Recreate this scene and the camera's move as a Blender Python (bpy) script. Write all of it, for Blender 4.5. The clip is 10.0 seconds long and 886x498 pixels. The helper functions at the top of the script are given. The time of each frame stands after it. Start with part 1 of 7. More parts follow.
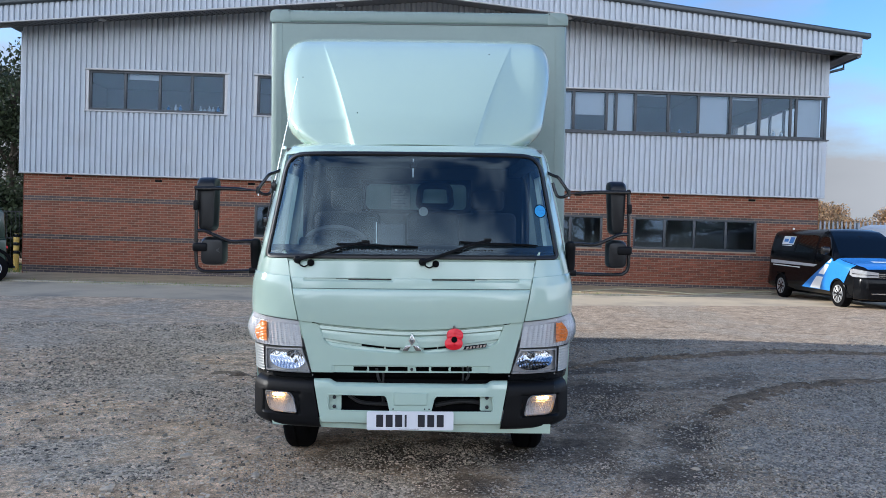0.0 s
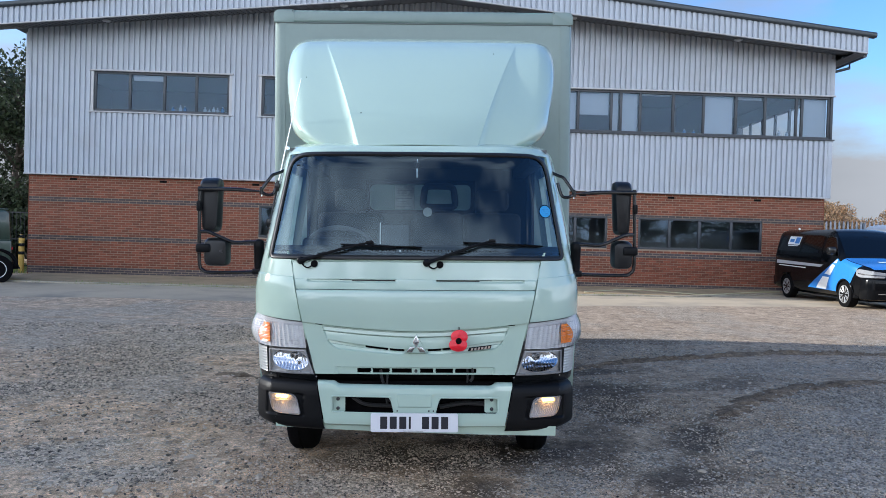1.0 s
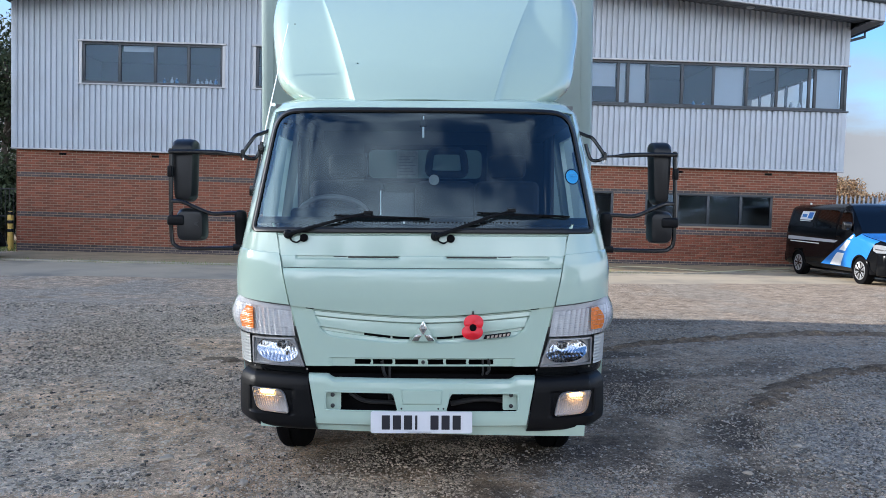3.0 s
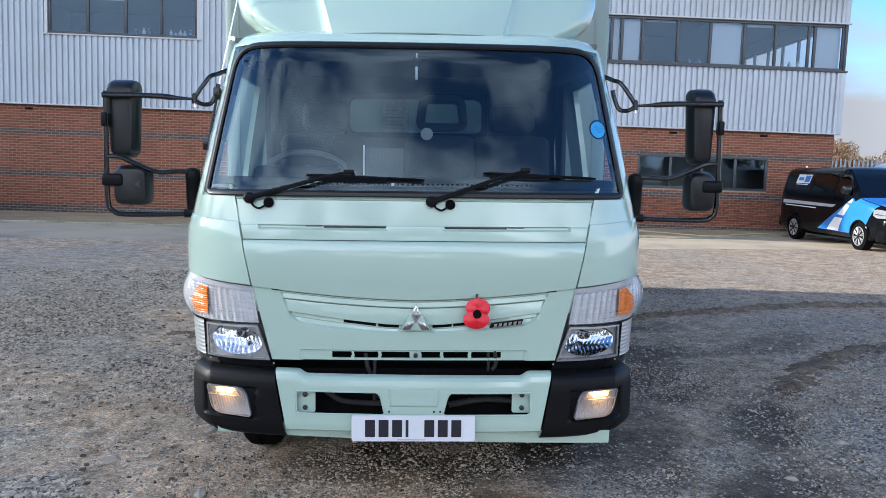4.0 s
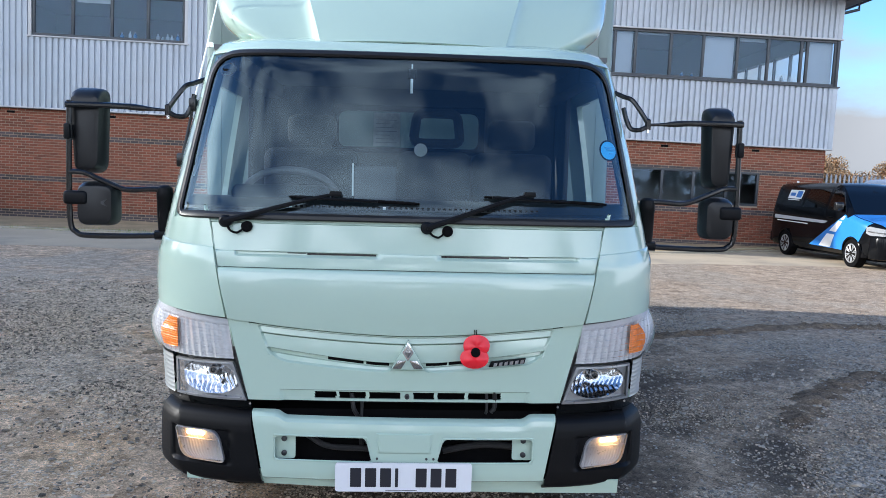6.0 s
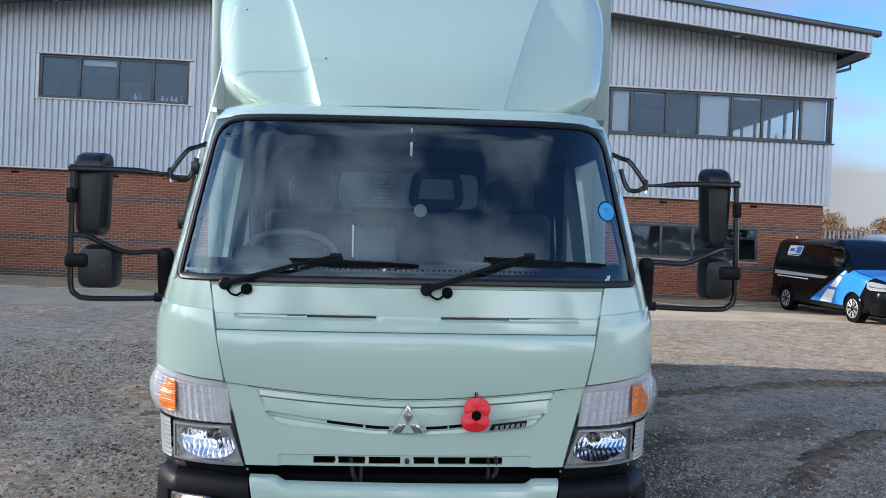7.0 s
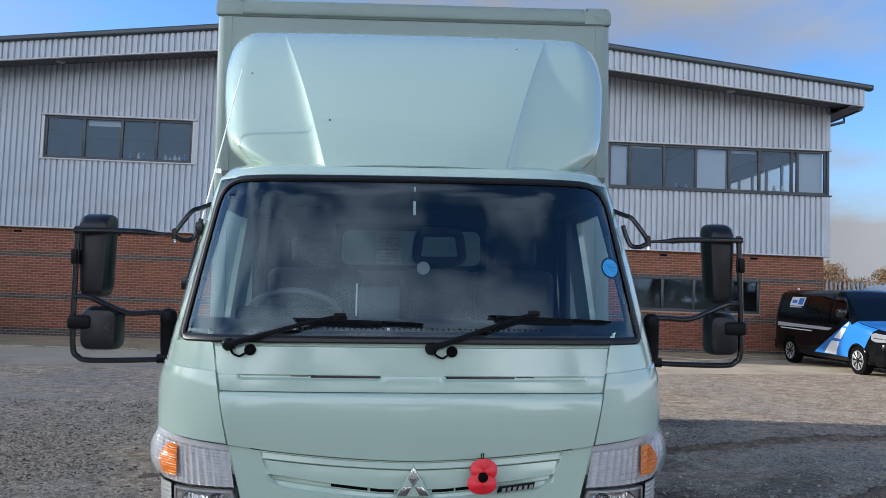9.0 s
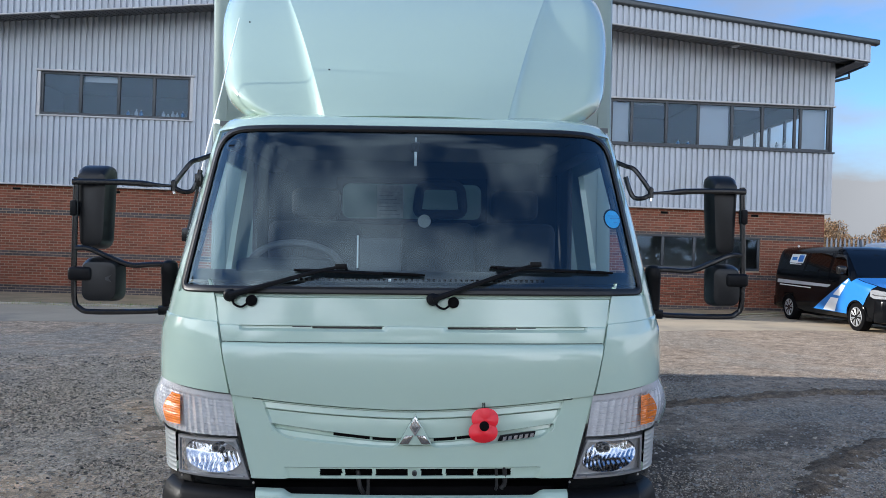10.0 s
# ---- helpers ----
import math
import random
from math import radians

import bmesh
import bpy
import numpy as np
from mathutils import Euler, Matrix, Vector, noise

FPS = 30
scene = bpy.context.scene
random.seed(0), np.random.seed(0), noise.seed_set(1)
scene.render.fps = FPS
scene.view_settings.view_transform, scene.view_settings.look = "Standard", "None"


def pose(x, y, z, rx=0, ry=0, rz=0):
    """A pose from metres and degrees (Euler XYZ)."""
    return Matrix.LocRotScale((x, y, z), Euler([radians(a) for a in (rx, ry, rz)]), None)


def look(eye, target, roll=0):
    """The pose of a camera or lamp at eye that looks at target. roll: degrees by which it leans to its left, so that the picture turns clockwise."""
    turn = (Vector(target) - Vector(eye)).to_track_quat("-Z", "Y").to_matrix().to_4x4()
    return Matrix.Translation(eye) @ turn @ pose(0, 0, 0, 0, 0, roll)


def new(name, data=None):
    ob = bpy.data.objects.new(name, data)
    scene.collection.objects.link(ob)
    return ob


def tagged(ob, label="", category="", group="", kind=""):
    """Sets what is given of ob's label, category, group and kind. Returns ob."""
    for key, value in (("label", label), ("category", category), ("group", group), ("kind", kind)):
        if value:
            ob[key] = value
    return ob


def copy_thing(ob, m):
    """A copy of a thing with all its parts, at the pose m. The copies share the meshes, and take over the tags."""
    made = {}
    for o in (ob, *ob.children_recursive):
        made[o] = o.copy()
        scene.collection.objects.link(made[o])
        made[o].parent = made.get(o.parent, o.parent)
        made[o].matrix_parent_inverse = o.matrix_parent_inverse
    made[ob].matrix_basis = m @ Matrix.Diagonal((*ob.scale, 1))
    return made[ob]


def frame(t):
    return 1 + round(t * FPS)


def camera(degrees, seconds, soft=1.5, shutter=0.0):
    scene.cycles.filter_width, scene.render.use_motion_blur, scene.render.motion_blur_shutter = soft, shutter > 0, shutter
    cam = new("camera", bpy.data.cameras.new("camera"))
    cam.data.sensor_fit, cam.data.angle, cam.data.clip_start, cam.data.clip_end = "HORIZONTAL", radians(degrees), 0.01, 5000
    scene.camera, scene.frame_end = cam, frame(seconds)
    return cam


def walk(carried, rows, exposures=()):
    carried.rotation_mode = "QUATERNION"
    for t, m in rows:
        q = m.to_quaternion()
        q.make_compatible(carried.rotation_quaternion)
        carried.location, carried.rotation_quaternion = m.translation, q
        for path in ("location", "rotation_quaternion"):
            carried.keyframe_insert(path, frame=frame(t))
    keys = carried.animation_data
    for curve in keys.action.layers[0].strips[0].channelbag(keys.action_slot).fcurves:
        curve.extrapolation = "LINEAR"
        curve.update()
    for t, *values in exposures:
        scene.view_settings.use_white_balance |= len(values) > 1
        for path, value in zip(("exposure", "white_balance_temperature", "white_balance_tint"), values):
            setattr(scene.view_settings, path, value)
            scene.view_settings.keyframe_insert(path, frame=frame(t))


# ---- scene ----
cam = camera(60.1, 10.0, soft=0.55)
METRES, EYE, TILT, LEAN, TURN = 1.933, 1.61, 0.0, -0.57, -0.9
ROWS = [
    (0.0, 0.0, 0.0, 0.0, 0.02, -1.11, -1.24),
    (0.5, -0.0022, 0.0108, 0.0013, 0.13, -1.13, -1.25),
    (1.0, 0.0004, 0.0162, 0.0005, 0.35, -1.08, -1.19),
    (1.5, 0.0122, 0.0273, -0.0005, 0.64, -1.09, -1.1),
    (2.0, 0.0189, 0.0581, -0.0053, 0.82, -1.31, -1.02),
    (2.5, -0.0092, 0.1797, -0.0155, 0.7, -1.79, -0.99),
    (4.0, -0.0655, 0.7443, -0.0257, -0.9, -5.67, -1.45),
    (4.5, -0.0877, 0.8719, -0.0181, -1.36, -6.93, -1.7),
    (5.0, -0.0866, 0.9084, -0.0176, -1.62, -7.33, -1.99),
    (5.5, -0.0823, 0.9027, -0.0068, -1.72, -6.61, -2.29),
    (7.0, -0.0797, 0.8997, 0.0139, -1.74, -0.82, -1.98),
    (7.5, -0.0826, 0.9002, 0.019, -1.75, 1.21, -1.64),
    (8.0, -0.0853, 0.8973, 0.0236, -1.71, 2.8, -1.45),
    (8.5, -0.0857, 0.8962, 0.0253, -1.69, 3.55, -1.42),
    (9.0, -0.0867, 0.9, 0.0215, -1.69, 3.25, -1.43),
    (9.5, -0.0875, 0.9038, 0.0139, -1.69, 1.95, -1.43),
    (10.0, -0.0884, 0.9084, 0.0067, -1.67, 0.14, -1.4),
]
walk(cam, [(t, pose(0, 0, EYE, TILT, LEAN, TURN) @ pose(METRES * x, METRES * y, METRES * z, 90 + pitch, roll, yaw)) for t, x, y, z, yaw, pitch, roll in ROWS],
     exposures=[(t, e + 0.94, 6300 + (150 if t > 7 else 0), 10) for t, e in ((0.0, 0.70), (2.5, 0.74), (4.0, 0.88), (5.0, 0.97), (5.7, 0.93), (7.5, 0.53), (8.5, 0.38), (9.2, 0.38), (10.0, 0.56))])

# ---- world, sun, exposure ----
SUN_EL, SUN_AZ = 16.0, -82.0
world = bpy.data.worlds.new("sky")
scene.world = world
world.use_nodes = True
wn, wl = world.node_tree.nodes, world.node_tree.links
wn.clear()
sky = wn.new("ShaderNodeTexSky")
sky.sky_type, sky.sun_disc = "NISHITA", False
sky.sun_elevation, sky.sun_rotation = radians(SUN_EL), radians(SUN_AZ)
sky.air_density, sky.dust_density, sky.ozone_density = 1.0, 0.2, 2.2
wco = wn.new("ShaderNodeTexCoord")
wmap = wn.new("ShaderNodeMapping")
wmap.inputs["Scale"].default_value = (1.0, 1.0, 2.6)
wmap.inputs["Location"].default_value = (0.35, 0.1, 0.2)
cloud = wn.new("ShaderNodeTexNoise")
cloud.inputs["Scale"].default_value, cloud.inputs["Detail"].default_value, cloud.inputs["Roughness"].default_value = 2.9, 8, 0.56
cramp = wn.new("ShaderNodeValToRGB")
cramp.color_ramp.elements[0].position, cramp.color_ramp.elements[1].position = 0.26, 0.54
shade = wn.new("ShaderNodeTexNoise")
shade.inputs["Scale"].default_value, shade.inputs["Detail"].default_value = 2.3, 5
cc = wn.new("ShaderNodeMix")
cc.data_type = "RGBA"
cc.inputs["A"].default_value, cc.inputs["B"].default_value = (2.9, 3.15, 3.6, 1), (5.6, 5.85, 6.2, 1)
wmix = wn.new("ShaderNodeMix")
wmix.data_type = "RGBA"
bg, wout = wn.new("ShaderNodeBackground"), wn.new("ShaderNodeOutputWorld")
bg.inputs["Strength"].default_value = 0.12
wl.new(wco.outputs["Generated"], wmap.inputs["Vector"])
for n in (cloud, shade):
    wl.new(wmap.outputs["Vector"], n.inputs["Vector"])
# cover thickens towards the south, behind the walk
sep = wn.new("ShaderNodeSeparateXYZ")
wl.new(wco.outputs["Generated"], sep.inputs["Vector"])
cover = wn.new("ShaderNodeMath")
cover.operation = "MULTIPLY_ADD"
cover.inputs[1].default_value = -0.10
wl.new(sep.outputs["Y"], cover.inputs[0]), wl.new(cloud.outputs["Fac"], cover.inputs[2])
west = wn.new("ShaderNodeMath")
west.operation = "MULTIPLY_ADD"
west.inputs[1].default_value = -0.10
wl.new(sep.outputs["X"], west.inputs[0]), wl.new(cover.outputs[0], west.inputs[2])
high = wn.new("ShaderNodeMath")
high.operation = "MULTIPLY_ADD"
high.inputs[1].default_value = -0.45
wl.new(sep.outputs["Z"], high.inputs[0]), wl.new(west.outputs[0], high.inputs[2])
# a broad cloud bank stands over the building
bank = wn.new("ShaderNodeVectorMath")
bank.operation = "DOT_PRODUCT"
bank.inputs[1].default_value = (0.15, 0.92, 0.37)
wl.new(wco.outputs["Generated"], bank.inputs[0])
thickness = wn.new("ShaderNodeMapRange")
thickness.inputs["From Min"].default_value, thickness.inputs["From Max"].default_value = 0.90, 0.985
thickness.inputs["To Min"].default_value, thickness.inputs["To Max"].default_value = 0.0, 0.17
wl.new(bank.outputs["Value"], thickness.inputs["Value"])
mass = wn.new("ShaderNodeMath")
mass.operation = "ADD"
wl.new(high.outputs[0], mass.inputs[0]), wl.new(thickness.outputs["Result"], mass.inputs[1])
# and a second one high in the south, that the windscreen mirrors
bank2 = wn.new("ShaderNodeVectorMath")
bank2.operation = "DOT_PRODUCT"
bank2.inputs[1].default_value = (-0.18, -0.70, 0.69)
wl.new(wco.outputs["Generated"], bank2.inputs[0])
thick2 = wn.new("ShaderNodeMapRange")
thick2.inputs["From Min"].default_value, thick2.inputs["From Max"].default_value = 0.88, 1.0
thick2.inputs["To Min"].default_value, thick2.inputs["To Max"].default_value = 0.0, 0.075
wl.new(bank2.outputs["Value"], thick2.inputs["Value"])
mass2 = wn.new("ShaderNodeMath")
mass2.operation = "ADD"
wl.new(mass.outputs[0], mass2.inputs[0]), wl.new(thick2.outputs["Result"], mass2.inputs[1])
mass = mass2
# grey cloud lies low along the horizon
low_z = wn.new("ShaderNodeMapRange")
low_z.inputs["From Min"].default_value, low_z.inputs["From Max"].default_value = 0.02, 0.24
low_z.inputs["To Min"].default_value, low_z.inputs["To Max"].default_value = 0.34, 0.0
wl.new(sep.outputs["Z"], low_z.inputs["Value"])
mass3 = wn.new("ShaderNodeMath")
mass3.operation = "ADD"
wl.new(mass.outputs[0], mass3.inputs[0]), wl.new(low_z.outputs["Result"], mass3.inputs[1])
mass = mass3
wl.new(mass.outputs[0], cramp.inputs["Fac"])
wl.new(shade.outputs["Fac"], cc.inputs["Factor"])
wl.new(cramp.outputs["Color"], wmix.inputs["Factor"])
deep = wn.new("ShaderNodeMix")
deep.data_type, deep.blend_type = "RGBA", "MULTIPLY"
deep.inputs["Factor"].default_value, deep.inputs["B"].default_value = 1, (0.48, 0.66, 0.89, 1)
wl.new(sky.outputs["Color"], deep.inputs["A"])
wl.new(deep.outputs["Result"], wmix.inputs["A"])
# clouds are brighter to the south, thinner and greyer over the building
bright = wn.new("ShaderNodeMapRange")
bright.inputs["From Min"].default_value, bright.inputs["From Max"].default_value = 0.9, -0.9
bright.inputs["To Min"].default_value, bright.inputs["To Max"].default_value = 0.27, 2.2
wl.new(sep.outputs["Y"], bright.inputs["Value"])
cb = wn.new("ShaderNodeMix")
cb.data_type, cb.blend_type = "RGBA", "MULTIPLY"
cb.inputs["Factor"].default_value = 1
wl.new(cc.outputs["Result"], cb.inputs["A"]), wl.new(bright.outputs["Result"], cb.inputs["B"])
# clouds round the hidden sun glow
toward = wn.new("ShaderNodeVectorMath")
toward.operation = "DOT_PRODUCT"
toward.inputs[1].default_value = (math.sin(radians(SUN_AZ)) * math.cos(radians(24)), math.cos(radians(SUN_AZ)) * math.cos(radians(24)), math.sin(radians(24)))
wl.new(wco.outputs["Generated"], toward.inputs[0])
glow = wn.new("ShaderNodeMapRange")
glow.interpolation_type = "SMOOTHSTEP"
glow.inputs["From Min"].default_value, glow.inputs["From Max"].default_value = 0.78, 1.0
glow.inputs["To Min"].default_value, glow.inputs["To Max"].default_value = 1.0, 1.9
wl.new(toward.outputs["Value"], glow.inputs["Value"])
halo = wn.new("ShaderNodeMix")
halo.data_type, halo.blend_type = "RGBA", "MULTIPLY"
halo.inputs["Factor"].default_value = 1
wl.new(cb.outputs["Result"], halo.inputs["A"]), wl.new(glow.outputs["Result"], halo.inputs["B"])
wl.new(halo.outputs["Result"], wmix.inputs["B"])
wl.new(wmix.outputs["Result"], bg.inputs["Color"])
wl.new(bg.outputs["Background"], wout.inputs["Surface"])

sun = new("sun", bpy.data.lights.new("sun", "SUN"))
sun.data.energy, sun.data.angle, sun.data.color = 2.6, radians(0.6), (1.0, 0.965, 0.91)
sun_way = Vector((math.sin(radians(SUN_AZ)) * math.cos(radians(SUN_EL)), math.cos(radians(SUN_AZ)) * math.cos(radians(SUN_EL)), math.sin(radians(SUN_EL))))
sun.matrix_world = look(sun_way * 60, (0, 0, 0))

# ---- materials ----
def material(name, base, rough=0.5, metal=0.0, vary=0.12, scale=6.0, fine=60.0, bump=0.0, coat=0.0, island=0.0, per_object=0.0, spec=0.5, stain=None, stain_amount=0.0, stain_scale=0.7):
    """A surface with broad and fine variation of its colour, a rough relief, and stains if asked."""
    m = bpy.data.materials.new(name)
    m.use_nodes = True
    n, l = m.node_tree.nodes, m.node_tree.links
    b = n["Principled BSDF"]
    b.inputs["Roughness"].default_value, b.inputs["Metallic"].default_value = rough, metal
    b.inputs["Coat Weight"].default_value, b.inputs["Coat Roughness"].default_value = coat, 0.06
    b.inputs["Specular IOR Level"].default_value = spec
    co = n.new("ShaderNodeTexCoord")
    big, small = n.new("ShaderNodeTexNoise"), n.new("ShaderNodeTexNoise")
    for t, s in ((big, scale), (small, fine)):
        t.inputs["Scale"].default_value, t.inputs["Detail"].default_value = s, 4
        l.new(co.outputs["Object"], t.inputs["Vector"])
    add = n.new("ShaderNodeMath")
    add.operation = "ADD"
    l.new(big.outputs["Fac"], add.inputs[0]), l.new(small.outputs["Fac"], add.inputs[1])
    last = add.outputs[0]
    if island or per_object:
        src = n.new("ShaderNodeNewGeometry").outputs["Random Per Island"] if island else n.new("ShaderNodeObjectInfo").outputs["Random"]
        mul = n.new("ShaderNodeMath")
        mul.operation = "MULTIPLY_ADD"
        mul.inputs[1].default_value = 2 * (island or per_object)
        l.new(src, mul.inputs[0]), l.new(last, mul.inputs[2])
        shift = n.new("ShaderNodeMath")
        shift.operation = "SUBTRACT"
        shift.inputs[1].default_value = island or per_object
        l.new(mul.outputs[0], shift.inputs[0])
        last = shift.outputs[0]
    rng = n.new("ShaderNodeMapRange")
    rng.inputs["From Min"].default_value, rng.inputs["From Max"].default_value = 0.5, 1.5
    rng.inputs["To Min"].default_value, rng.inputs["To Max"].default_value = 1 - vary, 1 + vary
    rng.clamp = False
    l.new(last, rng.inputs["Value"])
    tint = n.new("ShaderNodeMix")
    tint.data_type, tint.blend_type = "RGBA", "MULTIPLY"
    tint.inputs["Factor"].default_value, tint.inputs["A"].default_value = 1, (*base, 1)
    l.new(rng.outputs["Result"], tint.inputs["B"])
    col = tint.outputs["Result"]
    if stain:
        st = n.new("ShaderNodeTexNoise")
        st.inputs["Scale"].default_value, st.inputs["Detail"].default_value, st.inputs["Roughness"].default_value = stain_scale, 6, 0.6
        l.new(co.outputs["Object"], st.inputs["Vector"])
        sr = n.new("ShaderNodeMapRange")
        sr.inputs["From Min"].default_value, sr.inputs["From Max"].default_value, sr.inputs["To Max"].default_value = 0.48, 0.68, stain_amount
        l.new(st.outputs["Fac"], sr.inputs["Value"])
        mx = n.new("ShaderNodeMix")
        mx.data_type = "RGBA"
        mx.inputs["B"].default_value = (*stain, 1)
        l.new(sr.outputs["Result"], mx.inputs["Factor"]), l.new(col, mx.inputs["A"])
        col = mx.outputs["Result"]
    l.new(col, b.inputs["Base Color"])
    rr = n.new("ShaderNodeMapRange")
    rr.inputs["To Min"].default_value, rr.inputs["To Max"].default_value = max(0.02, rough - 0.08 * (rough > 0.15)), min(1, rough + 0.08 * (rough > 0.15))
    l.new(small.outputs["Fac"], rr.inputs["Value"]), l.new(rr.outputs["Result"], b.inputs["Roughness"])
    if bump:
        bp = n.new("ShaderNodeBump")
        bp.inputs["Strength"].default_value, bp.inputs["Distance"].default_value = 1.0, bump
        l.new(small.outputs["Fac"], bp.inputs["Height"]), l.new(bp.outputs["Normal"], b.inputs["Normal"])
    return m


def glass(name, tint, ior=1.5, rough=0.0, gloss_tint=(1, 1, 1)):
    """A thin pane: clear or tinted, with the gloss that Fresnel gives it."""
    m = bpy.data.materials.new(name)
    m.use_nodes = True
    n, l = m.node_tree.nodes, m.node_tree.links
    n.remove(n["Principled BSDF"])
    clear, gloss, fr, mix = n.new("ShaderNodeBsdfTransparent"), n.new("ShaderNodeBsdfGlossy"), n.new("ShaderNodeFresnel"), n.new("ShaderNodeMixShader")
    clear.inputs["Color"].default_value = (*tint, 1)
    gloss.inputs["Roughness"].default_value, gloss.inputs["Color"].default_value = rough, (*gloss_tint, 1)
    fr.inputs["IOR"].default_value = ior
    l.new(fr.outputs["Fac"], mix.inputs["Fac"]), l.new(clear.outputs[0], mix.inputs[1]), l.new(gloss.outputs[0], mix.inputs[2])
    l.new(mix.outputs[0], n["Material Output"].inputs["Surface"])
    return m


def lit(name, colour, strength):
    m = bpy.data.materials.new(name)
    m.use_nodes = True
    b = m.node_tree.nodes["Principled BSDF"]
    b.inputs["Base Color"].default_value = (*colour, 1)
    b.inputs["Emission Color"].default_value, b.inputs["Emission Strength"].default_value = (*colour, 1), strength
    return m


MINT = material("mint_paint", (0.392, 0.512, 0.435), 0.14, vary=0.008, scale=1.2, fine=6, coat=0.7)
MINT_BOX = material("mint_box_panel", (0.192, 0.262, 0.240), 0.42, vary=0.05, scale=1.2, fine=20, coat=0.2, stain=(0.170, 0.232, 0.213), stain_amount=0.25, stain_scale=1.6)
BLACK = material("black_plastic", (0.0055, 0.006, 0.0072), 0.42, vary=0.15, fine=90, bump=0.0003, spec=0.12)
GLOSS_BLACK = material("gloss_black", (0.008, 0.009, 0.010), 0.2, vary=0.1, coat=0.2, spec=0.3)
RUBBER = material("rubber", (0.0055, 0.0055, 0.006), 0.88, vary=0.2, fine=120, bump=0.0008, spec=0.04)
STEEL = material("dark_steel", (0.05, 0.052, 0.055), 0.5, 0.6, vary=0.25, fine=40, bump=0.001)
CHROME = material("chrome", (0.82, 0.83, 0.85), 0.08, 1.0, vary=0.02)
SILVER = material("silver_plastic", (0.84, 0.85, 0.86), 0.35, 0.1, vary=0.05)
AMBER = material("amber_plastic", (0.78, 0.21, 0.02), 0.18, vary=0.35, scale=20, fine=80, coat=0.6)
RED = material("red_plastic", (0.72, 0.01, 0.025), 0.38, vary=0.08, scale=15)
WHITE = material("white_plastic", (0.78, 0.79, 0.78), 0.35, vary=0.03)
PAPER = material("paper", (0.74, 0.75, 0.73), 0.8, vary=0.05)
PALE_BLUE = material("blue_vinyl", (0.13, 0.62, 0.93), 0.35, vary=0.05)
CABIN = material("cabin_grey", (0.024, 0.026, 0.029), 0.7, vary=0.06, scale=1.5, fine=6)
SEAT = material("seat_cloth", (0.017, 0.018, 0.020), 0.9, vary=0.06, scale=1.5, fine=6)
CABIN_PALE = material("cabin_pale", (0.10, 0.105, 0.108), 0.75, vary=0.1)
SCREEN_GLASS = glass("windscreen_glass", (0.66, 0.77, 0.80), 1.68, 0.0, (0.70, 0.90, 1.0))
REAR_GLASS = glass("rear_glass", (0.88, 0.97, 0.96), 1.15)
PANE = glass("window_glass", (0.60, 0.66, 0.70), 1.5, 0.0, (0.50, 0.72, 1.0))
CLEAR = glass("clear_lens", (0.95, 0.96, 0.97), 1.28, 0.03)
VAN_GLASS = glass("van_privacy_glass", (0.10, 0.11, 0.12), 1.5)
LAMP_ON = lit("lit_bulb", (1.0, 0.50, 0.14), 26.0)
ARM_BLACK = material("gloss_tube_black", (0.006, 0.0065, 0.0075), 0.2, vary=0.12, fine=60, spec=0.55)
MIRROR_SHELL = material("mirror_shell", (0.009, 0.0098, 0.011), 0.36, vary=0.15, fine=90, bump=0.0002, spec=0.32)
FLUTE = material("fluted_lamp_silver", (0.54, 0.55, 0.57), 0.24, 0.2, vary=0.12, scale=14, fine=40)
SEAL = material("windscreen_rubber", (0.012, 0.012, 0.0125), 0.42, vary=0.2, fine=60, spec=0.35)
BUMPER_BLACK = material("textured_bumper_plastic", (0.0045, 0.0048, 0.0056), 0.46, vary=0.15, fine=140, bump=0.0003, spec=0.14)
BOWL = material("lamp_bowl", (0.50, 0.51, 0.53), 0.10, 1.0, vary=0.03, fine=30)
LAMP_PLATE = material("lamp_plate", (0.44, 0.445, 0.45), 0.24, 0.5, vary=0.08)
MARKER = material("frosted_side_lamp", (0.40, 0.42, 0.41), 0.3, 0.2, vary=0.05)
LAMP_SILVER = material("fog_reflector", (0.30, 0.30, 0.31), 0.3, 0.3, vary=0.05)
DARK_CHROME = material("dark_chrome", (0.35, 0.36, 0.37), 0.25, 0.9, vary=0.05)


# ---- mesh tools ----
def finish(bm, name, mat, angle=35):
    me = bpy.data.meshes.new(name)
    bm.normal_update()
    bm.to_mesh(me)
    bm.free()
    for m in (mat if isinstance(mat, (list, tuple)) else [mat]):
        me.materials.append(m)
    if angle:
        me.polygons.foreach_set("use_smooth", [True] * len(me.polygons))
        me.set_sharp_from_angle(angle=radians(angle))
    return me


def part(name, bm, mat, parent, label="", m=None, angle=35):
    """One mesh object under a thing or a part; angle 0 leaves its faces flat."""
    ob = new(name, bm if isinstance(bm, bpy.types.Mesh) else finish(bm, name, mat, angle))
    ob.parent = parent
    if m is not None:
        ob.matrix_local = m
    return tagged(ob, label)


def thing(name, label, category, m=None, group="", kind=""):
    ob = new(name)
    ob.empty_display_size = 0.2
    if m is not None:
        ob.matrix_world = m
    return tagged(ob, label, category, group, kind)


def solid(name, bm, mat, label="", category="", m=None, group="", kind="", angle=35):
    ob = new(name, bm if isinstance(bm, bpy.types.Mesh) else finish(bm, name, mat, angle))
    if m is not None:
        ob.matrix_world = m
    return tagged(ob, label, category, group, kind)


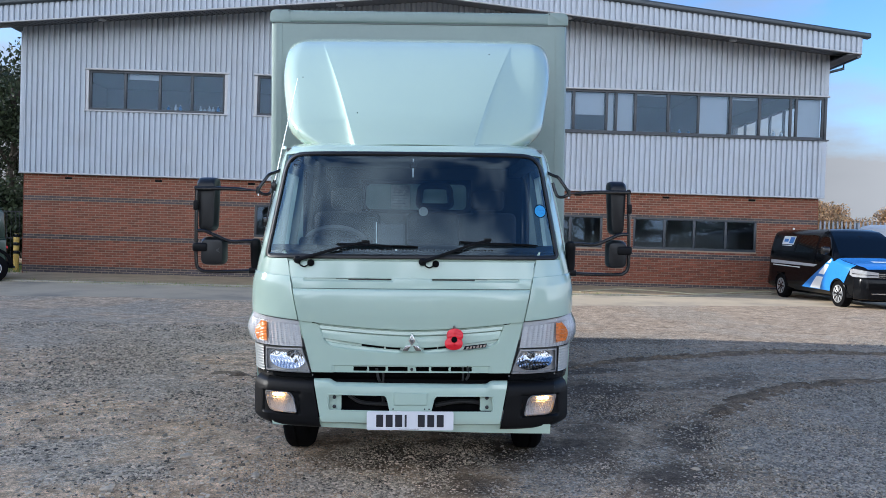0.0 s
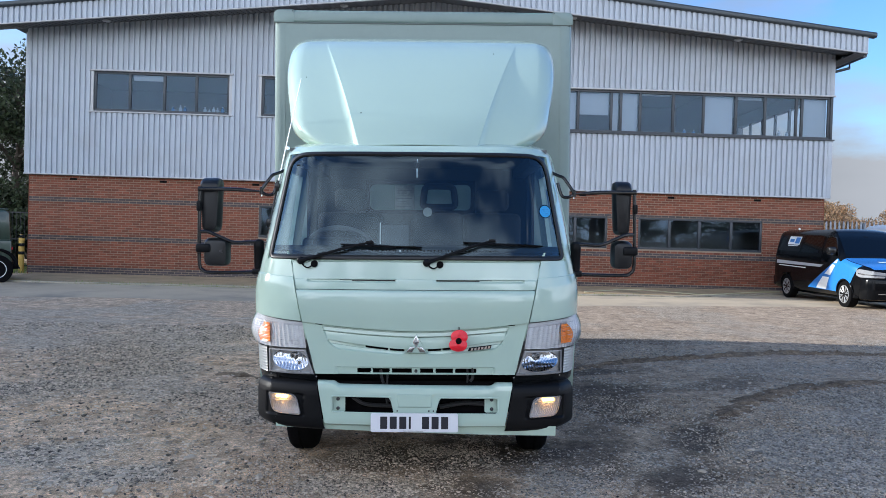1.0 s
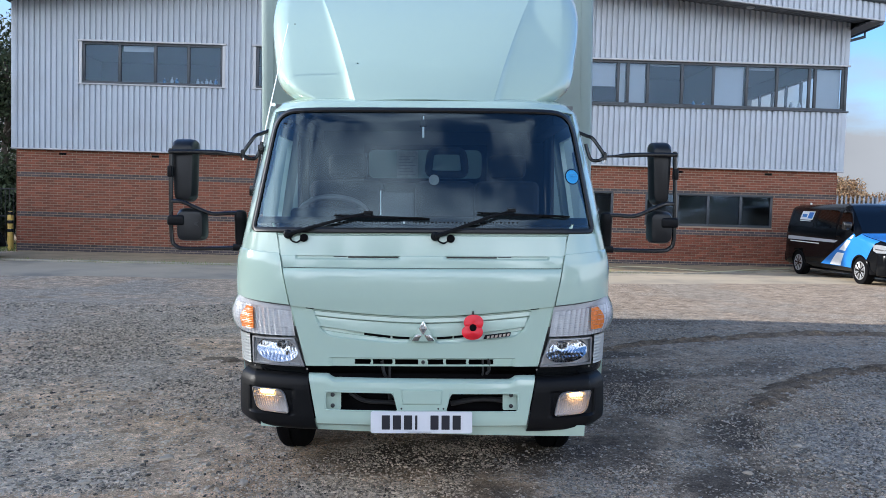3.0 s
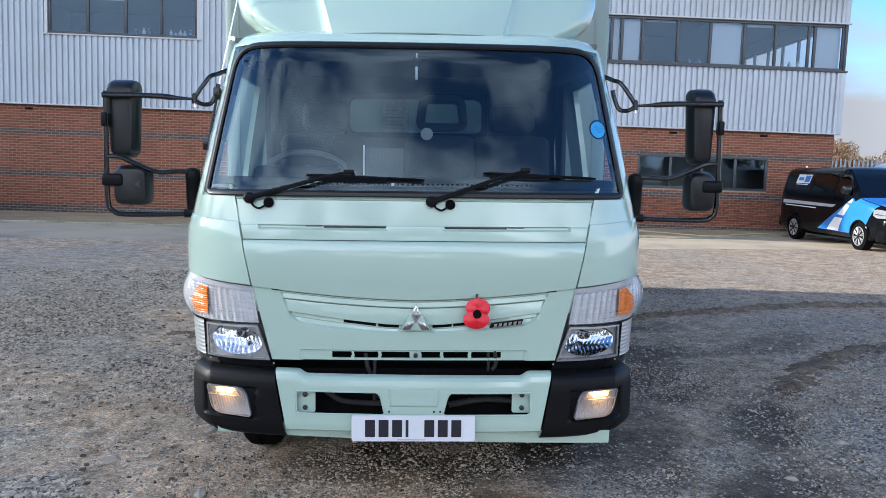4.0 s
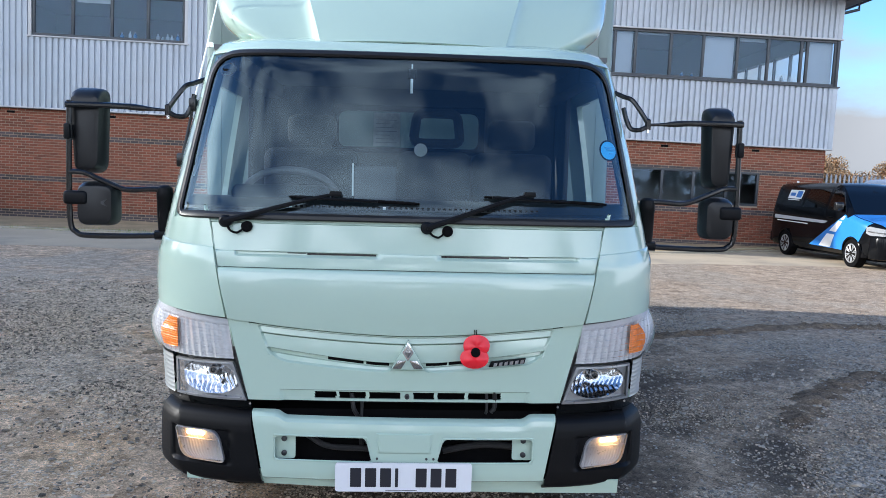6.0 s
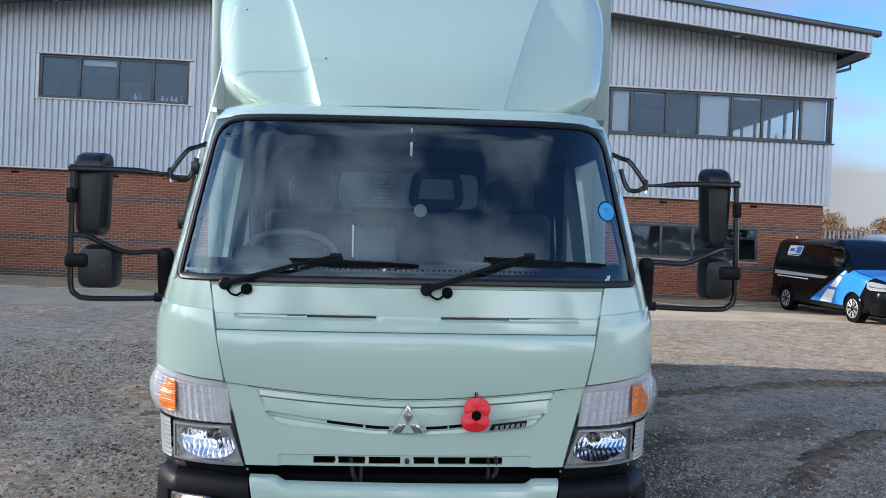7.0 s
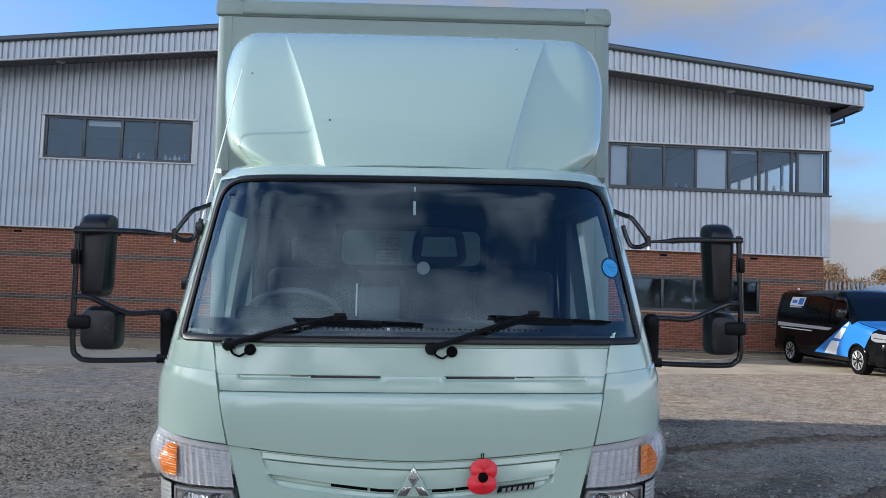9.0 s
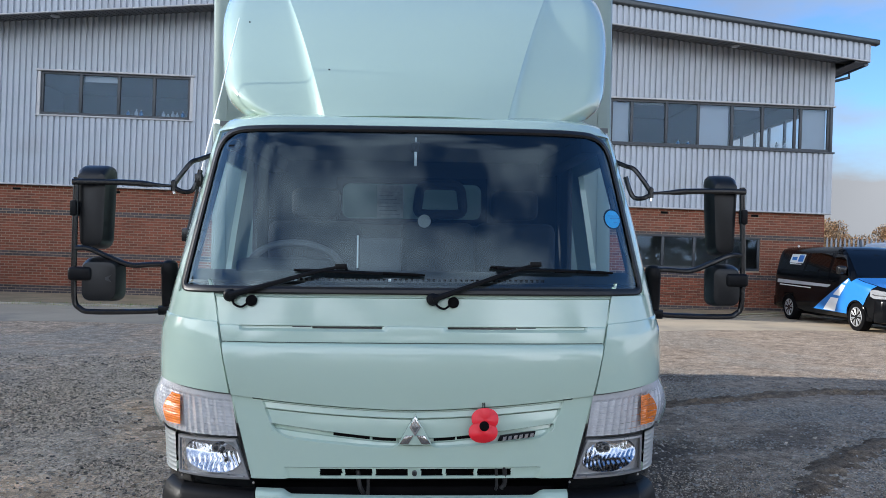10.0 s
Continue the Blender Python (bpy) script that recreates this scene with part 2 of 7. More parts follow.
def box(x0, x1, y0, y1, z0, z1, bevel=0.0, seg=2, bm=None):
    own = bmesh.new()
    bmesh.ops.create_cube(own, size=1)
    for v in own.verts:
        v.co = Vector(((x0 + x1) / 2 + v.co.x * (x1 - x0), (y0 + y1) / 2 + v.co.y * (y1 - y0), (z0 + z1) / 2 + v.co.z * (z1 - z0)))
    if bevel:
        bmesh.ops.bevel(own, geom=own.edges[:], offset=bevel, segments=seg, affect="EDGES", profile=0.5)
    return merge(bm, own)


def merge(bm, own):
    if bm is None:
        return own
    tmp = bpy.data.meshes.new("tmp")
    own.to_mesh(tmp)
    own.free()
    bm.from_mesh(tmp)
    bpy.data.meshes.remove(tmp)
    return bm


def grid(fn, us, vs, skip=None, bm=None, flip=False):
    """A sheet of faces; fn(u, v) gives the place; skip(u, v) leaves holes."""
    bm = bm or bmesh.new()
    rows = [[bm.verts.new(fn(u, v)) for u in us] for v in vs]
    for j in range(len(vs) - 1):
        for i in range(len(us) - 1):
            if skip and skip((us[i] + us[i + 1]) / 2, (vs[j] + vs[j + 1]) / 2):
                continue
            f = (rows[j][i], rows[j][i + 1], rows[j + 1][i + 1], rows[j + 1][i])
            bm.faces.new(f[::-1] if flip else f)
    loose = [v for v in bm.verts if not v.link_faces]
    bmesh.ops.delete(bm, geom=loose, context="VERTS")
    return bm


def thick(ob, t, offset=-1.0):
    """Gives a sheet its thickness; its border stays a crisp edge."""
    bm = bmesh.new()
    bm.from_mesh(ob.data)
    for e in bm.edges:
        if len(e.link_faces) == 1:
            e.smooth = False
    bm.to_mesh(ob.data)
    bm.free()
    s = ob.modifiers.new("thickness", "SOLIDIFY")
    s.thickness, s.offset = t, offset
    return ob


def tube(points, r, sides=10, bm=None, closed=False, taper=None):
    """A round bar along points, with capped ends."""
    bm = bm or bmesh.new()
    pts = [Vector(p) for p in points]
    rings = []
    ref = Vector((0.13, 0.31, 0.94))
    for i, p in enumerate(pts):
        a = pts[(i - 1) % len(pts)] if (i or closed) else p
        b = pts[(i + 1) % len(pts)] if (i < len(pts) - 1 or closed) else p
        d = (b - a).normalized()
        s = d.cross(ref)
        if s.length < 0.05:
            s = d.cross(Vector((1, 0, 0)))
        s.normalize()
        u = s.cross(d)
        rr = r * (taper[i] if taper else 1)
        rings.append([bm.verts.new(p + (s * math.cos(k * 2 * math.pi / sides) + u * math.sin(k * 2 * math.pi / sides)) * rr) for k in range(sides)])
    for i in range(len(rings) - (0 if closed else 1)):
        a, b = rings[i], rings[(i + 1) % len(rings)]
        for k in range(sides):
            bm.faces.new((a[k], a[(k + 1) % sides], b[(k + 1) % sides], b[k]))
    if not closed:
        bm.faces.new(rings[0][::-1]), bm.faces.new(rings[-1])
    return bm


def smooth_path(points, n=6):
    """Catmull-Rom through points."""
    p = [Vector(q) for q in points]
    p = [2 * p[0] - p[1]] + p + [2 * p[-1] - p[-2]]
    out = []
    for i in range(1, len(p) - 2):
        for k in range(n):
            t = k / n
            out.append(0.5 * (2 * p[i] + (p[i + 1] - p[i - 1]) * t + (2 * p[i - 1] - 5 * p[i] + 4 * p[i + 1] - p[i + 2]) * t * t + (3 * p[i] - p[i - 1] - 3 * p[i + 1] + p[i + 2]) * t ** 3))
    return out + [p[-2]]


def lathe(profile, sides=32, axis="y", bm=None, origin=(0, 0, 0)):
    """Turn (radius, along) pairs round an axis."""
    bm = bm or bmesh.new()
    o = Vector(origin)
    rings = []
    for r, h in profile:
        ring = []
        for k in range(sides):
            a = 2 * math.pi * k / sides
            c, s = r * math.cos(a), r * math.sin(a)
            ring.append(bm.verts.new(o + Vector({"y": (c, h, s), "z": (c, s, h), "x": (h, c, s)}[axis])))
        rings.append(ring)
    for a, b in zip(rings, rings[1:]):
        for k in range(sides):
            bm.faces.new((a[k], a[(k + 1) % sides], b[(k + 1) % sides], b[k]))
    if profile[0][0] > 1e-4:
        bm.faces.new(rings[0][::-1])
    if profile[-1][0] > 1e-4:
        bm.faces.new(rings[-1])
    bmesh.ops.remove_doubles(bm, verts=bm.verts[:], dist=1e-5)
    bmesh.ops.recalc_face_normals(bm, faces=bm.faces[:])
    return bm


def prism(outline, d0, d1, axis="y", bm=None, bevel=0.0):
    """A flat outline given thickness along an axis."""
    own = bmesh.new()
    def place(a, b, d):
        return {"y": (a, d, b), "x": (d, a, b), "z": (a, b, d)}[axis]
    lo = [own.verts.new(place(a, b, d0)) for a, b in outline]
    hi = [own.verts.new(place(a, b, d1)) for a, b in outline]
    k = len(outline)
    own.faces.new(lo), own.faces.new(hi[::-1])
    for i in range(k):
        own.faces.new((lo[i], hi[i], hi[(i + 1) % k], lo[(i + 1) % k]))
    bmesh.ops.recalc_face_normals(own, faces=own.faces[:])
    if bevel:
        bmesh.ops.bevel(own, geom=own.edges[:], offset=bevel, segments=2, affect="EDGES", profile=0.5)
    return merge(bm, own)


def rounded(points, radius, n=5):
    """A polygon with its corners rounded."""
    out = []
    k = len(points)
    rad = radius if isinstance(radius, (list, tuple)) else [radius] * k
    for i in range(k):
        p, a, b = Vector(points[i]), Vector(points[i - 1]), Vector(points[(i + 1) % k])
        da, db = (a - p).normalized(), (b - p).normalized()
        r = min(rad[i], (a - p).length * 0.49, (b - p).length * 0.49)
        s, e = p + da * r, p + db * r
        for j in range(n + 1):
            t = j / n
            out.append(tuple((1 - t) ** 2 * s + 2 * t * (1 - t) * p + t * t * e))
    return out


def lerp_table(table, x):
    if x <= table[0][0]:
        return table[0][1]
    for (a, fa), (b, fb) in zip(table, table[1:]):
        if x <= b:
            return fa + (fb - fa) * (x - a) / (b - a)
    return table[-1][1]


def curve_table(table, x):
    """Like lerp_table, but rounded at the knots without overshoot."""
    if x <= table[0][0]:
        return table[0][1]
    if x >= table[-1][0]:
        return table[-1][1]
    i = next(k for k in range(1, len(table)) if x <= table[k][0])
    def slope(k):
        if k == 0:
            return 0.0
        if k == len(table) - 1:
            return (table[k][1] - table[k - 1][1]) / (table[k][0] - table[k - 1][0])
        a = (table[k][1] - table[k - 1][1]) / (table[k][0] - table[k - 1][0])
        b = (table[k + 1][1] - table[k][1]) / (table[k + 1][0] - table[k][0])
        return 0.0 if a * b <= 0 else 2 * a * b / (a + b)
    (x0, y0), (x1, y1) = table[i - 1], table[i]
    h = x1 - x0
    t = (x - x0) / h
    return y0 * (1 + 2 * t) * (1 - t) ** 2 + h * slope(i - 1) * t * (1 - t) ** 2 + y1 * t * t * (3 - 2 * t) + h * slope(i) * t * t * (t - 1)


def span(a, b, n):
    return [a + (b - a) * i / n for i in range(n + 1)]

# ---- ground ----
def ground_z(x, y):
    """The yard falls to the left by the truck and rises gently to the building."""
    k = min(max((y - 5.5) / 16.5, 0), 1)
    xx = max(-16.0, min(16.0, x))
    return 0.012 + (0.0227 * (1 - k) + 0.0042 * k) * xx + 0.025 * k


# where crushed stone lies thick, where wet dark dirt shows and shade is painted, where dry brown dirt is trodden flat:
# x, y, half length, half width, turn, weight
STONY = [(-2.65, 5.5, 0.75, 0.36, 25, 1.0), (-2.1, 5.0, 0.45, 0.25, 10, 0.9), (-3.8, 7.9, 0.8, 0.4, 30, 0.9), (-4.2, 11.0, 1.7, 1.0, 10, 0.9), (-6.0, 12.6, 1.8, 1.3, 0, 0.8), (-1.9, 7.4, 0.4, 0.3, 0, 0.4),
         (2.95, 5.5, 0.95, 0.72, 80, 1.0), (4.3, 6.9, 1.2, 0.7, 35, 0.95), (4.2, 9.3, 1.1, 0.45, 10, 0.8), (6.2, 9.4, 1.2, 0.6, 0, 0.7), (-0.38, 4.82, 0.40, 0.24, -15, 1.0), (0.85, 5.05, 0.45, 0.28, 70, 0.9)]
# the second patch also paints in the shade under the truck's front
DAMP_SHADE = [(0.22, 4.80, 0.32, 0.25, 20, 0.9), (0.15, 5.6, 1.0, 0.5, 0, 1.0), (1.7, 7.5, 1.2, 0.5, 80, 0.9), (1.25, 5.8, 0.7, 0.25, 75, 0.7), (2.1, 6.1, 0.8, 0.25, 60, 1.0), (1.75, 5.0, 0.45, 0.3, 50, 0.9),
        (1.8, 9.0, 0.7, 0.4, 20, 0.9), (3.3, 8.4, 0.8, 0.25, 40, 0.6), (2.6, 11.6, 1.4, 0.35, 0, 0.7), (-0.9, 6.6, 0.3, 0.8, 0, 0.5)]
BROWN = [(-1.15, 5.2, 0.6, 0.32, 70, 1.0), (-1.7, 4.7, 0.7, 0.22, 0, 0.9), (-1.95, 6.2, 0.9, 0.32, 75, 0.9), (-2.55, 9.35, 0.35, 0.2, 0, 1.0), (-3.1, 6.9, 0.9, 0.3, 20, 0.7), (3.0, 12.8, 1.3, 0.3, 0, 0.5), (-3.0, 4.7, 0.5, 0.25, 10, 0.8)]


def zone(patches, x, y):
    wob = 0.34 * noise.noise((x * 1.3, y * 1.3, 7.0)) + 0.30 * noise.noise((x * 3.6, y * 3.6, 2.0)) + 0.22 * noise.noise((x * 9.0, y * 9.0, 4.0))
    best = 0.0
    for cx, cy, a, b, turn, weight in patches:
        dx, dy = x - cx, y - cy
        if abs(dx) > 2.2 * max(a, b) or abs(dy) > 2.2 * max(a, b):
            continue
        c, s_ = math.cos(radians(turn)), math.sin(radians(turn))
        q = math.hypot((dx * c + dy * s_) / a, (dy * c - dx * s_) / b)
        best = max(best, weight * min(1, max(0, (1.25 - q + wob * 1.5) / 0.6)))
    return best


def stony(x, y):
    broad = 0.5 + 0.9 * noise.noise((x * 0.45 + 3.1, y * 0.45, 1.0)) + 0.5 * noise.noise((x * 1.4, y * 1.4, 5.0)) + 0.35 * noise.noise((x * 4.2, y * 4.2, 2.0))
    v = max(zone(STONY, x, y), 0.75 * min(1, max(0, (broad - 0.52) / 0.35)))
    return v * (1 - 0.88 * zone(DAMP_SHADE, x, y)) * (1 - 0.8 * zone(BROWN, x, y))


def gravel_material(name, dim=1.0):
    """Crushed stone trodden into dirt; the sheet's own values say where stone, wet dirt with painted shade, and brown
    dirt lie.
    """
    m = bpy.data.materials.new(name)
    m.use_nodes = True
    n, l = m.node_tree.nodes, m.node_tree.links
    b = n["Principled BSDF"]
    co = n.new("ShaderNodeTexCoord")

    def tex(kind, scale, detail=4, rough=0.6, src=None, feature=None):
        t = n.new(kind)
        if feature:
            t.feature = feature
        t.inputs["Scale"].default_value = scale
        if kind == "ShaderNodeTexNoise":
            t.inputs["Detail"].default_value, t.inputs["Roughness"].default_value = detail, rough
        l.new(src or co.outputs["Object"], t.inputs["Vector"])
        return t

    def value(key):
        a = n.new("ShaderNodeAttribute")
        a.attribute_name = key
        return a.outputs["Fac"]

    def ramp(src, a, c, lo, hi):
        r = n.new("ShaderNodeMapRange")
        r.inputs["From Min"].default_value, r.inputs["From Max"].default_value = a, c
        r.inputs["To Min"].default_value, r.inputs["To Max"].default_value = lo, hi
        l.new(src, r.inputs["Value"])
        return r.outputs["Result"]

    def maths(op, a, c, d=None):
        x = n.new("ShaderNodeMath")
        x.operation = op
        for i, v in enumerate((a, c, d)):
            if isinstance(v, (int, float)):
                x.inputs[i].default_value = v
            elif v is not None:
                l.new(v, x.inputs[i])
        return x.outputs[0]

    def mixed(fac, a, c, mode="MIX"):
        x = n.new("ShaderNodeMix")
        x.data_type, x.blend_type = "RGBA", mode
        for key, v in (("Factor", fac), ("A", a), ("B", c)):
            if isinstance(v, tuple):
                x.inputs[key].default_value = (*v, 1)
            elif isinstance(v, float):
                x.inputs[key].default_value = v
            else:
                l.new(v, x.inputs[key])
        return x.outputs["Result"]

    def shade_(c):
        return tuple(k * dim for k in c)

    stone_at, damp_shade_at, brown_at, east_at = value("stone"), value("damp"), value("brown"), value("east")
    mid = tex("ShaderNodeTexNoise", 2.6, 7, 0.72)
    clod = tex("ShaderNodeTexNoise", 16, 6, 0.82)
    tread = tex("ShaderNodeTexNoise", 5.2, 8, 0.74)
    # bend the cells so that the chips come out angular and uneven
    bend = n.new("ShaderNodeVectorMath")
    bend.operation = "MULTIPLY_ADD"
    wobble = tex("ShaderNodeTexNoise", 34, 2)
    bend.inputs[1].default_value = (0.016, 0.016, 0.0)
    l.new(wobble.outputs["Color"], bend.inputs[0]), l.new(co.outputs["Object"], bend.inputs[2])
    chip = tex("ShaderNodeTexVoronoi", 66, src=bend.outputs["Vector"])
    gap = tex("ShaderNodeTexVoronoi", 66, src=bend.outputs["Vector"], feature="DISTANCE_TO_EDGE")
    grit = tex("ShaderNodeTexVoronoi", 135, src=bend.outputs["Vector"])
    # only some of the cells are stones; the rest is dirt between them
    pick = n.new("ShaderNodeSeparateColor")
    l.new(chip.outputs["Color"], pick.inputs[0])
    share = maths("MULTIPLY_ADD", stone_at, 0.44, ramp(mid.outputs["Fac"], 0.35, 0.65, 0.0, 0.10))
    is_stone = maths("GREATER_THAN", share, pick.outputs["Green"])
    is_stone = maths("MULTIPLY", is_stone, ramp(gap.outputs["Distance"], 0.03, 0.10, 0.0, 1.0))
    dirt = mixed(brown_at, shade_((0.46, 0.332, 0.222)), shade_((0.49, 0.33, 0.198)))
    dirt = mixed(ramp(mid.outputs["Fac"], 0.35, 0.68, 0.0, 0.6), dirt, shade_((0.60, 0.445, 0.300)))
    dirt = mixed(stone_at, dirt, shade_((0.41, 0.335, 0.25)))
    # dirt turns darker from west to east
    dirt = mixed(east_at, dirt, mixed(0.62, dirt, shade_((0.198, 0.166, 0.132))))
    # wet dirt, plus the shade painted below the truck's front
    dirt = mixed(maths("MULTIPLY", damp_shade_at, 0.92), dirt, shade_((0.060, 0.048, 0.036)))
    dirt = mixed(0.9, dirt, mixed(ramp(clod.outputs["Fac"], 0.34, 0.66, 0.0, 1.0), (0.50, 0.49, 0.48), (1.5, 1.5, 1.5)), "MULTIPLY")
    dirt = mixed(0.75, dirt, mixed(ramp(grit.outputs["Color"], 0.1, 0.95, 0.0, 1.0), (0.45, 0.45, 0.45), (1.6, 1.58, 1.55)), "MULTIPLY")
    dirt = mixed(0.9, dirt, mixed(ramp(tread.outputs["Fac"], 0.36, 0.64, 0.0, 1.0), (0.60, 0.58, 0.56), (1.38, 1.39, 1.40)), "MULTIPLY")
    rock_ = mixed(pick.outputs["Red"], shade_((0.17, 0.142, 0.112)), shade_((0.70, 0.60, 0.47)))
    rock_ = mixed(maths("MULTIPLY", damp_shade_at, 0.65), rock_, shade_((0.17, 0.145, 0.12)))
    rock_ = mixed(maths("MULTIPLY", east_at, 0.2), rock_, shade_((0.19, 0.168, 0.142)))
    base = mixed(is_stone, dirt, rock_)
    l.new(base, b.inputs["Base Color"])
    b.inputs["Specular IOR Level"].default_value = 0.16
    l.new(ramp(damp_shade_at, 0.0, 1.0, 0.95, 0.72), b.inputs["Roughness"])
    h = maths("MULTIPLY_ADD", is_stone, ramp(chip.outputs["Distance"], 0.0, 0.7, 0.5, 0.15), mid.outputs["Fac"])
    h = maths("MULTIPLY_ADD", clod.outputs["Fac"], 0.30, h)
    h = maths("MULTIPLY_ADD", grit.outputs["Distance"], -0.18, h)
    bp = n.new("ShaderNodeBump")
    bp.inputs["Strength"].default_value, bp.inputs["Distance"].default_value = 1.0, 0.026
    l.new(h, bp.inputs["Height"]), l.new(bp.outputs["Normal"], b.inputs["Normal"])
    return m


GRAVEL = gravel_material("gravel_yard", 1.16)
DIRT = gravel_material("damp_dirt", 0.40)
STONE = material("stone", (0.385, 0.315, 0.238), 0.85, vary=0.52, fine=90, island=0.8, bump=0.002)
# darker copy of the stone for the eastern half
DARK_STONE = material("dark_stone", (0.285, 0.255, 0.215), 0.7, vary=0.4, fine=90, island=0.8, bump=0.002)
CONCRETE = material("concrete_road", (0.47, 0.375, 0.255), 0.85, vary=0.16, scale=0.8, fine=45, bump=0.002, stain=(0.16, 0.145, 0.125), stain_amount=0.6, stain_scale=0.5)
KERB = material("kerb_concrete", (0.36, 0.315, 0.24), 0.85, vary=0.18, scale=3, fine=60, bump=0.002, stain=(0.10, 0.10, 0.055), stain_amount=0.55, stain_scale=2.2)
PAVING = material("mossy_paving", (0.38, 0.268, 0.15), 0.9, vary=0.3, scale=3, fine=14, bump=0.01, stain=(0.13, 0.12, 0.05), stain_amount=0.6, stain_scale=1.5)
GRASS = material("grass", (0.17, 0.21, 0.055), 0.9, vary=0.3, scale=8, fine=90, island=0.5)

xs = [-900, -300, -120, -60, -34] + span(-22, -7.5, 28) + span(-7.4, 8.6, 150) + span(9, 22, 26) + [34, 60, 120, 300, 900]
ys = [-900, -300, -100, -40, -18] + span(-8, 2.5, 20) + span(2.6, 14.5, 115) + span(15, 30, 30) + [36, 48, 80, 160, 400, 900]


def ground_point(x, y):
    near = abs(x) < 22 and -8 < y < 17
    return (x, y, ground_z(x, y) + (0.012 * noise.noise((x * 0.6, y * 0.6, 0)) + 0.006 * noise.noise((x * 2.1, y * 2.1, 4)) + 0.004 * noise.noise((x * 4.7, y * 4.7, 1)) if near else 0))


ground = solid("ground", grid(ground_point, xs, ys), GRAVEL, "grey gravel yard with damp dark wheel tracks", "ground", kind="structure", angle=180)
# damp holds wet dirt and the painted shade under the truck
for key, fn in (("stone", stony), ("damp", lambda x, y: zone(DAMP_SHADE, x, y)), ("brown", lambda x, y: zone(BROWN, x, y)),
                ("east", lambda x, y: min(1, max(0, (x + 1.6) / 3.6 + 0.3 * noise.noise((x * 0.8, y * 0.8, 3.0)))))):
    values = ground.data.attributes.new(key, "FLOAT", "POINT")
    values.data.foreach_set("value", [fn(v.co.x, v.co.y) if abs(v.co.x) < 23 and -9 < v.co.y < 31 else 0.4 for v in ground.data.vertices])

# concrete road along the building, with a ragged edge to the gravel
def road_edge(x):
    return 17.2 + 0.2 * max(0, min(x, 9.2) - 1.5) + 0.22 * noise.noise((x * 0.5, 3.1, 0)) + 0.1 * noise.noise((x * 2.3, 1.1, 0))


solid("road", grid(lambda x, v: (x, road_edge(x) + (23.2 - road_edge(x)) * v, ground_z(x, road_edge(x) + (23.2 - road_edge(x)) * v) + 0.002 + 0.022 * min(1, v * 6)), span(-40, 40, 200), span(0, 1, 12)), CONCRETE,
      "worn pale concrete road strip before the building", "road", kind="structure", angle=180)

# pavement and kerb at the foot of the wall
def kerb_line(x):
    return 20.6 + 0.6 * max(0, min(x, 10.6) - 6.5) + 0.25 * math.exp(-(x - 5.8) ** 2)


solid("pavement", grid(lambda x, v: (x, kerb_line(x) + 0.1 + (24.5 - kerb_line(x) - 0.1) * v, 0.088 + 0.0057 * x + 0.01 * v + 0.010 * noise.noise((x * 1.7, v * 5, 2))), span(-12.4, 12.6, 130), span(0, 1, 12)), PAVING,
      "narrow mossy paving along the wall", "pavement", kind="structure", angle=180)
kerb = thing("kerb", "low weathered concrete kerb along the paving", "kerb", kind="structure")
for i in range(27):
    xa, xb = -12.35 + 0.9 * i, -11.456 + 0.9 * i
    bm = bmesh.new()
    rows = []
    for x in span(xa, xb, 3):
        g, y = ground_z(x, 20.6), kerb_line(x) - 0.01
        top_z = g + 0.062 + 0.004 * math.sin(i * 2.7)
        rows.append([bm.verts.new(p) for p in ((x, y, g - 0.1), (x, y + 0.004, top_z - 0.014), (x, y + 0.016, top_z), (x, y + 0.12, top_z), (x, y + 0.12, g - 0.1))])
    for a, b in zip(rows, rows[1:]):
        for k in range(4):
            bm.faces.new((a[k], b[k], b[k + 1], a[k + 1]))
    bm.faces.new(rows[0]), bm.faces.new(rows[-1][::-1])
    bmesh.ops.recalc_face_normals(bm, faces=bm.faces[:])
    part("kerb_stone", bm, KERB, kerb)

# ---- the building ----
FX0, FX1, FY, PEAK = -12.87, 12.39, 24.2, -0.24
BRICK = material("red_brick", (0.185, 0.056, 0.030), 0.85, vary=0.26, scale=0.6, fine=50, bump=0.002, island=0.55)
BRICK_ONE = material("red_brick_single", (0.185, 0.056, 0.030), 0.85, vary=0.26, scale=0.6, fine=50, bump=0.002, per_object=0.55)
BLUE_BRICK = material("blue_brick", (0.050, 0.040, 0.044), 0.6, vary=0.3, scale=2, fine=50, bump=0.002, island=0.6)
MORTAR = material("mortar", (0.30, 0.235, 0.17), 0.95, vary=0.15, fine=70, bump=0.002)
CLAD = material("silver_cladding", (0.425, 0.466, 0.512), 0.7, 0.0, vary=0.05, scale=0.7, fine=14, spec=0.2, stain=(0.36, 0.365, 0.37), stain_amount=0.35, stain_scale=0.9)
TRIM_PALE = material("pale_trim", (0.40, 0.405, 0.41), 0.45, 0.2, vary=0.05)
DARK_FRAME = material("anthracite_frame", (0.035, 0.042, 0.05), 0.45, vary=0.1)
ROOF_EDGE = material("dark_grey_capping", (0.045, 0.055, 0.062), 0.4, 0.2, vary=0.1, scale=1.5)
SOFFIT = material("soffit", (0.11, 0.115, 0.125), 0.6, vary=0.1)
INNER = material("office_wall", (0.30, 0.30, 0.29), 0.9, vary=0.06)
INNER_DARK = material("office_floor", (0.07, 0.07, 0.072), 0.9, vary=0.1)
BLIND = material("white_blind", (0.62, 0.63, 0.65), 0.85, vary=0.04)

building = thing("warehouse_building", "red brick and grey clad warehouse with a low gable", "building", pose(0, 0, 0))


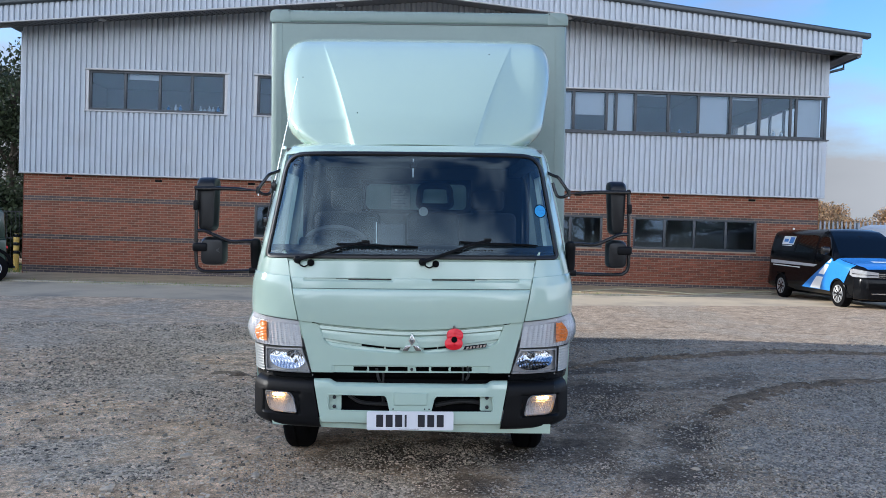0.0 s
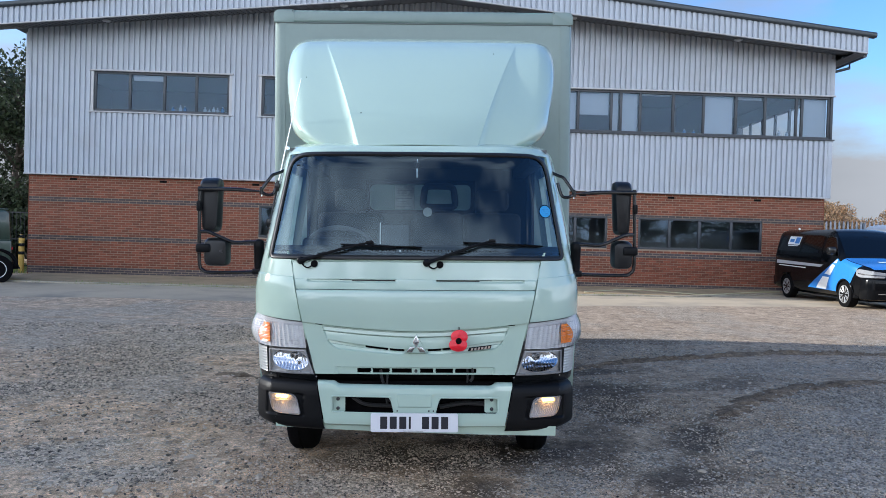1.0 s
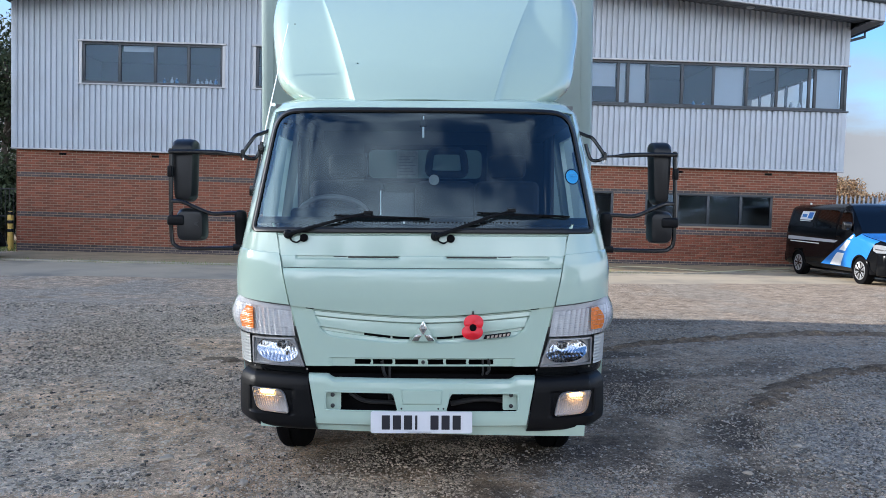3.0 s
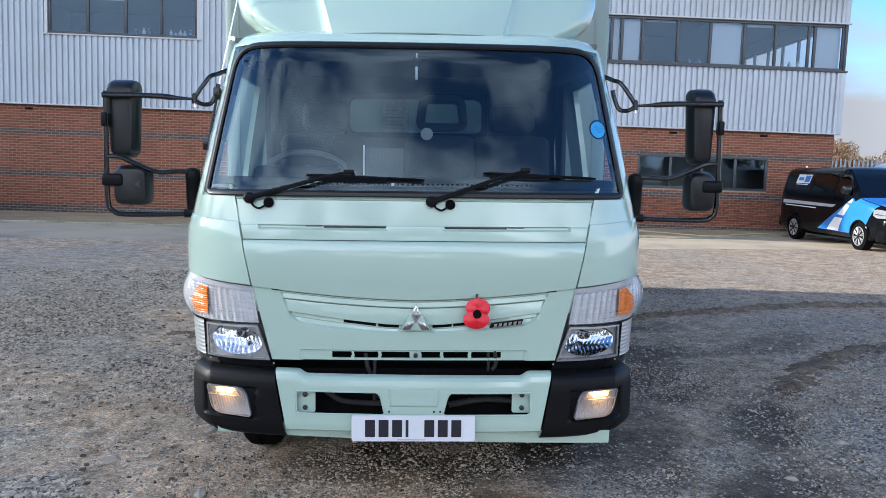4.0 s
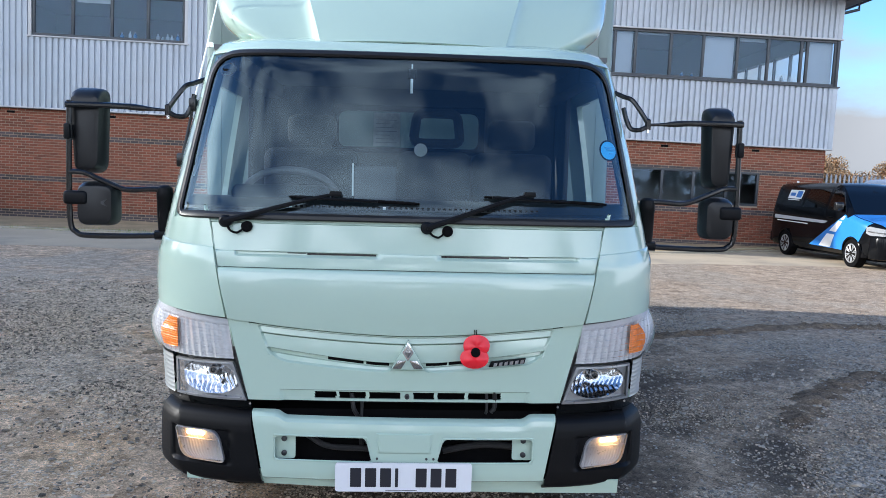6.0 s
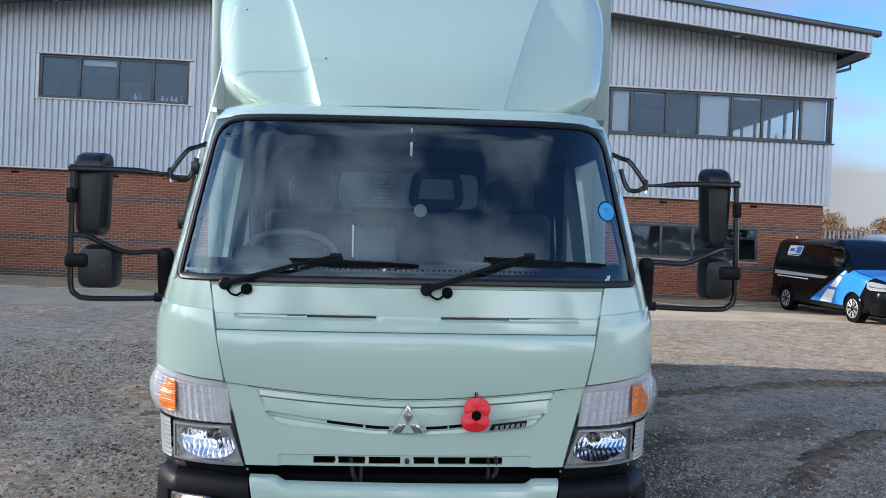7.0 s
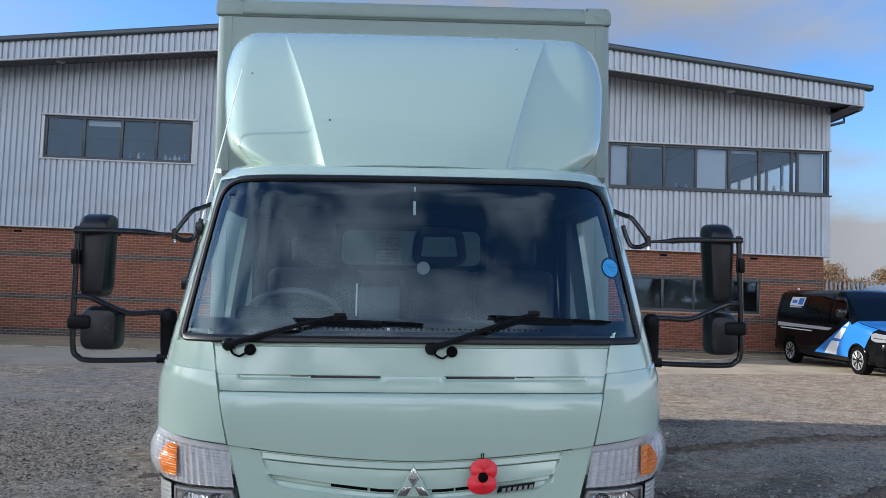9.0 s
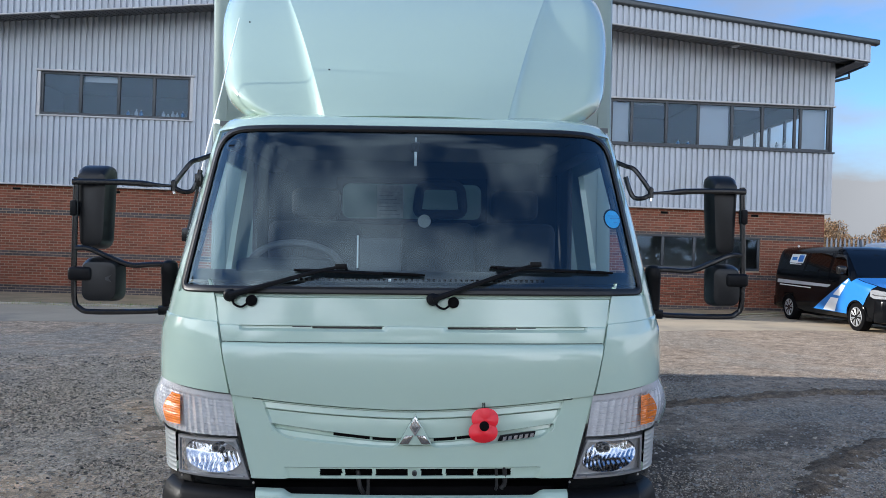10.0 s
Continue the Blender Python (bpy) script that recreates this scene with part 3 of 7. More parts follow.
def verge(x):
    """The verge thins a little towards the eaves."""
    return 1.03 - 0.0165 * abs(x - PEAK)


def roof_line(x):
    return 8.72 - 0.0975 * abs(x - PEAK)


# openings of the front wall: x0, x1, z0, z1
UPPER = [(-10.78, -6.57, 5.14, 6.37), (-5.56, -1.4, 5.14, 6.37), (2.25, 12.30, 4.97, 6.30)]
LOWER = [(-5.58, -1.5, 1.34, 2.35), (1.35, 5.42, 1.34, 2.35), (6.40, 10.34, 1.34, 2.35)]


def clad_profile(x0, x1, pitch=1 / 6):
    """Breakpoints of a trapezoid rib sheet: x and depth."""
    out = []
    k = math.floor(x0 / pitch) - 1
    while k * pitch < x1 + pitch:
        a = k * pitch
        for dx, d in ((0, 0.0), (0.096, 0.0), (0.110, 0.062), (0.151, 0.062)):
            if x0 <= a + dx <= x1:
                out.append((a + dx, d))
        k += 1
    if not out or out[0][0] > x0 + 1e-4:
        out.insert(0, (x0, out[0][1] if out else 0))
    if out[-1][0] < x1 - 1e-4:
        out.append((x1, out[-1][1]))
    return out


def clad_sheet(x0, x1, lo, hi, y, parent, label=""):
    """Ribbed sheet between two heights (numbers or functions of x), its face at y."""
    f0 = lo if callable(lo) else (lambda x: lo)
    f1 = hi if callable(hi) else (lambda x: hi)
    bm = bmesh.new()
    prev = None
    for x, d in clad_profile(x0, x1):
        cur = (bm.verts.new((x, y + d, f0(x))), bm.verts.new((x, y + d, f1(x))))
        if prev:
            bm.faces.new((prev[0], cur[0], cur[1], prev[1]))
        prev = cur
    return thick(part("cladding", bm, CLAD, parent, label, angle=0), 0.004, -1)


CY = 24.08
top = lambda x: roof_line(x) + 0.14
clad_sheet(FX0, 2.2, 3.13, 5.10, CY, building)
clad_sheet(2.2, FX1, 3.13, 4.93, CY, building)
clad_sheet(FX0, -10.86, 5.10, 6.42, CY, building)
clad_sheet(-6.49, -5.64, 5.10, 6.42, CY, building)
clad_sheet(-1.32, 2.2, 5.10, 6.42, CY, building)
clad_sheet(FX0, 2.2, 6.42, top, CY, building)
clad_sheet(2.2, FX1, 6.35, top, CY, building)

# backing wall behind the sheets, with its openings, and the other sides
def wall_with_openings(x0, x1, z0, z1, y0, y1, holes, mat, name):
    xs_ = sorted({x0, x1, *[h[0] for h in holes], *[h[1] for h in holes]})
    bm = bmesh.new()
    for a, b in zip(xs_, xs_[1:]):
        here = sorted([(h[2], h[3]) for h in holes if h[0] <= a + 1e-6 and h[1] >= b - 1e-6])
        z = z0
        for lo, hi in here:
            box(a, b, y0, y1, z, lo, bm=bm)
            z = hi
        box(a, b, y0, y1, z, z1, bm=bm)
    bmesh.ops.remove_doubles(bm, verts=bm.verts[:], dist=1e-4)
    return part(name, bm, mat, building)


wall_with_openings(FX0 + 0.05, FX1 - 0.06, 3.11, 8.0, CY + 0.07, CY + 0.22, UPPER, INNER, "backing_wall")
brick_wall = wall_with_openings(FX0 + 0.10, FX1 - 0.13, -0.3, 3.10, FY + 0.006, FY + 0.25, LOWER, MORTAR, "brick_wall")
for x0, x1, nm in ((FX0 + 0.05, FX0 + 0.25, "side_wall"), (FX1 - 0.28, FX1 - 0.08, "side_wall")):
    bm = bmesh.new()
    if x0 < 0:
        box(x0, x1, CY + 0.22, 60, -0.3, 7.6, bm=bm)
    else:
        box(x0, x1, CY + 0.22, 60, -0.3, 4.97, bm=bm)
        box(x0, x1, CY + 0.22, 60, 6.30, 7.6, bm=bm)
        box(x0, x1, 31.0, 60, 4.97, 6.30, bm=bm)
    part(nm, bm, INNER, building)
part("side_cladding", box(FX1 - 0.08, FX1 + 0.0, CY + 0.03, 60, 3.13, 4.95), CLAD, building)
part("side_cladding", box(FX1 - 0.08, FX1 + 0.0, CY + 0.03, 60, 6.32, 7.6), CLAD, building)
part("side_cladding", box(FX0 - 0.0, FX0 + 0.05, CY + 0.03, 60, 3.13, 7.6), CLAD, building)
part("side_brickwork", box(FX1 - 0.13, FX1 - 0.10, FY + 0.02, 60, -0.3, 3.10), BRICK_ONE, building)
part("side_brickwork", box(FX0 + 0.06, FX0 + 0.10, FY + 0.02, 60, -0.3, 3.10), BRICK_ONE, building)
part("corner_post", box(12.30, FX1 - 0.01, CY + 0.0, CY + 0.12, 4.95, 6.33, 0.006), DARK_FRAME, building)

# offices behind the windows
part("office_floor_slab", box(FX0 + 0.3, FX1 - 0.3, CY + 0.25, 33, 3.9, 4.15), INNER_DARK, building)
part("office_ceiling", box(FX0 + 0.3, FX1 - 0.3, CY + 0.25, 33, 6.75, 6.85), INNER, building)
part("office_partition", box(FX0 + 0.3, 9.3, 29.6, 29.75, 4.15, 6.75), INNER, building)
part("office_partition", box(9.15, 9.3, 24.6, 29.6, 4.15, 6.75), INNER, building)
part("office_partition", box(FX0 + 0.3, FX1 - 0.3, 26.9, 27.05, -0.2, 3.9), INNER, building)
part("office_partition", box(FX0 + 0.3, FX1 - 0.3, CY + 0.3, 26.9, -0.25, -0.12), INNER_DARK, building)
part("rear_wall", box(FX0 + 0.1, FX1 - 0.1, 59.8, 60, -0.3, 7.6), INNER, building)


def window(x0, x1, z0, z1, mullions, y, label, blinds=(), sill=True):
    """A frame with mullions and a pane in each bay; blinds: (bay, drop from 0 to 1)."""
    w = part("window", box(x0, x1, y - 0.012, y + 0.062, z0, z0 + 0.07, 0.004), DARK_FRAME, building, label)
    part("frame_head", box(x0, x1, y - 0.012, y + 0.062, z1 - 0.07, z1, 0.004), DARK_FRAME, w)
    edges = [x0, *mullions, x1]
    for i, x in enumerate(edges):
        a, b = (x, x + 0.07) if i == 0 else (x - 0.07, x) if i == len(edges) - 1 else (x - 0.04, x + 0.04)
        part("mullion", box(a, b, y - 0.009, y + 0.059, z0 + 0.07, z1 - 0.07, 0.004), DARK_FRAME, w)
    for i, (a, b) in enumerate(zip(edges, edges[1:])):
        tilt = 0.004 * math.sin(i * 2.3 + x0)
        pane = part("pane", grid(lambda u, v: (u, y + 0.03 + tilt * (u - a), v), [a + 0.03, b - 0.03], [z0 + 0.05, z1 - 0.05]), PANE, w)
        pane.visible_shadow = False
    for i, drop in blinds:
        a, b = edges[i], edges[i + 1]
        part("blind", box(a + 0.06, b - 0.06, y + 0.14, y + 0.155, z1 - 0.05 - (z1 - z0 - 0.1) * drop, z1 - 0.02), BLIND, w)
    return w


window(-10.78, -6.57, 5.14, 6.37, [-9.67, -8.60, -7.60], 24.12, "anthracite four-pane office window", [(1, 0.16)])
window(-5.56, -1.4, 5.14, 6.37, [-4.5, -3.45, -2.4], 24.12, "anthracite four-pane office window")
window(2.25, 12.30, 4.97, 6.30, [3.3, 4.36, 5.40, 5.70, 6.31, 7.35, 8.31, 9.33, 10.25, 11.24, 11.42], 24.12, "long anthracite office window band with blinds",
       [(1, 1.0), (2, 0.58), (3, 1.0), (4, 1.0), (7, 1.0), (8, 0.08), (11, 1.0), (5, 0.05)])
for x0, x1, mull in ((-5.58, -1.5, [-4.5, -3.5, -2.5]), (1.35, 5.42, [2.4, 3.4, 4.4]), (6.40, 10.34, [7.40, 8.35, 9.36])):
    window(x0, x1, 1.34, 2.35, mull, 24.23, "dark ground-floor window under blue brick")
# east window at the upper corner
east = part("window", box(12.10, 12.22, 24.4, 31.0, 4.97, 5.03), DARK_FRAME, building, "side window band of the upper office")
for y in (25.5, 26.6, 27.7, 28.8, 29.9):
    part("mullion", box(12.12, 12.2, y - 0.04, y + 0.04, 5.03, 6.30), DARK_FRAME, east)
# pale flashings round the upper windows and under the sheets
for x0, x1 in ((-10.9, -6.45), (-5.68, -1.28)):
    part("window_flashing", box(x0, x1, CY - 0.045, CY + 0.05, 6.375, 6.425, 0.004), TRIM_PALE, building)
    part("window_flashing", box(x0, x1, CY - 0.035, CY + 0.05, 5.095, 5.135, 0.004), TRIM_PALE, building)
    for a in (x0 + 0.03, x1 - 0.12):
        part("window_flashing", box(a, a + 0.085, CY - 0.01, CY + 0.05, 5.14, 6.37), TRIM_PALE, building)
part("window_flashing", box(2.1, 12.44, CY - 0.045, CY + 0.05, 6.305, 6.35, 0.004), TRIM_PALE, building)
part("window_flashing", box(2.1, 12.44, CY - 0.05, CY + 0.05, 4.925, 4.965, 0.004), DARK_FRAME, building)
part("base_flashing", box(FX0 - 0.03, FX1 + 0.02, CY - 0.03, FY + 0.02, 3.105, 3.145, 0.004), TRIM_PALE, building)
part("corner_flashing", box(FX0 - 0.02, FX0 + 0.10, CY - 0.012, CY + 0.03, 3.145, 7.5, 0.004), CLAD, building)
part("corner_flashing", box(FX1 - 0.14, FX1 + 0.01, CY - 0.012, CY + 0.03, 3.145, 4.92, 0.004), CLAD, building)
part("corner_flashing", box(FX1 - 0.14, FX1 + 0.01, CY - 0.012, CY + 0.03, 6.355, 7.5, 0.004), CLAD, building)

# roof: overhanging verge with ribbed fascia, dark capping, soffit
VY = 23.0
RX0, RX1 = -13.9, 12.80
clad_sheet(RX0, RX1, lambda x: roof_line(x), lambda x: roof_line(x) + 0.60 * verge(x), VY, building, "ribbed verge fascia")



def sloped_strip(x0, x1, y0, y1, lo, hi, mat, name):
    own = bmesh.new()
    rows = []
    for x in (x0, PEAK, x1):
        rows.append([own.verts.new((x, y, roof_line(x) + dz * (verge(x) if dz > 0.1 else 1))) for y, dz in ((y0, lo), (y1, lo), (y1, hi), (y0, hi))])
    for a, b in zip(rows, rows[1:]):
        for k in range(4):
            own.faces.new((a[k], a[(k + 1) % 4], b[(k + 1) % 4], b[k]))
    own.faces.new(rows[0][::-1]), own.faces.new(rows[-1])
    bmesh.ops.recalc_face_normals(own, faces=own.faces[:])
    bmesh.ops.bevel(own, geom=[e for e in own.edges if abs((e.verts[0].co - e.verts[1].co).normalized().x) > 0.9], offset=min(0.05, (hi - lo) * 0.3), segments=3, affect="EDGES", profile=0.5)
    return part(name, own, mat, building)


sloped_strip(RX0 - 0.2, RX1 + 0.22, VY - 0.09, VY + 0.16, 0.585, 0.775, ROOF_EDGE, "verge_capping")
sloped_strip(RX0, RX1, VY - 0.02, VY + 0.05, -0.03, 0.012, TRIM_PALE, "fascia_trim")
sloped_strip(RX0, RX1 + 0.1, VY + 0.16, 60, 0.63, 0.70, ROOF_EDGE, "roof_sheet")
bm = bmesh.new()
for x0, x1 in ((RX0, PEAK), (PEAK, RX1)):
    xx = x0
    while xx < x1 - 0.01:
        a, b, c = xx, min(xx + 0.14, x1), min(xx + 0.166, x1)
        for p, q, dz in ((a, b, 0.0), (b, c, 0.02)):
            if q - p > 0.002:
                bm.faces.new([bm.verts.new(v) for v in ((p, VY + 0.04, roof_line(p) + 0.005 + dz), (p, CY + 0.02, roof_line(p) + 0.14 + dz), (q, CY + 0.02, roof_line(q) + 0.14 + dz), (q, VY + 0.04, roof_line(q) + 0.005 + dz))])
        xx += 0.166
thick(part("soffit", bm, SOFFIT, building, "ribbed soffit under the verge", angle=0), 0.02)
# end of the eaves and its gutter at the right corner
part("eaves_fascia", box(RX1 - 0.02, RX1 + 0.02, VY + 0.02, 60, roof_line(RX1) - 0.03, roof_line(RX1) + 0.48), CLAD, building)
part("eaves_soffit", box(FX1, RX1, VY + 0.05, 60, roof_line(RX1) - 0.035, roof_line(RX1) - 0.01), SOFFIT, building)
part("gutter_bracket", tube([(FX1 + 0.0, 24.4, 7.12), (FX1 + 0.62, 24.4, 7.30), (FX1 + 0.62, 24.4, 7.52)], 0.045), ROOF_EDGE, building)
part("gutter", tube([(FX1 + 0.66, 23.6, 7.52), (FX1 + 0.66, 60, 7.52)], 0.07), ROOF_EDGE, building)
for x in (-10.2, -3.0, 4.0, 9.1):
    part("soffit_light", lathe([(0.12, 0.0), (0.12, -0.03), (0.09, -0.05), (0, -0.055)], 20, "z", origin=(x, 23.55, roof_line(x) + 0.06)), TRIM_PALE, building)
for x in (-11.4, -8.6, -5.7, 4.6, 7.4, 10.15):
    part("air_brick", box(x - 0.11, x + 0.11, FY - 0.009, FY + 0.02, 2.96, 3.025, 0.003, 1), RUBBER, building)
part("wall_sensor", lathe([(0.032, 0), (0.032, 0.04), (0.0, 0.06)], 14, "y", origin=(11.5, FY - 0.07, 2.13)), WHITE, building)


# bricks, course by course in stretcher bond; the nearest stretch singly, the rest joined
def brick_mesh(length, mat, name):
    return finish(box(-length / 2, length / 2, 0, 0.03, 0, 0.065, 0.004, 1), name, mat, 60)


def course_is_blue(k):
    top_z = 3.10 - 0.075 * k
    return 2.34 < top_z < 2.44 or 1.14 < top_z < 1.24 or top_z < 0.26


# ---- the box truck ----
truck = thing("box_truck", "mint green box truck with chrome badge, parked on gravel", "truck", pose(-0.08, 4.62, 0.012, 0, -1.3, 0))

# the cab's outer skin: half width and front depth by height, and the rounding to the sides
HALF = [(0.30, 1.0), (0.74, 1.02), (1.10, 1.037), (1.30, 1.035), (1.46, 1.005), (1.70, 0.972), (2.12, 0.905), (2.20, 0.875), (2.24, 0.83)]
FRONT = [(0.40, 0.02), (0.74, 0.02), (0.95, 0.010), (1.10, 0.008), (1.28, 0.016), (1.36, 0.028), (1.44, 0.04), (1.50, 0.06), (2.06, 0.272), (2.12, 0.30), (2.16, 0.345), (2.19, 0.43), (2.21, 0.60)]
ROUND = [(0, 0), (0.3, 0.004), (0.5, 0.012), (0.62, 0.022), (0.7, 0.036), (0.78, 0.062), (0.85, 0.10), (0.90, 0.14), (0.94, 0.19), (0.97, 0.25), (0.985, 0.30), (0.996, 0.37), (1.0, 0.45)]


def skin(x, z, out=0.0):
    """Front of the cab at x and z, brought forward by out."""
    w = lerp_table(HALF, z)
    return Vector((x, lerp_table(FRONT, z) + curve_table(ROUND, min(1, abs(x) / w)) - out, z))


def sheet(name, us, vs, xz, mat, parent, label="", skip=None, out=0.0, t=0.012, angle=35):
    """A body panel laid on the skin; xz(u, v) gives x, z and extra depth."""
    def place(u, v):
        x, z, d = xz(u, v)
        p = skin(x, z, out)
        p.y += d
        return p
    ob = part(name, grid(place, us, vs, skip), mat, parent, label, angle=angle)
    return thick(ob, t, -1) if t else ob


def bump_curve(a, x, w):
    """1 inside |x| < a, easing to 0 over w."""
    k = min(max((a + w - abs(x)) / w, 0), 1)
    return k * k * (3 - 2 * k)


def seam_x(z):
    return 0.686 + (z - 1.065) * 0.205


def hood_low(x):
    return 1.013 + 0.052 * min(1, (abs(x) / 0.69)) ** 1.6


# upper front panel: a crease with two shallow vents, a seam, and the swelling hood below it
CREASE, SEAM = 1.322, 1.258


def front_panel_xz(u, v):
    lo = hood_low(u * 0.69)
    z = lo + (1.20 - lo) * v if v <= 1 else 1.20 + 0.225 * (v - 1)
    x = u * (seam_x(z) - 0.004)
    d = 0.0
    if z < CREASE:
        d -= 0.005 * min(1, (CREASE - z) / 0.003)
    if z < SEAM:
        d -= 0.008 * min(1, (SEAM - z) / 0.006) + 0.017 * max(0.0, math.sin(math.pi * ((SEAM - z) / (SEAM - lo)) ** 0.55))
    if SEAM + 0.0006 < z < SEAM + 0.0034:
        d += 0.008
    side = abs(x) - 0.385
    d += 0.014 * bump_curve(0.262, side, 0.012) * min(1, max(0, (z - 1.3015) / 0.009)) * (z < CREASE - 0.001)
    return x, z, d


VZ = [0, 0.02, 0.06] + span(0.12, 1, 14) + [1 + (z - 1.20) / 0.225 for z in (1.215, 1.23, 1.243, 1.251, 1.2545, 1.2578, 1.2587, 1.2612, 1.2616, 1.27, 1.285, 1.297, 1.3014, 1.304, 1.3075, 1.3105, 1.316, 1.3195, 1.3205, 1.3222, 1.326, 1.335, 1.35, 1.37, 1.39, 1.41, 1.425)]
front_panel = sheet("front_panel", span(-1, 1, 140), VZ, front_panel_xz, MINT, truck)
for s in (-1, 1):
    x0, x1 = sorted((s * 0.385, s * 0.118))
    part("vent_slot", grid(lambda u, v: skin(u, v, -0.0075), span(x0, x1, 8), [1.3115, 1.3190]), GLOSS_BLACK, front_panel)
    x0, x1 = sorted((s * 0.46, s * 0.39))
    part("vent_slot", grid(lambda u, v: skin(u, v, -0.0075), span(x0, x1, 4), [1.3155, 1.3190]), STEEL, front_panel)
# dark strip laid in the seam groove paints in its shade
part("panel_seam", grid(lambda u, v: skin(u, v, 0.0), span(-0.722, 0.722, 40), [SEAM + 0.0008, SEAM + 0.0031]), material("seam_shade", (0.05, 0.065, 0.056), 0.7), front_panel)
# corner panels beside it, wrapping to the doors
def wrap(u, z, s, inner):
    """u from 0 at the inner edge to 1 at the front of the door, along the rounding."""
    w = lerp_table(HALF, z)
    q = inner / w
    if u < 0.8:
        x = w * (q + (0.9999 - q) * (1 - (1 - u / 0.8) ** 1.7))
        p = skin(s * x, z)
    else:
        p = skin(s * w, z)
        p.y += (u - 0.8) / 0.2 * 0.25
    return p


for s in (-1, 1):
    def corner(u, v):
        lo = 1.068 + 0.055 * u
        edge = 1.334 + 0.034 * u
        z = lo + (edge - 0.004 - lo) * v if v <= 1 else edge - 0.004 + 0.004 * (v - 1) if v <= 2 else edge + (1.438 - edge) * (v - 2)
        swell = 0.006 * min(1, max(0, (edge - z) / 0.004)) + 0.008 * math.sin(math.pi * min(1, max(0, (edge - z) / (edge - lo)))) + 0.006 * min(1, max(0, (edge - z) / (edge - lo)))
        p = wrap(u, z, s, seam_x(z) + 0.004)
        return p - Vector((-s * swell * u, swell * max(0, 1 - u / 0.8), 0))
    thick(part("corner_panel", grid(corner, span(0, 1, 44), span(0, 1, 22) + [1.5, 2] + span(2.06, 3, 10), flip=s < 0), MINT, truck), 0.012, -1)

# strip under the windscreen
sheet("scuttle", span(-1, 1, 60), span(0, 1, 3), lambda u, v: (u * 0.985, 1.428 + 0.03 * v, 0.004 + 0.02 * v), MINT, truck)

# lower grille panel: each row follows an edge of the recess and its two slats
def panel_rows(x):
    """Height, depth outside the recess and depth inside it, row by row from the bottom up."""
    a, h = abs(x), hood_low(x)
    top_z, g1 = h - 0.011, h - 0.038
    g2 = h - 0.121 + 0.05 * max(0, a - 0.12)
    bot = h - 0.144 + 0.025 * max(0, a - 0.15) + 0.010 * bump_curve(0.055, x - 0.005, 0.03) + 0.030 * max(0, (a - 0.455) / 0.07) ** 2
    low = 0.010 * bump_curve(0.47, x, 0.012)
    rows_ = [(z, low, low) for z in (0.748, 0.7525, 0.757, 0.766, 0.776, 0.785, 0.7885)]
    rows_ += [(0.794, 0, 0), (0.80, 0, 0)] + [(0.80 + (bot - 0.004 - 0.80) * k, 0, 0) for k in (0.2, 0.4, 0.6, 0.8, 1)]
    rows_ += [(bot, 0, 0.005), (bot + 0.003, 0, 0.011)]
    rows_ += [(g2 - 0.0105, 0, 0.015), (g2 - 0.0085, 0, 0.026), (g2 + 0.0075, 0, 0.030), (g2 + 0.009, 0, 0.010)]
    rows_ += [(g2 + 0.011 + (g1 - 0.004 - g2 - 0.011) * k, 0, 0.007 + 0.007 * k * k) for k in (0, 0.25, 0.5, 0.75, 1)]
    rows_ += [(g1 - 0.002, 0, 0.024), (g1 + 0.0015, 0, 0.024), (g1 + 0.003, 0, 0.006)]
    rows_ += [(g1 + 0.005 + (top_z - 0.003 - g1 - 0.005) * k, 0, 0.005 + 0.006 * k) for k in (0, 0.5, 1)]
    return rows_ + [(top_z, 0, 0.003), (top_z + 0.002, 0, 0), (h - 0.006, 0, 0)]


def lower_xz(u, v):
    a = abs(u)
    xa = math.copysign(0.54 * a if a <= 1 else 0.54 + 0.13 * (a - 1), u)
    for turn in range(3):
        rows_ = panel_rows(xa)
        i = min(int(v), len(rows_) - 2)
        z, d0, d1 = [p + (q - p) * (v - i) for p, q in zip(rows_[i], rows_[i + 1])]
        end, edge = 0.512 + 0.40 * (z - 0.9), 0.602 + (z - 0.735) * 0.243
        x = xa = math.copysign(end * a if a <= 1 else end + (edge - end) * (a - 1), u)
    return x, z, d0 + (d1 - d0) * min(1, max(0, (1 - a) / 0.014))


def lower_hole(u, v):
    x, z, d = lower_xz(u, v)
    if 0.757 < z < 0.785 and -0.35 < x < 0.37:
        lean = 0.25 * (z - 0.771)
        return not any(abs(x - c - math.copysign(lean, x)) < 0.0065 for c in (-0.26, -0.145, 0.115, 0.235)) and abs(x - 0.005) > 0.024
    return False


half_us = span(0, 0.96, 130) + [0.972, 0.986, 0.993, 1.0] + span(1.03, 2, 14)
lower_panel = sheet("grille_panel", [-u for u in half_us[:0:-1]] + half_us, list(range(len(panel_rows(0)))), lower_xz, MINT, truck, "mint grille panel with slots", skip=lower_hole, t=0.010)
# black strips paint in the dark of slots that are not cut
for x0, x1 in ((-0.302, -0.165), (-0.155, -0.066), (0.076, 0.158), (0.164, 0.30)):
    def slot(x, v):
        z = hood_low(x) - 0.121 + 0.05 * max(0, abs(x) - 0.12) - 0.0072 + 0.0136 * v
        p = skin(x, z)
        return p + Vector((0, 0.0265, 0))
    part("grille_slot", grid(slot, span(x0, x1, 8), [0, 1]), RUBBER, lower_panel)
part("grille_boss", lathe([(0.0095, 0), (0.0095, -0.014), (0.006, -0.015), (0.005, -0.008), (0, -0.008)], 16, "y", origin=(0.005, 0.028, 0.771)), STEEL, lower_panel)

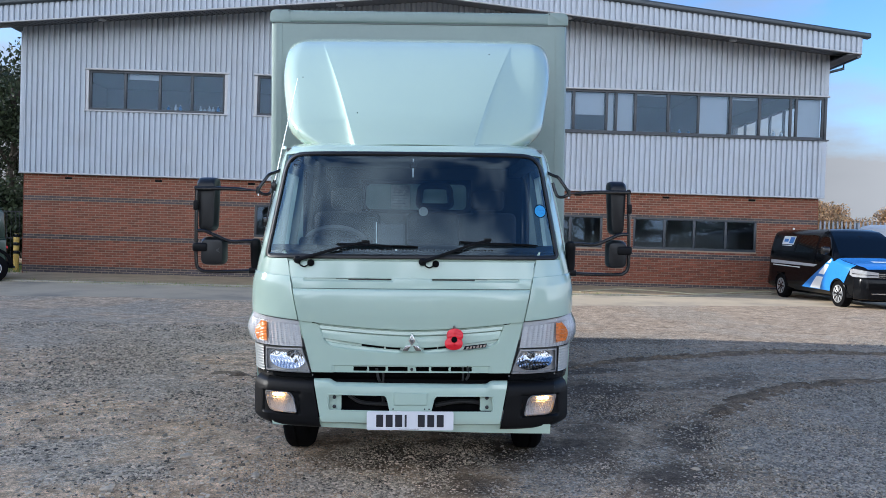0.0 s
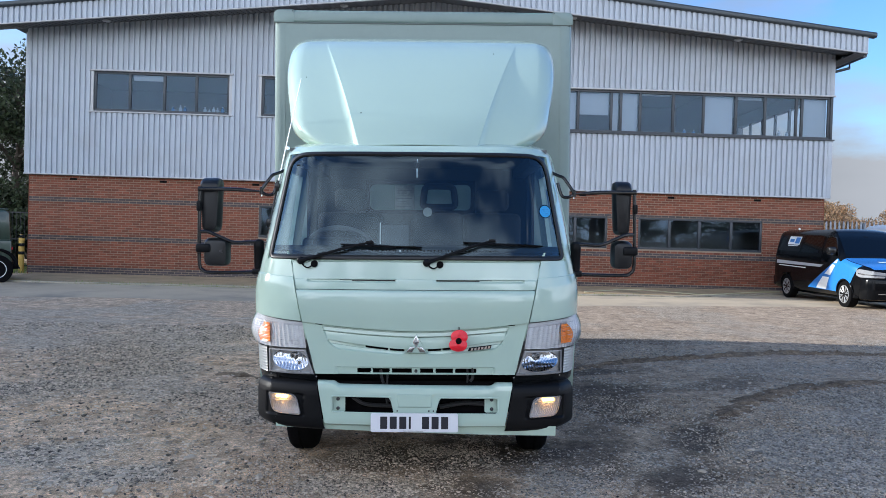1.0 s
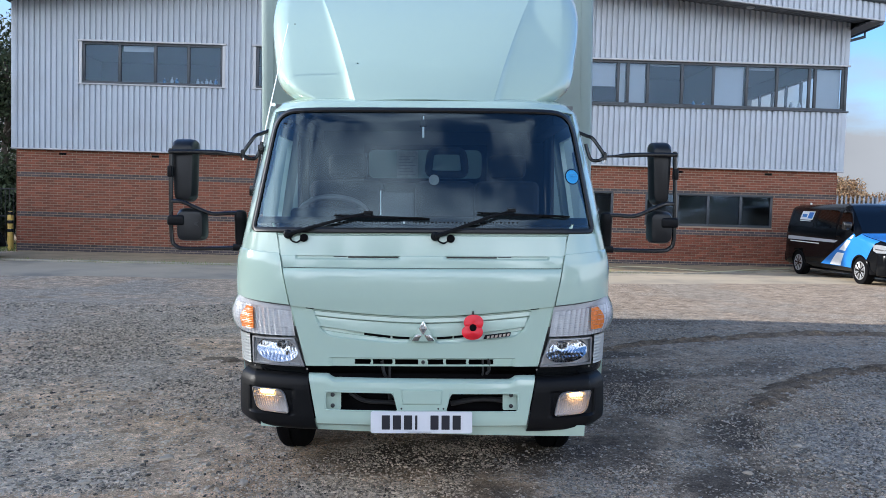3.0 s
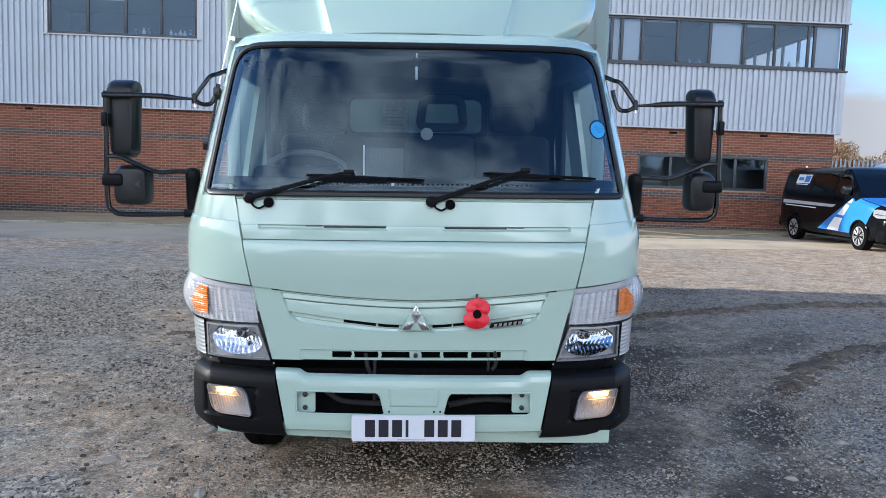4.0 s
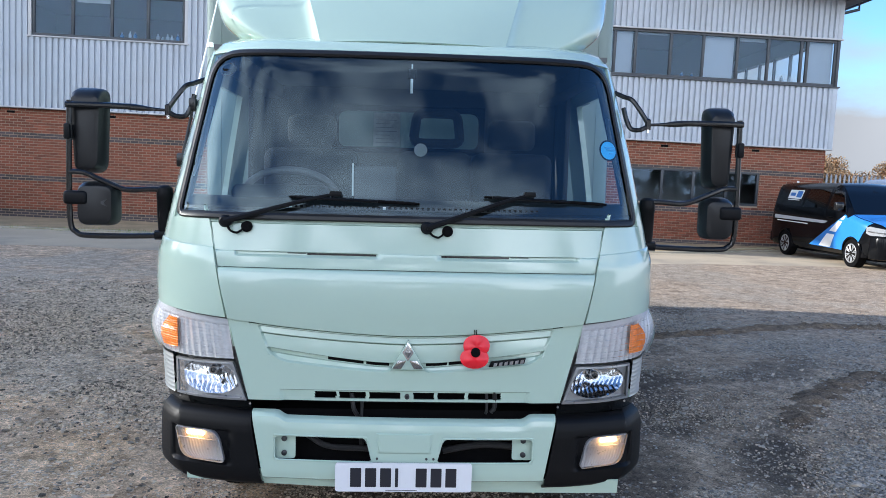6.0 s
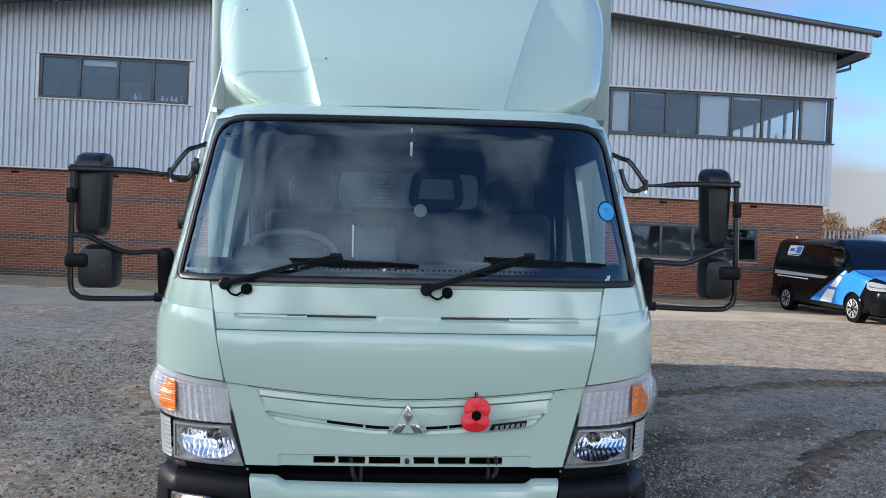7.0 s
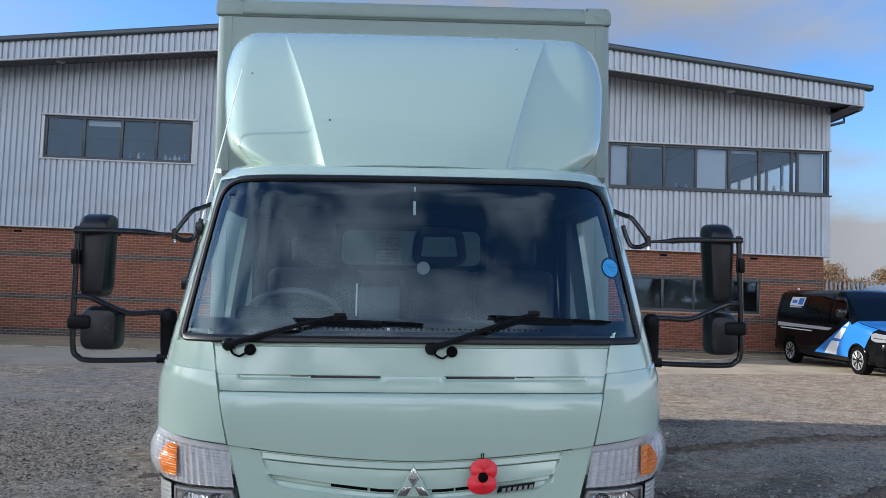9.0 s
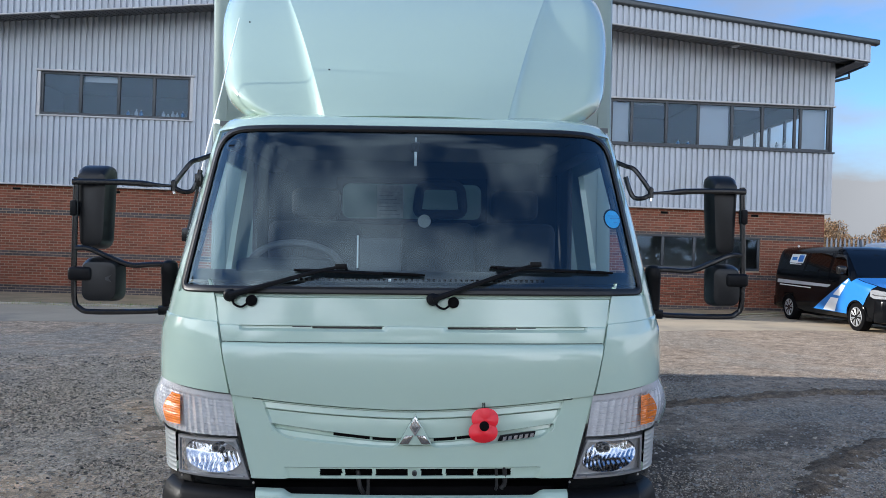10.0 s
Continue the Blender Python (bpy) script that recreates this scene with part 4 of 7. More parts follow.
GREASY = material("oily_metal", (0.02, 0.02, 0.021), 0.45, 0.3, vary=0.3, fine=60)
# dark backing and pipes behind the slots and under the panel
part("radiator_shroud", box(-0.70, 0.70, 0.22, 0.5, 0.52, 1.02, 0.01), RUBBER, truck)
for pts, r in (([(-0.21, 0.06, 0.77), (-0.20, 0.055, 0.71), (-0.18, 0.075, 0.66), (-0.17, 0.075, 0.56)], 0.009), ([(-0.17, 0.06, 0.74), (-0.165, 0.06, 0.6), (-0.1, 0.06, 0.545)], 0.007),
               ([(0.315, 0.04, 0.79), (0.318, 0.04, 0.72), (0.315, 0.05, 0.70)], 0.006), ([(0.345, 0.04, 0.79), (0.35, 0.045, 0.73), (0.335, 0.05, 0.705)], 0.009), ([(-0.38, 0.07, 0.60), (-0.3, 0.06, 0.56), (-0.14, 0.06, 0.55)], 0.012), ([(0.15, 0.06, 0.545), (0.3, 0.06, 0.57), (0.45, 0.07, 0.56)], 0.014)):
    part("pipe", tube(smooth_path(pts), r, 8), GREASY, truck)
# unseen block added to stop sun crossing the cab's nose
part("bulkhead", box(-0.90, 0.90, 0.30, 0.50, 0.48, 1.42, 0.02), RUBBER, truck)

BADGE = material("badge_chrome", (0.40, 0.41, 0.42), 0.1, 1.0, vary=0.03)
# badge of three lozenges on a mint plinth
badge = part("badge", prism([(-0.060, 0.884), (0.070, 0.884), (0.030, 0.953), (0.005, 0.997), (-0.020, 0.953)], -0.008, 0.02, bevel=0.002), MINT, truck, "chrome three-part badge on a mint plinth")
top_lozenge = part("lozenge", prism([(-0.017, 0.951), (0.005, 0.917), (0.027, 0.951), (0.005, 0.993)], -0.015, -0.006, bevel=0.0025), CHROME, badge)
bm = bmesh.new()
c = bm.verts.new((0.005, -0.019, 0.953))
rim = [bm.verts.new(p) for p in ((-0.008, -0.0155, 0.952), (0.005, -0.0155, 0.930), (0.018, -0.0155, 0.952), (0.005, -0.0155, 0.982))]
for i in range(4):
    bm.faces.new((rim[i], rim[(i + 1) % 4], c))
part("inlay", bm, DARK_CHROME, top_lozenge, angle=5)
for k in (-1, 1):
    part("lozenge", prism([(0.005 + k * 0.005, 0.921), (0.005 + k * 0.036, 0.921), (0.005 + k * 0.058, 0.8885), (0.005 + k * 0.024, 0.8885)], -0.015, -0.006, bevel=0.002), BADGE, badge)
# model name as plain chrome bars
name_bar = part("name_bar", prism([(0.316, 0.894), (0.454, 0.911), (0.460, 0.933), (0.326, 0.916)], 0.006, 0.018, bevel=0.002), BLACK, truck, "black name strip with chrome bars")
for i in range(6):
    x = 0.333 + i * 0.0205
    z = 0.8985 + i * 0.0026
    part("chrome_bar", prism([(x, z), (x + 0.014, z + 0.003), (x + 0.016, z + 0.017), (x + 0.003, z + 0.014)], -0.002, 0.008), CHROME, name_bar)

# ---- windscreen, seal, pillars, roof ----
def screen_path(grow=0.0):
    pts = rounded([(-0.928 - grow, 1.440 - grow), (0.928 + grow, 1.440 - grow), (0.838 + grow, 2.120 + grow), (-0.838 - grow, 2.120 + grow)], [0.05, 0.05, 0.13, 0.13], 7)
    dense = []
    for a, b in zip(pts, pts[1:] + pts[:1]):
        n = max(1, int((Vector(b) - Vector(a)).length / 0.04))
        dense += [tuple(Vector(a).lerp(Vector(b), i / n)) for i in range(n)]
    return dense


def strip(path, section, mat, name, parent, label=""):
    """A closed moulding along a loop on the skin; section: (inward, forward) pairs."""
    k = len(path)
    bm = bmesh.new()
    rings = []
    for i in range(k):
        a, b = Vector(path[i - 1]), Vector(path[(i + 1) % k])
        d = (b - a).normalized()
        inn = Vector((-d.y, d.x))
        rings.append([bm.verts.new(skin(path[i][0] + inn.x * e, path[i][1] + inn.y * e, f)) for e, f in section])
    for i in range(k):
        a, b = rings[i], rings[(i + 1) % k]
        for j in range(len(section)):
            j2 = (j + 1) % len(section)
            bm.faces.new((a[j], b[j], b[j2], a[j2]))
    bmesh.ops.recalc_face_normals(bm, faces=bm.faces[:])
    return part(name, bm, mat, parent, label)


strip(screen_path(), [(0.0, -0.01), (0.0, 0.004), (0.006, 0.012), (0.018, 0.013), (0.027, 0.004), (0.027, -0.01)], SEAL, "windscreen_seal", truck, "black rubber windscreen seal")
screen = part("windscreen", grid(lambda u, v: skin(u * (0.915 - 0.088 * v), 1.455 + 0.65 * v, -0.002), span(-1, 1, 48), span(0, 1, 24)), SCREEN_GLASS, truck, "clear windscreen reflecting the sky", angle=180)
screen.visible_shadow = False
# black printed band along the lower edge, with its row of ticks
part("screen_band", grid(lambda u, v: skin(u * 0.895, 1.474 + 0.012 * v, -0.005), span(-1, 1, 48), [0, 1]), BLACK, screen)
for i in range(46):
    x = -0.46 + i * 0.021
    part("band_tick", prism([(x, 1.489), (x + 0.011, 1.489), (x + 0.011, 1.499), (x, 1.499)], skin(x, 1.49).y + 0.004, skin(x, 1.49).y + 0.007), BLACK if i % 17 else PAPER, screen)
# round tax-disc style sticker and maker's mark
def disc_on_glass(cx, cz, r, mat, name, label, off=-0.006, n=28):
    bm = bmesh.new()
    bm.faces.new([bm.verts.new(skin(cx + r * math.cos(-a), cz + r * math.sin(-a), off)) for a in [2 * math.pi * k / n for k in range(n)]])
    return part(name, bm, mat, screen, label)


disc_on_glass(0.808, 1.746, 0.044, BLACK, "sticker_holder", "dark sticker holder", -0.005)
st = disc_on_glass(0.808, 1.746, 0.037, PALE_BLUE, "round_sticker", "round pale blue sticker", -0.0035)
for dz, w in ((0.012, 0.02), (0.002, 0.026), (-0.014, 0.018)):
    part("print_bar", prism([(0.808 - w, 1.746 + dz), (0.808 + w, 1.746 + dz), (0.808 + w, 1.7485 + dz), (0.808 - w, 1.7485 + dz)], skin(0.808, 1.746).y - 0.0005, skin(0.808, 1.746).y + 0.002), material("faint_blue_print", (0.05, 0.25, 0.5), 0.5), screen)
strip([(-0.755 + 0.036 * math.cos(a), 2.035 + 0.028 * math.sin(a)) for a in [2 * math.pi * k / 28 for k in range(28)]], [(0, -0.006), (0, -0.003), (0.004, -0.003), (0.004, -0.006)], BLACK, "etched_mark", screen)
part("etched_bar", prism([(-0.775, 2.03), (-0.735, 2.03), (-0.735, 2.038), (-0.775, 2.038)], skin(-0.755, 2.03).y + 0.003, skin(-0.755, 2.03).y + 0.005), BLACK, screen)
part("mirror_mount", box(-0.021, 0.015, 0.275, 0.30, 2.012, 2.052, 0.004), BLACK, screen)
part("mirror_stem", box(-0.0085, 0.0025, 0.277, 0.285, 1.955, 2.02, 0.002), SILVER, screen)
part("mirror_stem", box(-0.006, 0.001, 0.297, 0.305, 2.052, 2.075, 0.002), SILVER, screen)

# pillars, header, roof and sides in one shell with openings for the screen and the door glass
def screen_edge(z):
    return 0.932 - (z - 1.44) * 0.1324


for s in (-1, 1):
    def pillar(u, v):
        z = 1.43 + 0.70 * v
        p = wrap(u, z, s, min(screen_edge(z), lerp_table(HALF, z) - 0.02))
        p.y -= 0.19 * max(0, (u - 0.8) / 0.2)
        return p
    thick(part("pillar", grid(pillar, span(0, 1, 24), span(0, 1, 20), flip=s < 0), MINT, truck), 0.02, -1)

    part("pillar_trim", grid(lambda u, v: pillar(u, v) + Vector((-s * 0.03, 0.028, 0)), span(0, 1, 14), span(0, 1, 10), flip=s < 0), CABIN, truck, "dark inner pillar trim")

    def side(k, z):
        y0 = lerp_table(FRONT, z) + 0.505
        return (s * lerp_table(HALF, z), lerp_table([(0, y0), (1, y0 + 0.045), (2, 1.40), (3, 1.46), (4, 1.75)], k), z)
    door = part("door", grid(side, [0, 1, 1.25, 1.5, 2, 3, 4], [0.55, 0.8, 1.1, 1.3, 1.47, 1.55, 1.70, 1.95, 2.03, 2.10],
                             skip=lambda k, z: 1 < k < 2 and 1.47 < z < 2.03, flip=s > 0), MINT, truck)
    thick(part("roof_side", grid(lambda k, z: (s * lerp_table(HALF, z) * 0.999, lerp_table(FRONT, z) + 0.44 + (1.31 - lerp_table(FRONT, z)) * k, z), span(0, 1, 6), [2.10, 2.14, 2.18, 2.21], flip=s > 0), MINT, truck), 0.02, -1)
    thick(door, 0.03, -1)
    part("door_glass", grid(lambda y, z: (s * (lerp_table(HALF, z) - 0.018), y, z), [0.66, 1.38], span(1.15, 1.478, 3)), SCREEN_GLASS, door, "lowered door window")
    # filler added to stop light leaking in at the roof corner
    part("cant_rail", box(min(s * 0.75, s * 0.85), max(s * 0.75, s * 0.85), 0.60, 1.715, 2.06, 2.14, 0.01), CABIN, truck)
    part("door_trim", box(min(s * 0.86, s * 0.89), max(s * 0.86, s * 0.89), 1.405, 1.715, 1.0, 2.13, 0.01), CABIN, truck, "dark trim behind the door")
    part("door_trim", box(min(s * 0.90, s * 0.94), max(s * 0.90, s * 0.94), 0.62, 1.215, 1.0, 1.45, 0.01), CABIN, truck)
    part("inner_rail", tube(smooth_path([(s * 0.902, 0.36, 1.60), (s * 0.882, 0.37, 1.66), (s * 0.866, 0.40, 1.75), (s * 0.852, 0.43, 1.84), (s * 0.850, 0.46, 1.89)]), 0.008, 10), SILVER, truck, "grab handle inside the pillar")


def header(u, v):
    z = 2.112 + (2.21 - 2.112) * v
    w = lerp_table(HALF, z)
    x = u * w * 0.9999
    return skin(x, z)


thick(part("roof_header", grid(header, span(-1, 1, 90), span(0, 1, 10)), MINT, truck), 0.02, -1)
thick(part("cab_roof", grid(lambda u, v: (u * 0.80, 0.66 + 1.10 * v, 2.190 + 0.02 * (1 - u * u)), span(-1, 1, 20), span(0, 1, 4)), MINT, truck), 0.03, -1)
bm = bmesh.new()
for x0, x1, z0, z1 in ((-0.88, -0.44, 0.6, 2.18), (0.42, 0.88, 0.6, 2.18), (-0.44, 0.42, 0.6, 1.78), (-0.44, 0.42, 2.02, 2.18)):
    box(x0, x1, 1.72, 1.76, z0, z1, bm=bm)
cab_rear = part("cab_rear_wall", bm, CABIN, truck)
rear_glass = part("rear_window", grid(lambda u, v: (u, 1.745, v), [-0.45, 0.43], [1.77, 2.03]), REAR_GLASS, cab_rear)
rear_glass.visible_shadow = False
seal = bmesh.new()
rim_in = rounded([(-0.425, 1.795), (0.405, 1.795), (0.405, 2.005), (-0.425, 2.005)], 0.05, 5)
rim_out = rounded([(-0.46, 1.76), (0.44, 1.76), (0.44, 2.04), (-0.46, 2.04)], 0.004, 5)
loops = [[seal.verts.new((x, y, z)) for x, z in pts] for pts, y in ((rim_out, 1.717), (rim_in, 1.712), (rim_in, 1.74))]
for a, b in zip(loops, loops[1:]):
    for i in range(len(a)):
        seal.faces.new((a[i], a[(i + 1) % len(a)], b[(i + 1) % len(a)], b[i]))
bmesh.ops.recalc_face_normals(seal, faces=seal.faces[:])
part("rear_window_seal", seal, RUBBER, cab_rear)
part("notice", box(-0.218, -0.062, 1.70, 1.712, 1.80, 1.995), material("crumpled_paper", (0.50, 0.52, 0.51), 0.8, vary=0.5, scale=9, fine=30), cab_rear, "white paper notice on the rear window")
for i in range(7):
    part("print_bar", box(-0.205, -0.08 - 0.02 * (i % 3), 1.697, 1.7, 1.82 + i * 0.022, 1.8225 + i * 0.022), material("faded_print", (0.24, 0.25, 0.25), 0.8) if i == 0 else bpy.data.materials["faded_print"], cab_rear)

# ---- cab interior ----
part("cab_floor", box(-0.94, 0.94, 0.52, 1.70, 0.95, 1.0), CABIN, truck)
dash = part("dashboard", grid(lambda u, v: (u * 0.93, skin(u * 0.93, 1.45).y + 0.03 + 0.42 * v, 1.46 + 0.06 * math.sin(v * 2.4) - (0.30 * max(0, v - 0.86) / 0.14)), span(-1, 1, 30), span(0, 1, 14)), CABIN, truck, "dark moulded dashboard", angle=60)
thick(dash, 0.02, -1)
part("dash_front", box(-0.93, 0.93, 0.44, 0.5, 1.0, 1.40, 0.02), CABIN, truck)
part("binnacle", box(-0.74, -0.34, 0.32, 0.52, 1.46, 1.57, 0.03, 3), CABIN, truck)
steer = part("steering_wheel", tube([(-0.535 + 0.205 * math.cos(a), 0.62 - 0.07 * math.sin(a), 1.52 + 0.115 * math.sin(a)) for a in [2 * math.pi * k / 40 for k in range(40)]], 0.016, 10, closed=True), material("wheel_grey", (0.12, 0.12, 0.125), 0.45), truck, "grey plastic steering wheel")
part("hub", lathe([(0.07, 0), (0.06, -0.04), (0, -0.05)], 20, "y", origin=(-0.535, 0.63, 1.51)), CABIN, steer)
part("spoke", tube([(-0.72, 0.62, 1.51), (-0.35, 0.62, 1.51)], 0.016), CABIN, steer)
part("column", tube([(-0.535, 0.63, 1.5), (-0.535, 0.42, 1.35)], 0.035), CABIN, steer)
for cx, w in ((-0.53, 0.25), (0.13, 0.20), (0.55, 0.22)):
    seat = part("seat", box(cx - w, cx + w, 0.80, 1.30, 1.0, 1.20, 0.05, 3), SEAT, truck, "dark cloth cab seat")
    part("backrest", box(cx - w, cx + w, 1.24, 1.40, 1.15, 1.76, 0.05, 3), SEAT, seat)
    if cx == 0.13:
        hb = bmesh.new()
        tube([(cx + 0.012 + (0.118 - 0.010 * b) * a, 1.30, 1.885 + 0.080 * b) for a, b in rounded([(-1, -1), (1, -1), (1, 1), (-1, 1)], 0.45, 5)], 0.026, 10, closed=True, bm=hb)
        part("headrest", hb, SEAT, seat, "open-centred headrest")
        part("seat_label", lathe([(0.035, 0), (0.035, -0.004), (0, -0.004)], 20, "y", origin=(0.055, 1.235, 1.765)), material("pale_tag", (0.5, 0.53, 0.53), 0.6), seat, "round pale tag")
    else:
        part("headrest", box(cx - 0.13, cx + 0.13, 1.28, 1.38, 1.78, 1.94, 0.04, 3), SEAT, seat)
part("document_wallet", box(-0.24, -0.06, 0.46, 0.475, 1.50, 1.66, 0.003, 1), material("clear_plastic_wallet", (0.045, 0.05, 0.06), 0.4), truck)
part("phone_holder", box(-0.25, -0.243, 0.45, 0.46, 1.53, 1.67), SILVER, truck)
part("headlining", box(-0.85, 0.85, 0.50, 1.72, 2.14, 2.16), CABIN_PALE, truck)

# ---- wipers ----
def wiper(pivot, elbow, b0, b1, arm_lift=0.03):
    root = part("wiper", lathe([(0.024, 0.01), (0.024, -0.02), (0.016, -0.03), (0, -0.032)], 16, "y", origin=tuple(skin(*pivot, 0.004))), BLACK, truck, "black wiper arm with long blade")
    p, e = skin(*pivot, 0.03), skin(*elbow, 0.03)
    arm = bmesh.new()
    tube(smooth_path([p, p.lerp(e, 0.3) + Vector((0, -0.008, 0.002)), p.lerp(e, 0.7) + Vector((0, -0.006, 0.004)), e], 5), 0.0095, 8, bm=arm, taper=[1.35 - 0.7 * i / 15 for i in range(16)])
    part("arm", arm, BLACK, root)
    a, b = skin(*b0, 0.02), skin(*b1, 0.02)
    n = 12
    pts = [skin(b0[0] + (b1[0] - b0[0]) * i / n, b0[1] + (b1[1] - b0[1]) * i / n, 0.014) for i in range(n + 1)]
    part("blade", tube(pts, 0.0065, 6, taper=[0.6] + [1] * (n - 1) + [0.6]), RUBBER, root)
    k = (elbow[0] - b0[0]) / (b1[0] - b0[0])
    spine = [skin(b0[0] + (b1[0] - b0[0]) * t, b0[1] + (b1[1] - b0[1]) * t, 0.022 + 0.012 * (1 - abs(t - k) * 2)) for t in (max(0, k - 0.3), k - 0.12, k, k + 0.14, k + 0.32)]
    part("bridge", tube(spine, 0.0055, 6), BLACK, root)
    part("clip", box(e.x - 0.022, e.x + 0.022, e.y - 0.010, e.y + 0.018, e.z - 0.010, e.z + 0.010, 0.004), BLACK, root)
    return root


wiper((-0.697, 1.432), (-0.282, 1.545), (-0.46, 1.530), (0.036, 1.514))
wiper((0.066, 1.425), (0.462, 1.560), (0.285, 1.547), (0.775, 1.528))
for x, px in ((-0.615, -0.69), (0.145, 0.073)):
    w = part("washer_jet", lathe([(0.021, 0.005), (0.021, -0.012), (0.012, -0.018), (0, -0.016)], 18, "y", origin=tuple(skin(x, 1.413, 0.002))), RUBBER, truck)
    part("hose", tube(smooth_path([skin(px, 1.42, 0.012), skin(px + 0.012, 1.40, 0.02), skin((x + px) / 2, 1.390, 0.02), skin(x - 0.015, 1.402, 0.012)]), 0.0045, 6), RUBBER, w)

# ---- lamps ----
def lamp(s):
    """Headlamp unit of one side."""
    unit = part("headlight", grid(lambda u, v: wrap(u * 0.80, 0.742 + (1.062 + 0.05 * u - 0.742) * v, s, 0.612 + 0.243 * 0.32 * v) + Vector((0, 0.125, 0)), span(0, 1.2, 24), span(0, 1, 10), flip=s < 0), LAMP_PLATE, truck, "clear headlight unit with amber indicator")
    # bulging clear cover over the corner, with fluted silver and an amber indicator inside it
    def cover(u, v):
        lo, hi = 0.902 - 0.004 * u, 1.058 + 0.05 * u
        z = lo + (hi - lo) * v
        p = wrap(u * 0.9, z, s, 0.663 + 0.024 * v)
        k = max(0, (u - 0.50) / 0.5)
        bulge = math.sin(min(1, k * 1.4) * math.pi * 0.5) * math.sin(math.pi * min(1, max(0, v * 0.9 + 0.08))) * 0.05
        return p + Vector((s * bulge * 0.75, -0.012 - bulge * 0.5, 0))
    def flute(u, v):
        return cover(u, v) + Vector((-s * 0.010 * u, 0.026 + (0.0052 * abs(math.sin(u * 60)) + 0.0012 * abs(math.sin(v * 40))) * min(1, max(0, (0.88 - v) / 0.06)), 0))
    part("fluted_reflector", grid(flute, span(0, 1, 200), span(0, 1, 96), flip=s < 0), FLUTE, unit, angle=80)
    def amber(u, v):
        q = 0.40 - 0.02 * v + (0.17 + 0.05 * math.sin(math.pi * v) - 0.07 * v) * u
        return cover(q, 0.16 + 0.66 * v) + Vector((0, 0.010 + 0.0022 * abs(math.sin(v * 40)) + 0.006 * (2 * u - 1) ** 2, 0))
    part("indicator", grid(amber, span(0, 1, 16), span(0, 1, 60), flip=s < 0), AMBER, unit, "amber indicator lens")
    part("clear_cover", grid(cover, span(0, 1, 40), span(0, 1, 16), flip=s < 0), CLEAR, unit, angle=180).visible_shadow = False
    for i in range(1, 7):
        v = i / 7
        part("lens_rib", tube([cover(u, v) + Vector((0, 0.006, 0)) for u in span(0.03, 0.97, 20)], 0.0008, 5), CLEAR, unit)
    # side marker column below
    def marker(u, v):
        z = 0.742 + 0.155 * v
        p = wrap(0.43 + u * 0.47, z, s, 0.64)
        p.y += 0.004 * abs(math.sin(v * 28))
        return p
    part("side_marker", grid(marker, span(0, 1, 14), span(0, 1, 72), flip=s < 0), MARKER, unit, "ribbed side lamp", angle=60)
    # lower lamp: grey frame, two bowls, clear lens
    def quad(u, v, inset=0.0, back=0.0):
        xi, xo = 0.612 + 0.052 * v + inset, 0.905 - inset
        x = xi + (xo - xi) * u
        zb, zt = 0.744 + inset, 0.893 - 0.004 * u - inset * 0.8
        p = skin(s * x, zb + (zt - zb) * v)
        p.y += back
        return p
    def ring_pt(t, ins, back):
        t = t % 4
        k = t - int(t)
        u, v = ((k, 0), (1, k), (1 - k, 1), (0, 1 - k))[int(t)]
        return quad(u, v, ins, back)
    bm = bmesh.new()
    ts = [i / 10 for i in range(40)]
    loops = [[bm.verts.new(ring_pt(t, *a)) for t in ts] for a in ((0.0, 0.02), (0.0, -0.004), (0.009, -0.006), (0.014, 0.03))]
    for a, b in zip(loops, loops[1:]):
        for i in range(40):
            bm.faces.new((a[i], a[(i + 1) % 40], b[(i + 1) % 40], b[i]))
    bmesh.ops.recalc_face_normals(bm, faces=bm.faces[:])
    part("lamp_frame", bm, material("lamp_frame_grey", (0.24, 0.246, 0.252), 0.3, 0.3), unit, "grey frame round the headlamp")
    # a satin plate with a bright bowl sunk into it, fluted in its lower half, and two bulb shields
    def bowl(u, v):
        r2 = ((u - 0.47) / 0.48) ** 2 + ((v - 0.55) / 0.50) ** 2
        if r2 > 1:
            return quad(u, v, 0.012, 0.016)
        deep = 0.052 - 0.024 * ((u - 0.46) / 0.47) ** 2 - 0.046 * ((v - 0.96) / 0.84) ** 2
        low = min(1, max(0, (0.50 - v + 1.2 * max(0, 0.34 - u)) / 0.15))
        deep -= (0.0020 * low + 0.0004) * abs(math.sin(u * 40 + 2.5 * noise.noise((u * 3, v * 4, s)))) * min(1, (1 - r2) * 4)
        return quad(u, v, 0.012, deep - 0.0016 * noise.noise((u * 6, v * 7, 2.0 + s)))
    us_, vs_ = span(0, 1, 110), span(0, 1, 48)
    def outside(u, v):
        return ((u - 0.47) / 0.48) ** 2 + ((v - 0.55) / 0.50) ** 2 > 1
    part("reflector", grid(bowl, us_, vs_, skip=outside, flip=s < 0), BOWL, unit, "bright bowl reflector", angle=70)
    part("lamp_plate", grid(bowl, us_, vs_, skip=lambda u, v: not outside(u, v), flip=s < 0), LAMP_PLATE, unit, "satin grey plate round the bowl", angle=50)
    for x, z, r, dy in ((0.748, 0.850, 0.018, 0.026), (0.706, 0.806, 0.012, 0.026)):
        base = skin(s * x, z)
        part("bulb_shield", lathe([(r, 0.03), (r, 0.0), (r * 0.8, -0.006), (r * 0.55, -0.006), (r * 0.45, 0.004), (0, 0.004)], 18, "y", origin=(base.x, base.y + dy, z)), DARK_CHROME, unit)
        part("bulb_tip", lathe([(r * 0.42, 0.006), (r * 0.35, -0.004), (0, -0.007)], 12, "y", origin=(base.x, base.y + dy, z)), STEEL, unit)
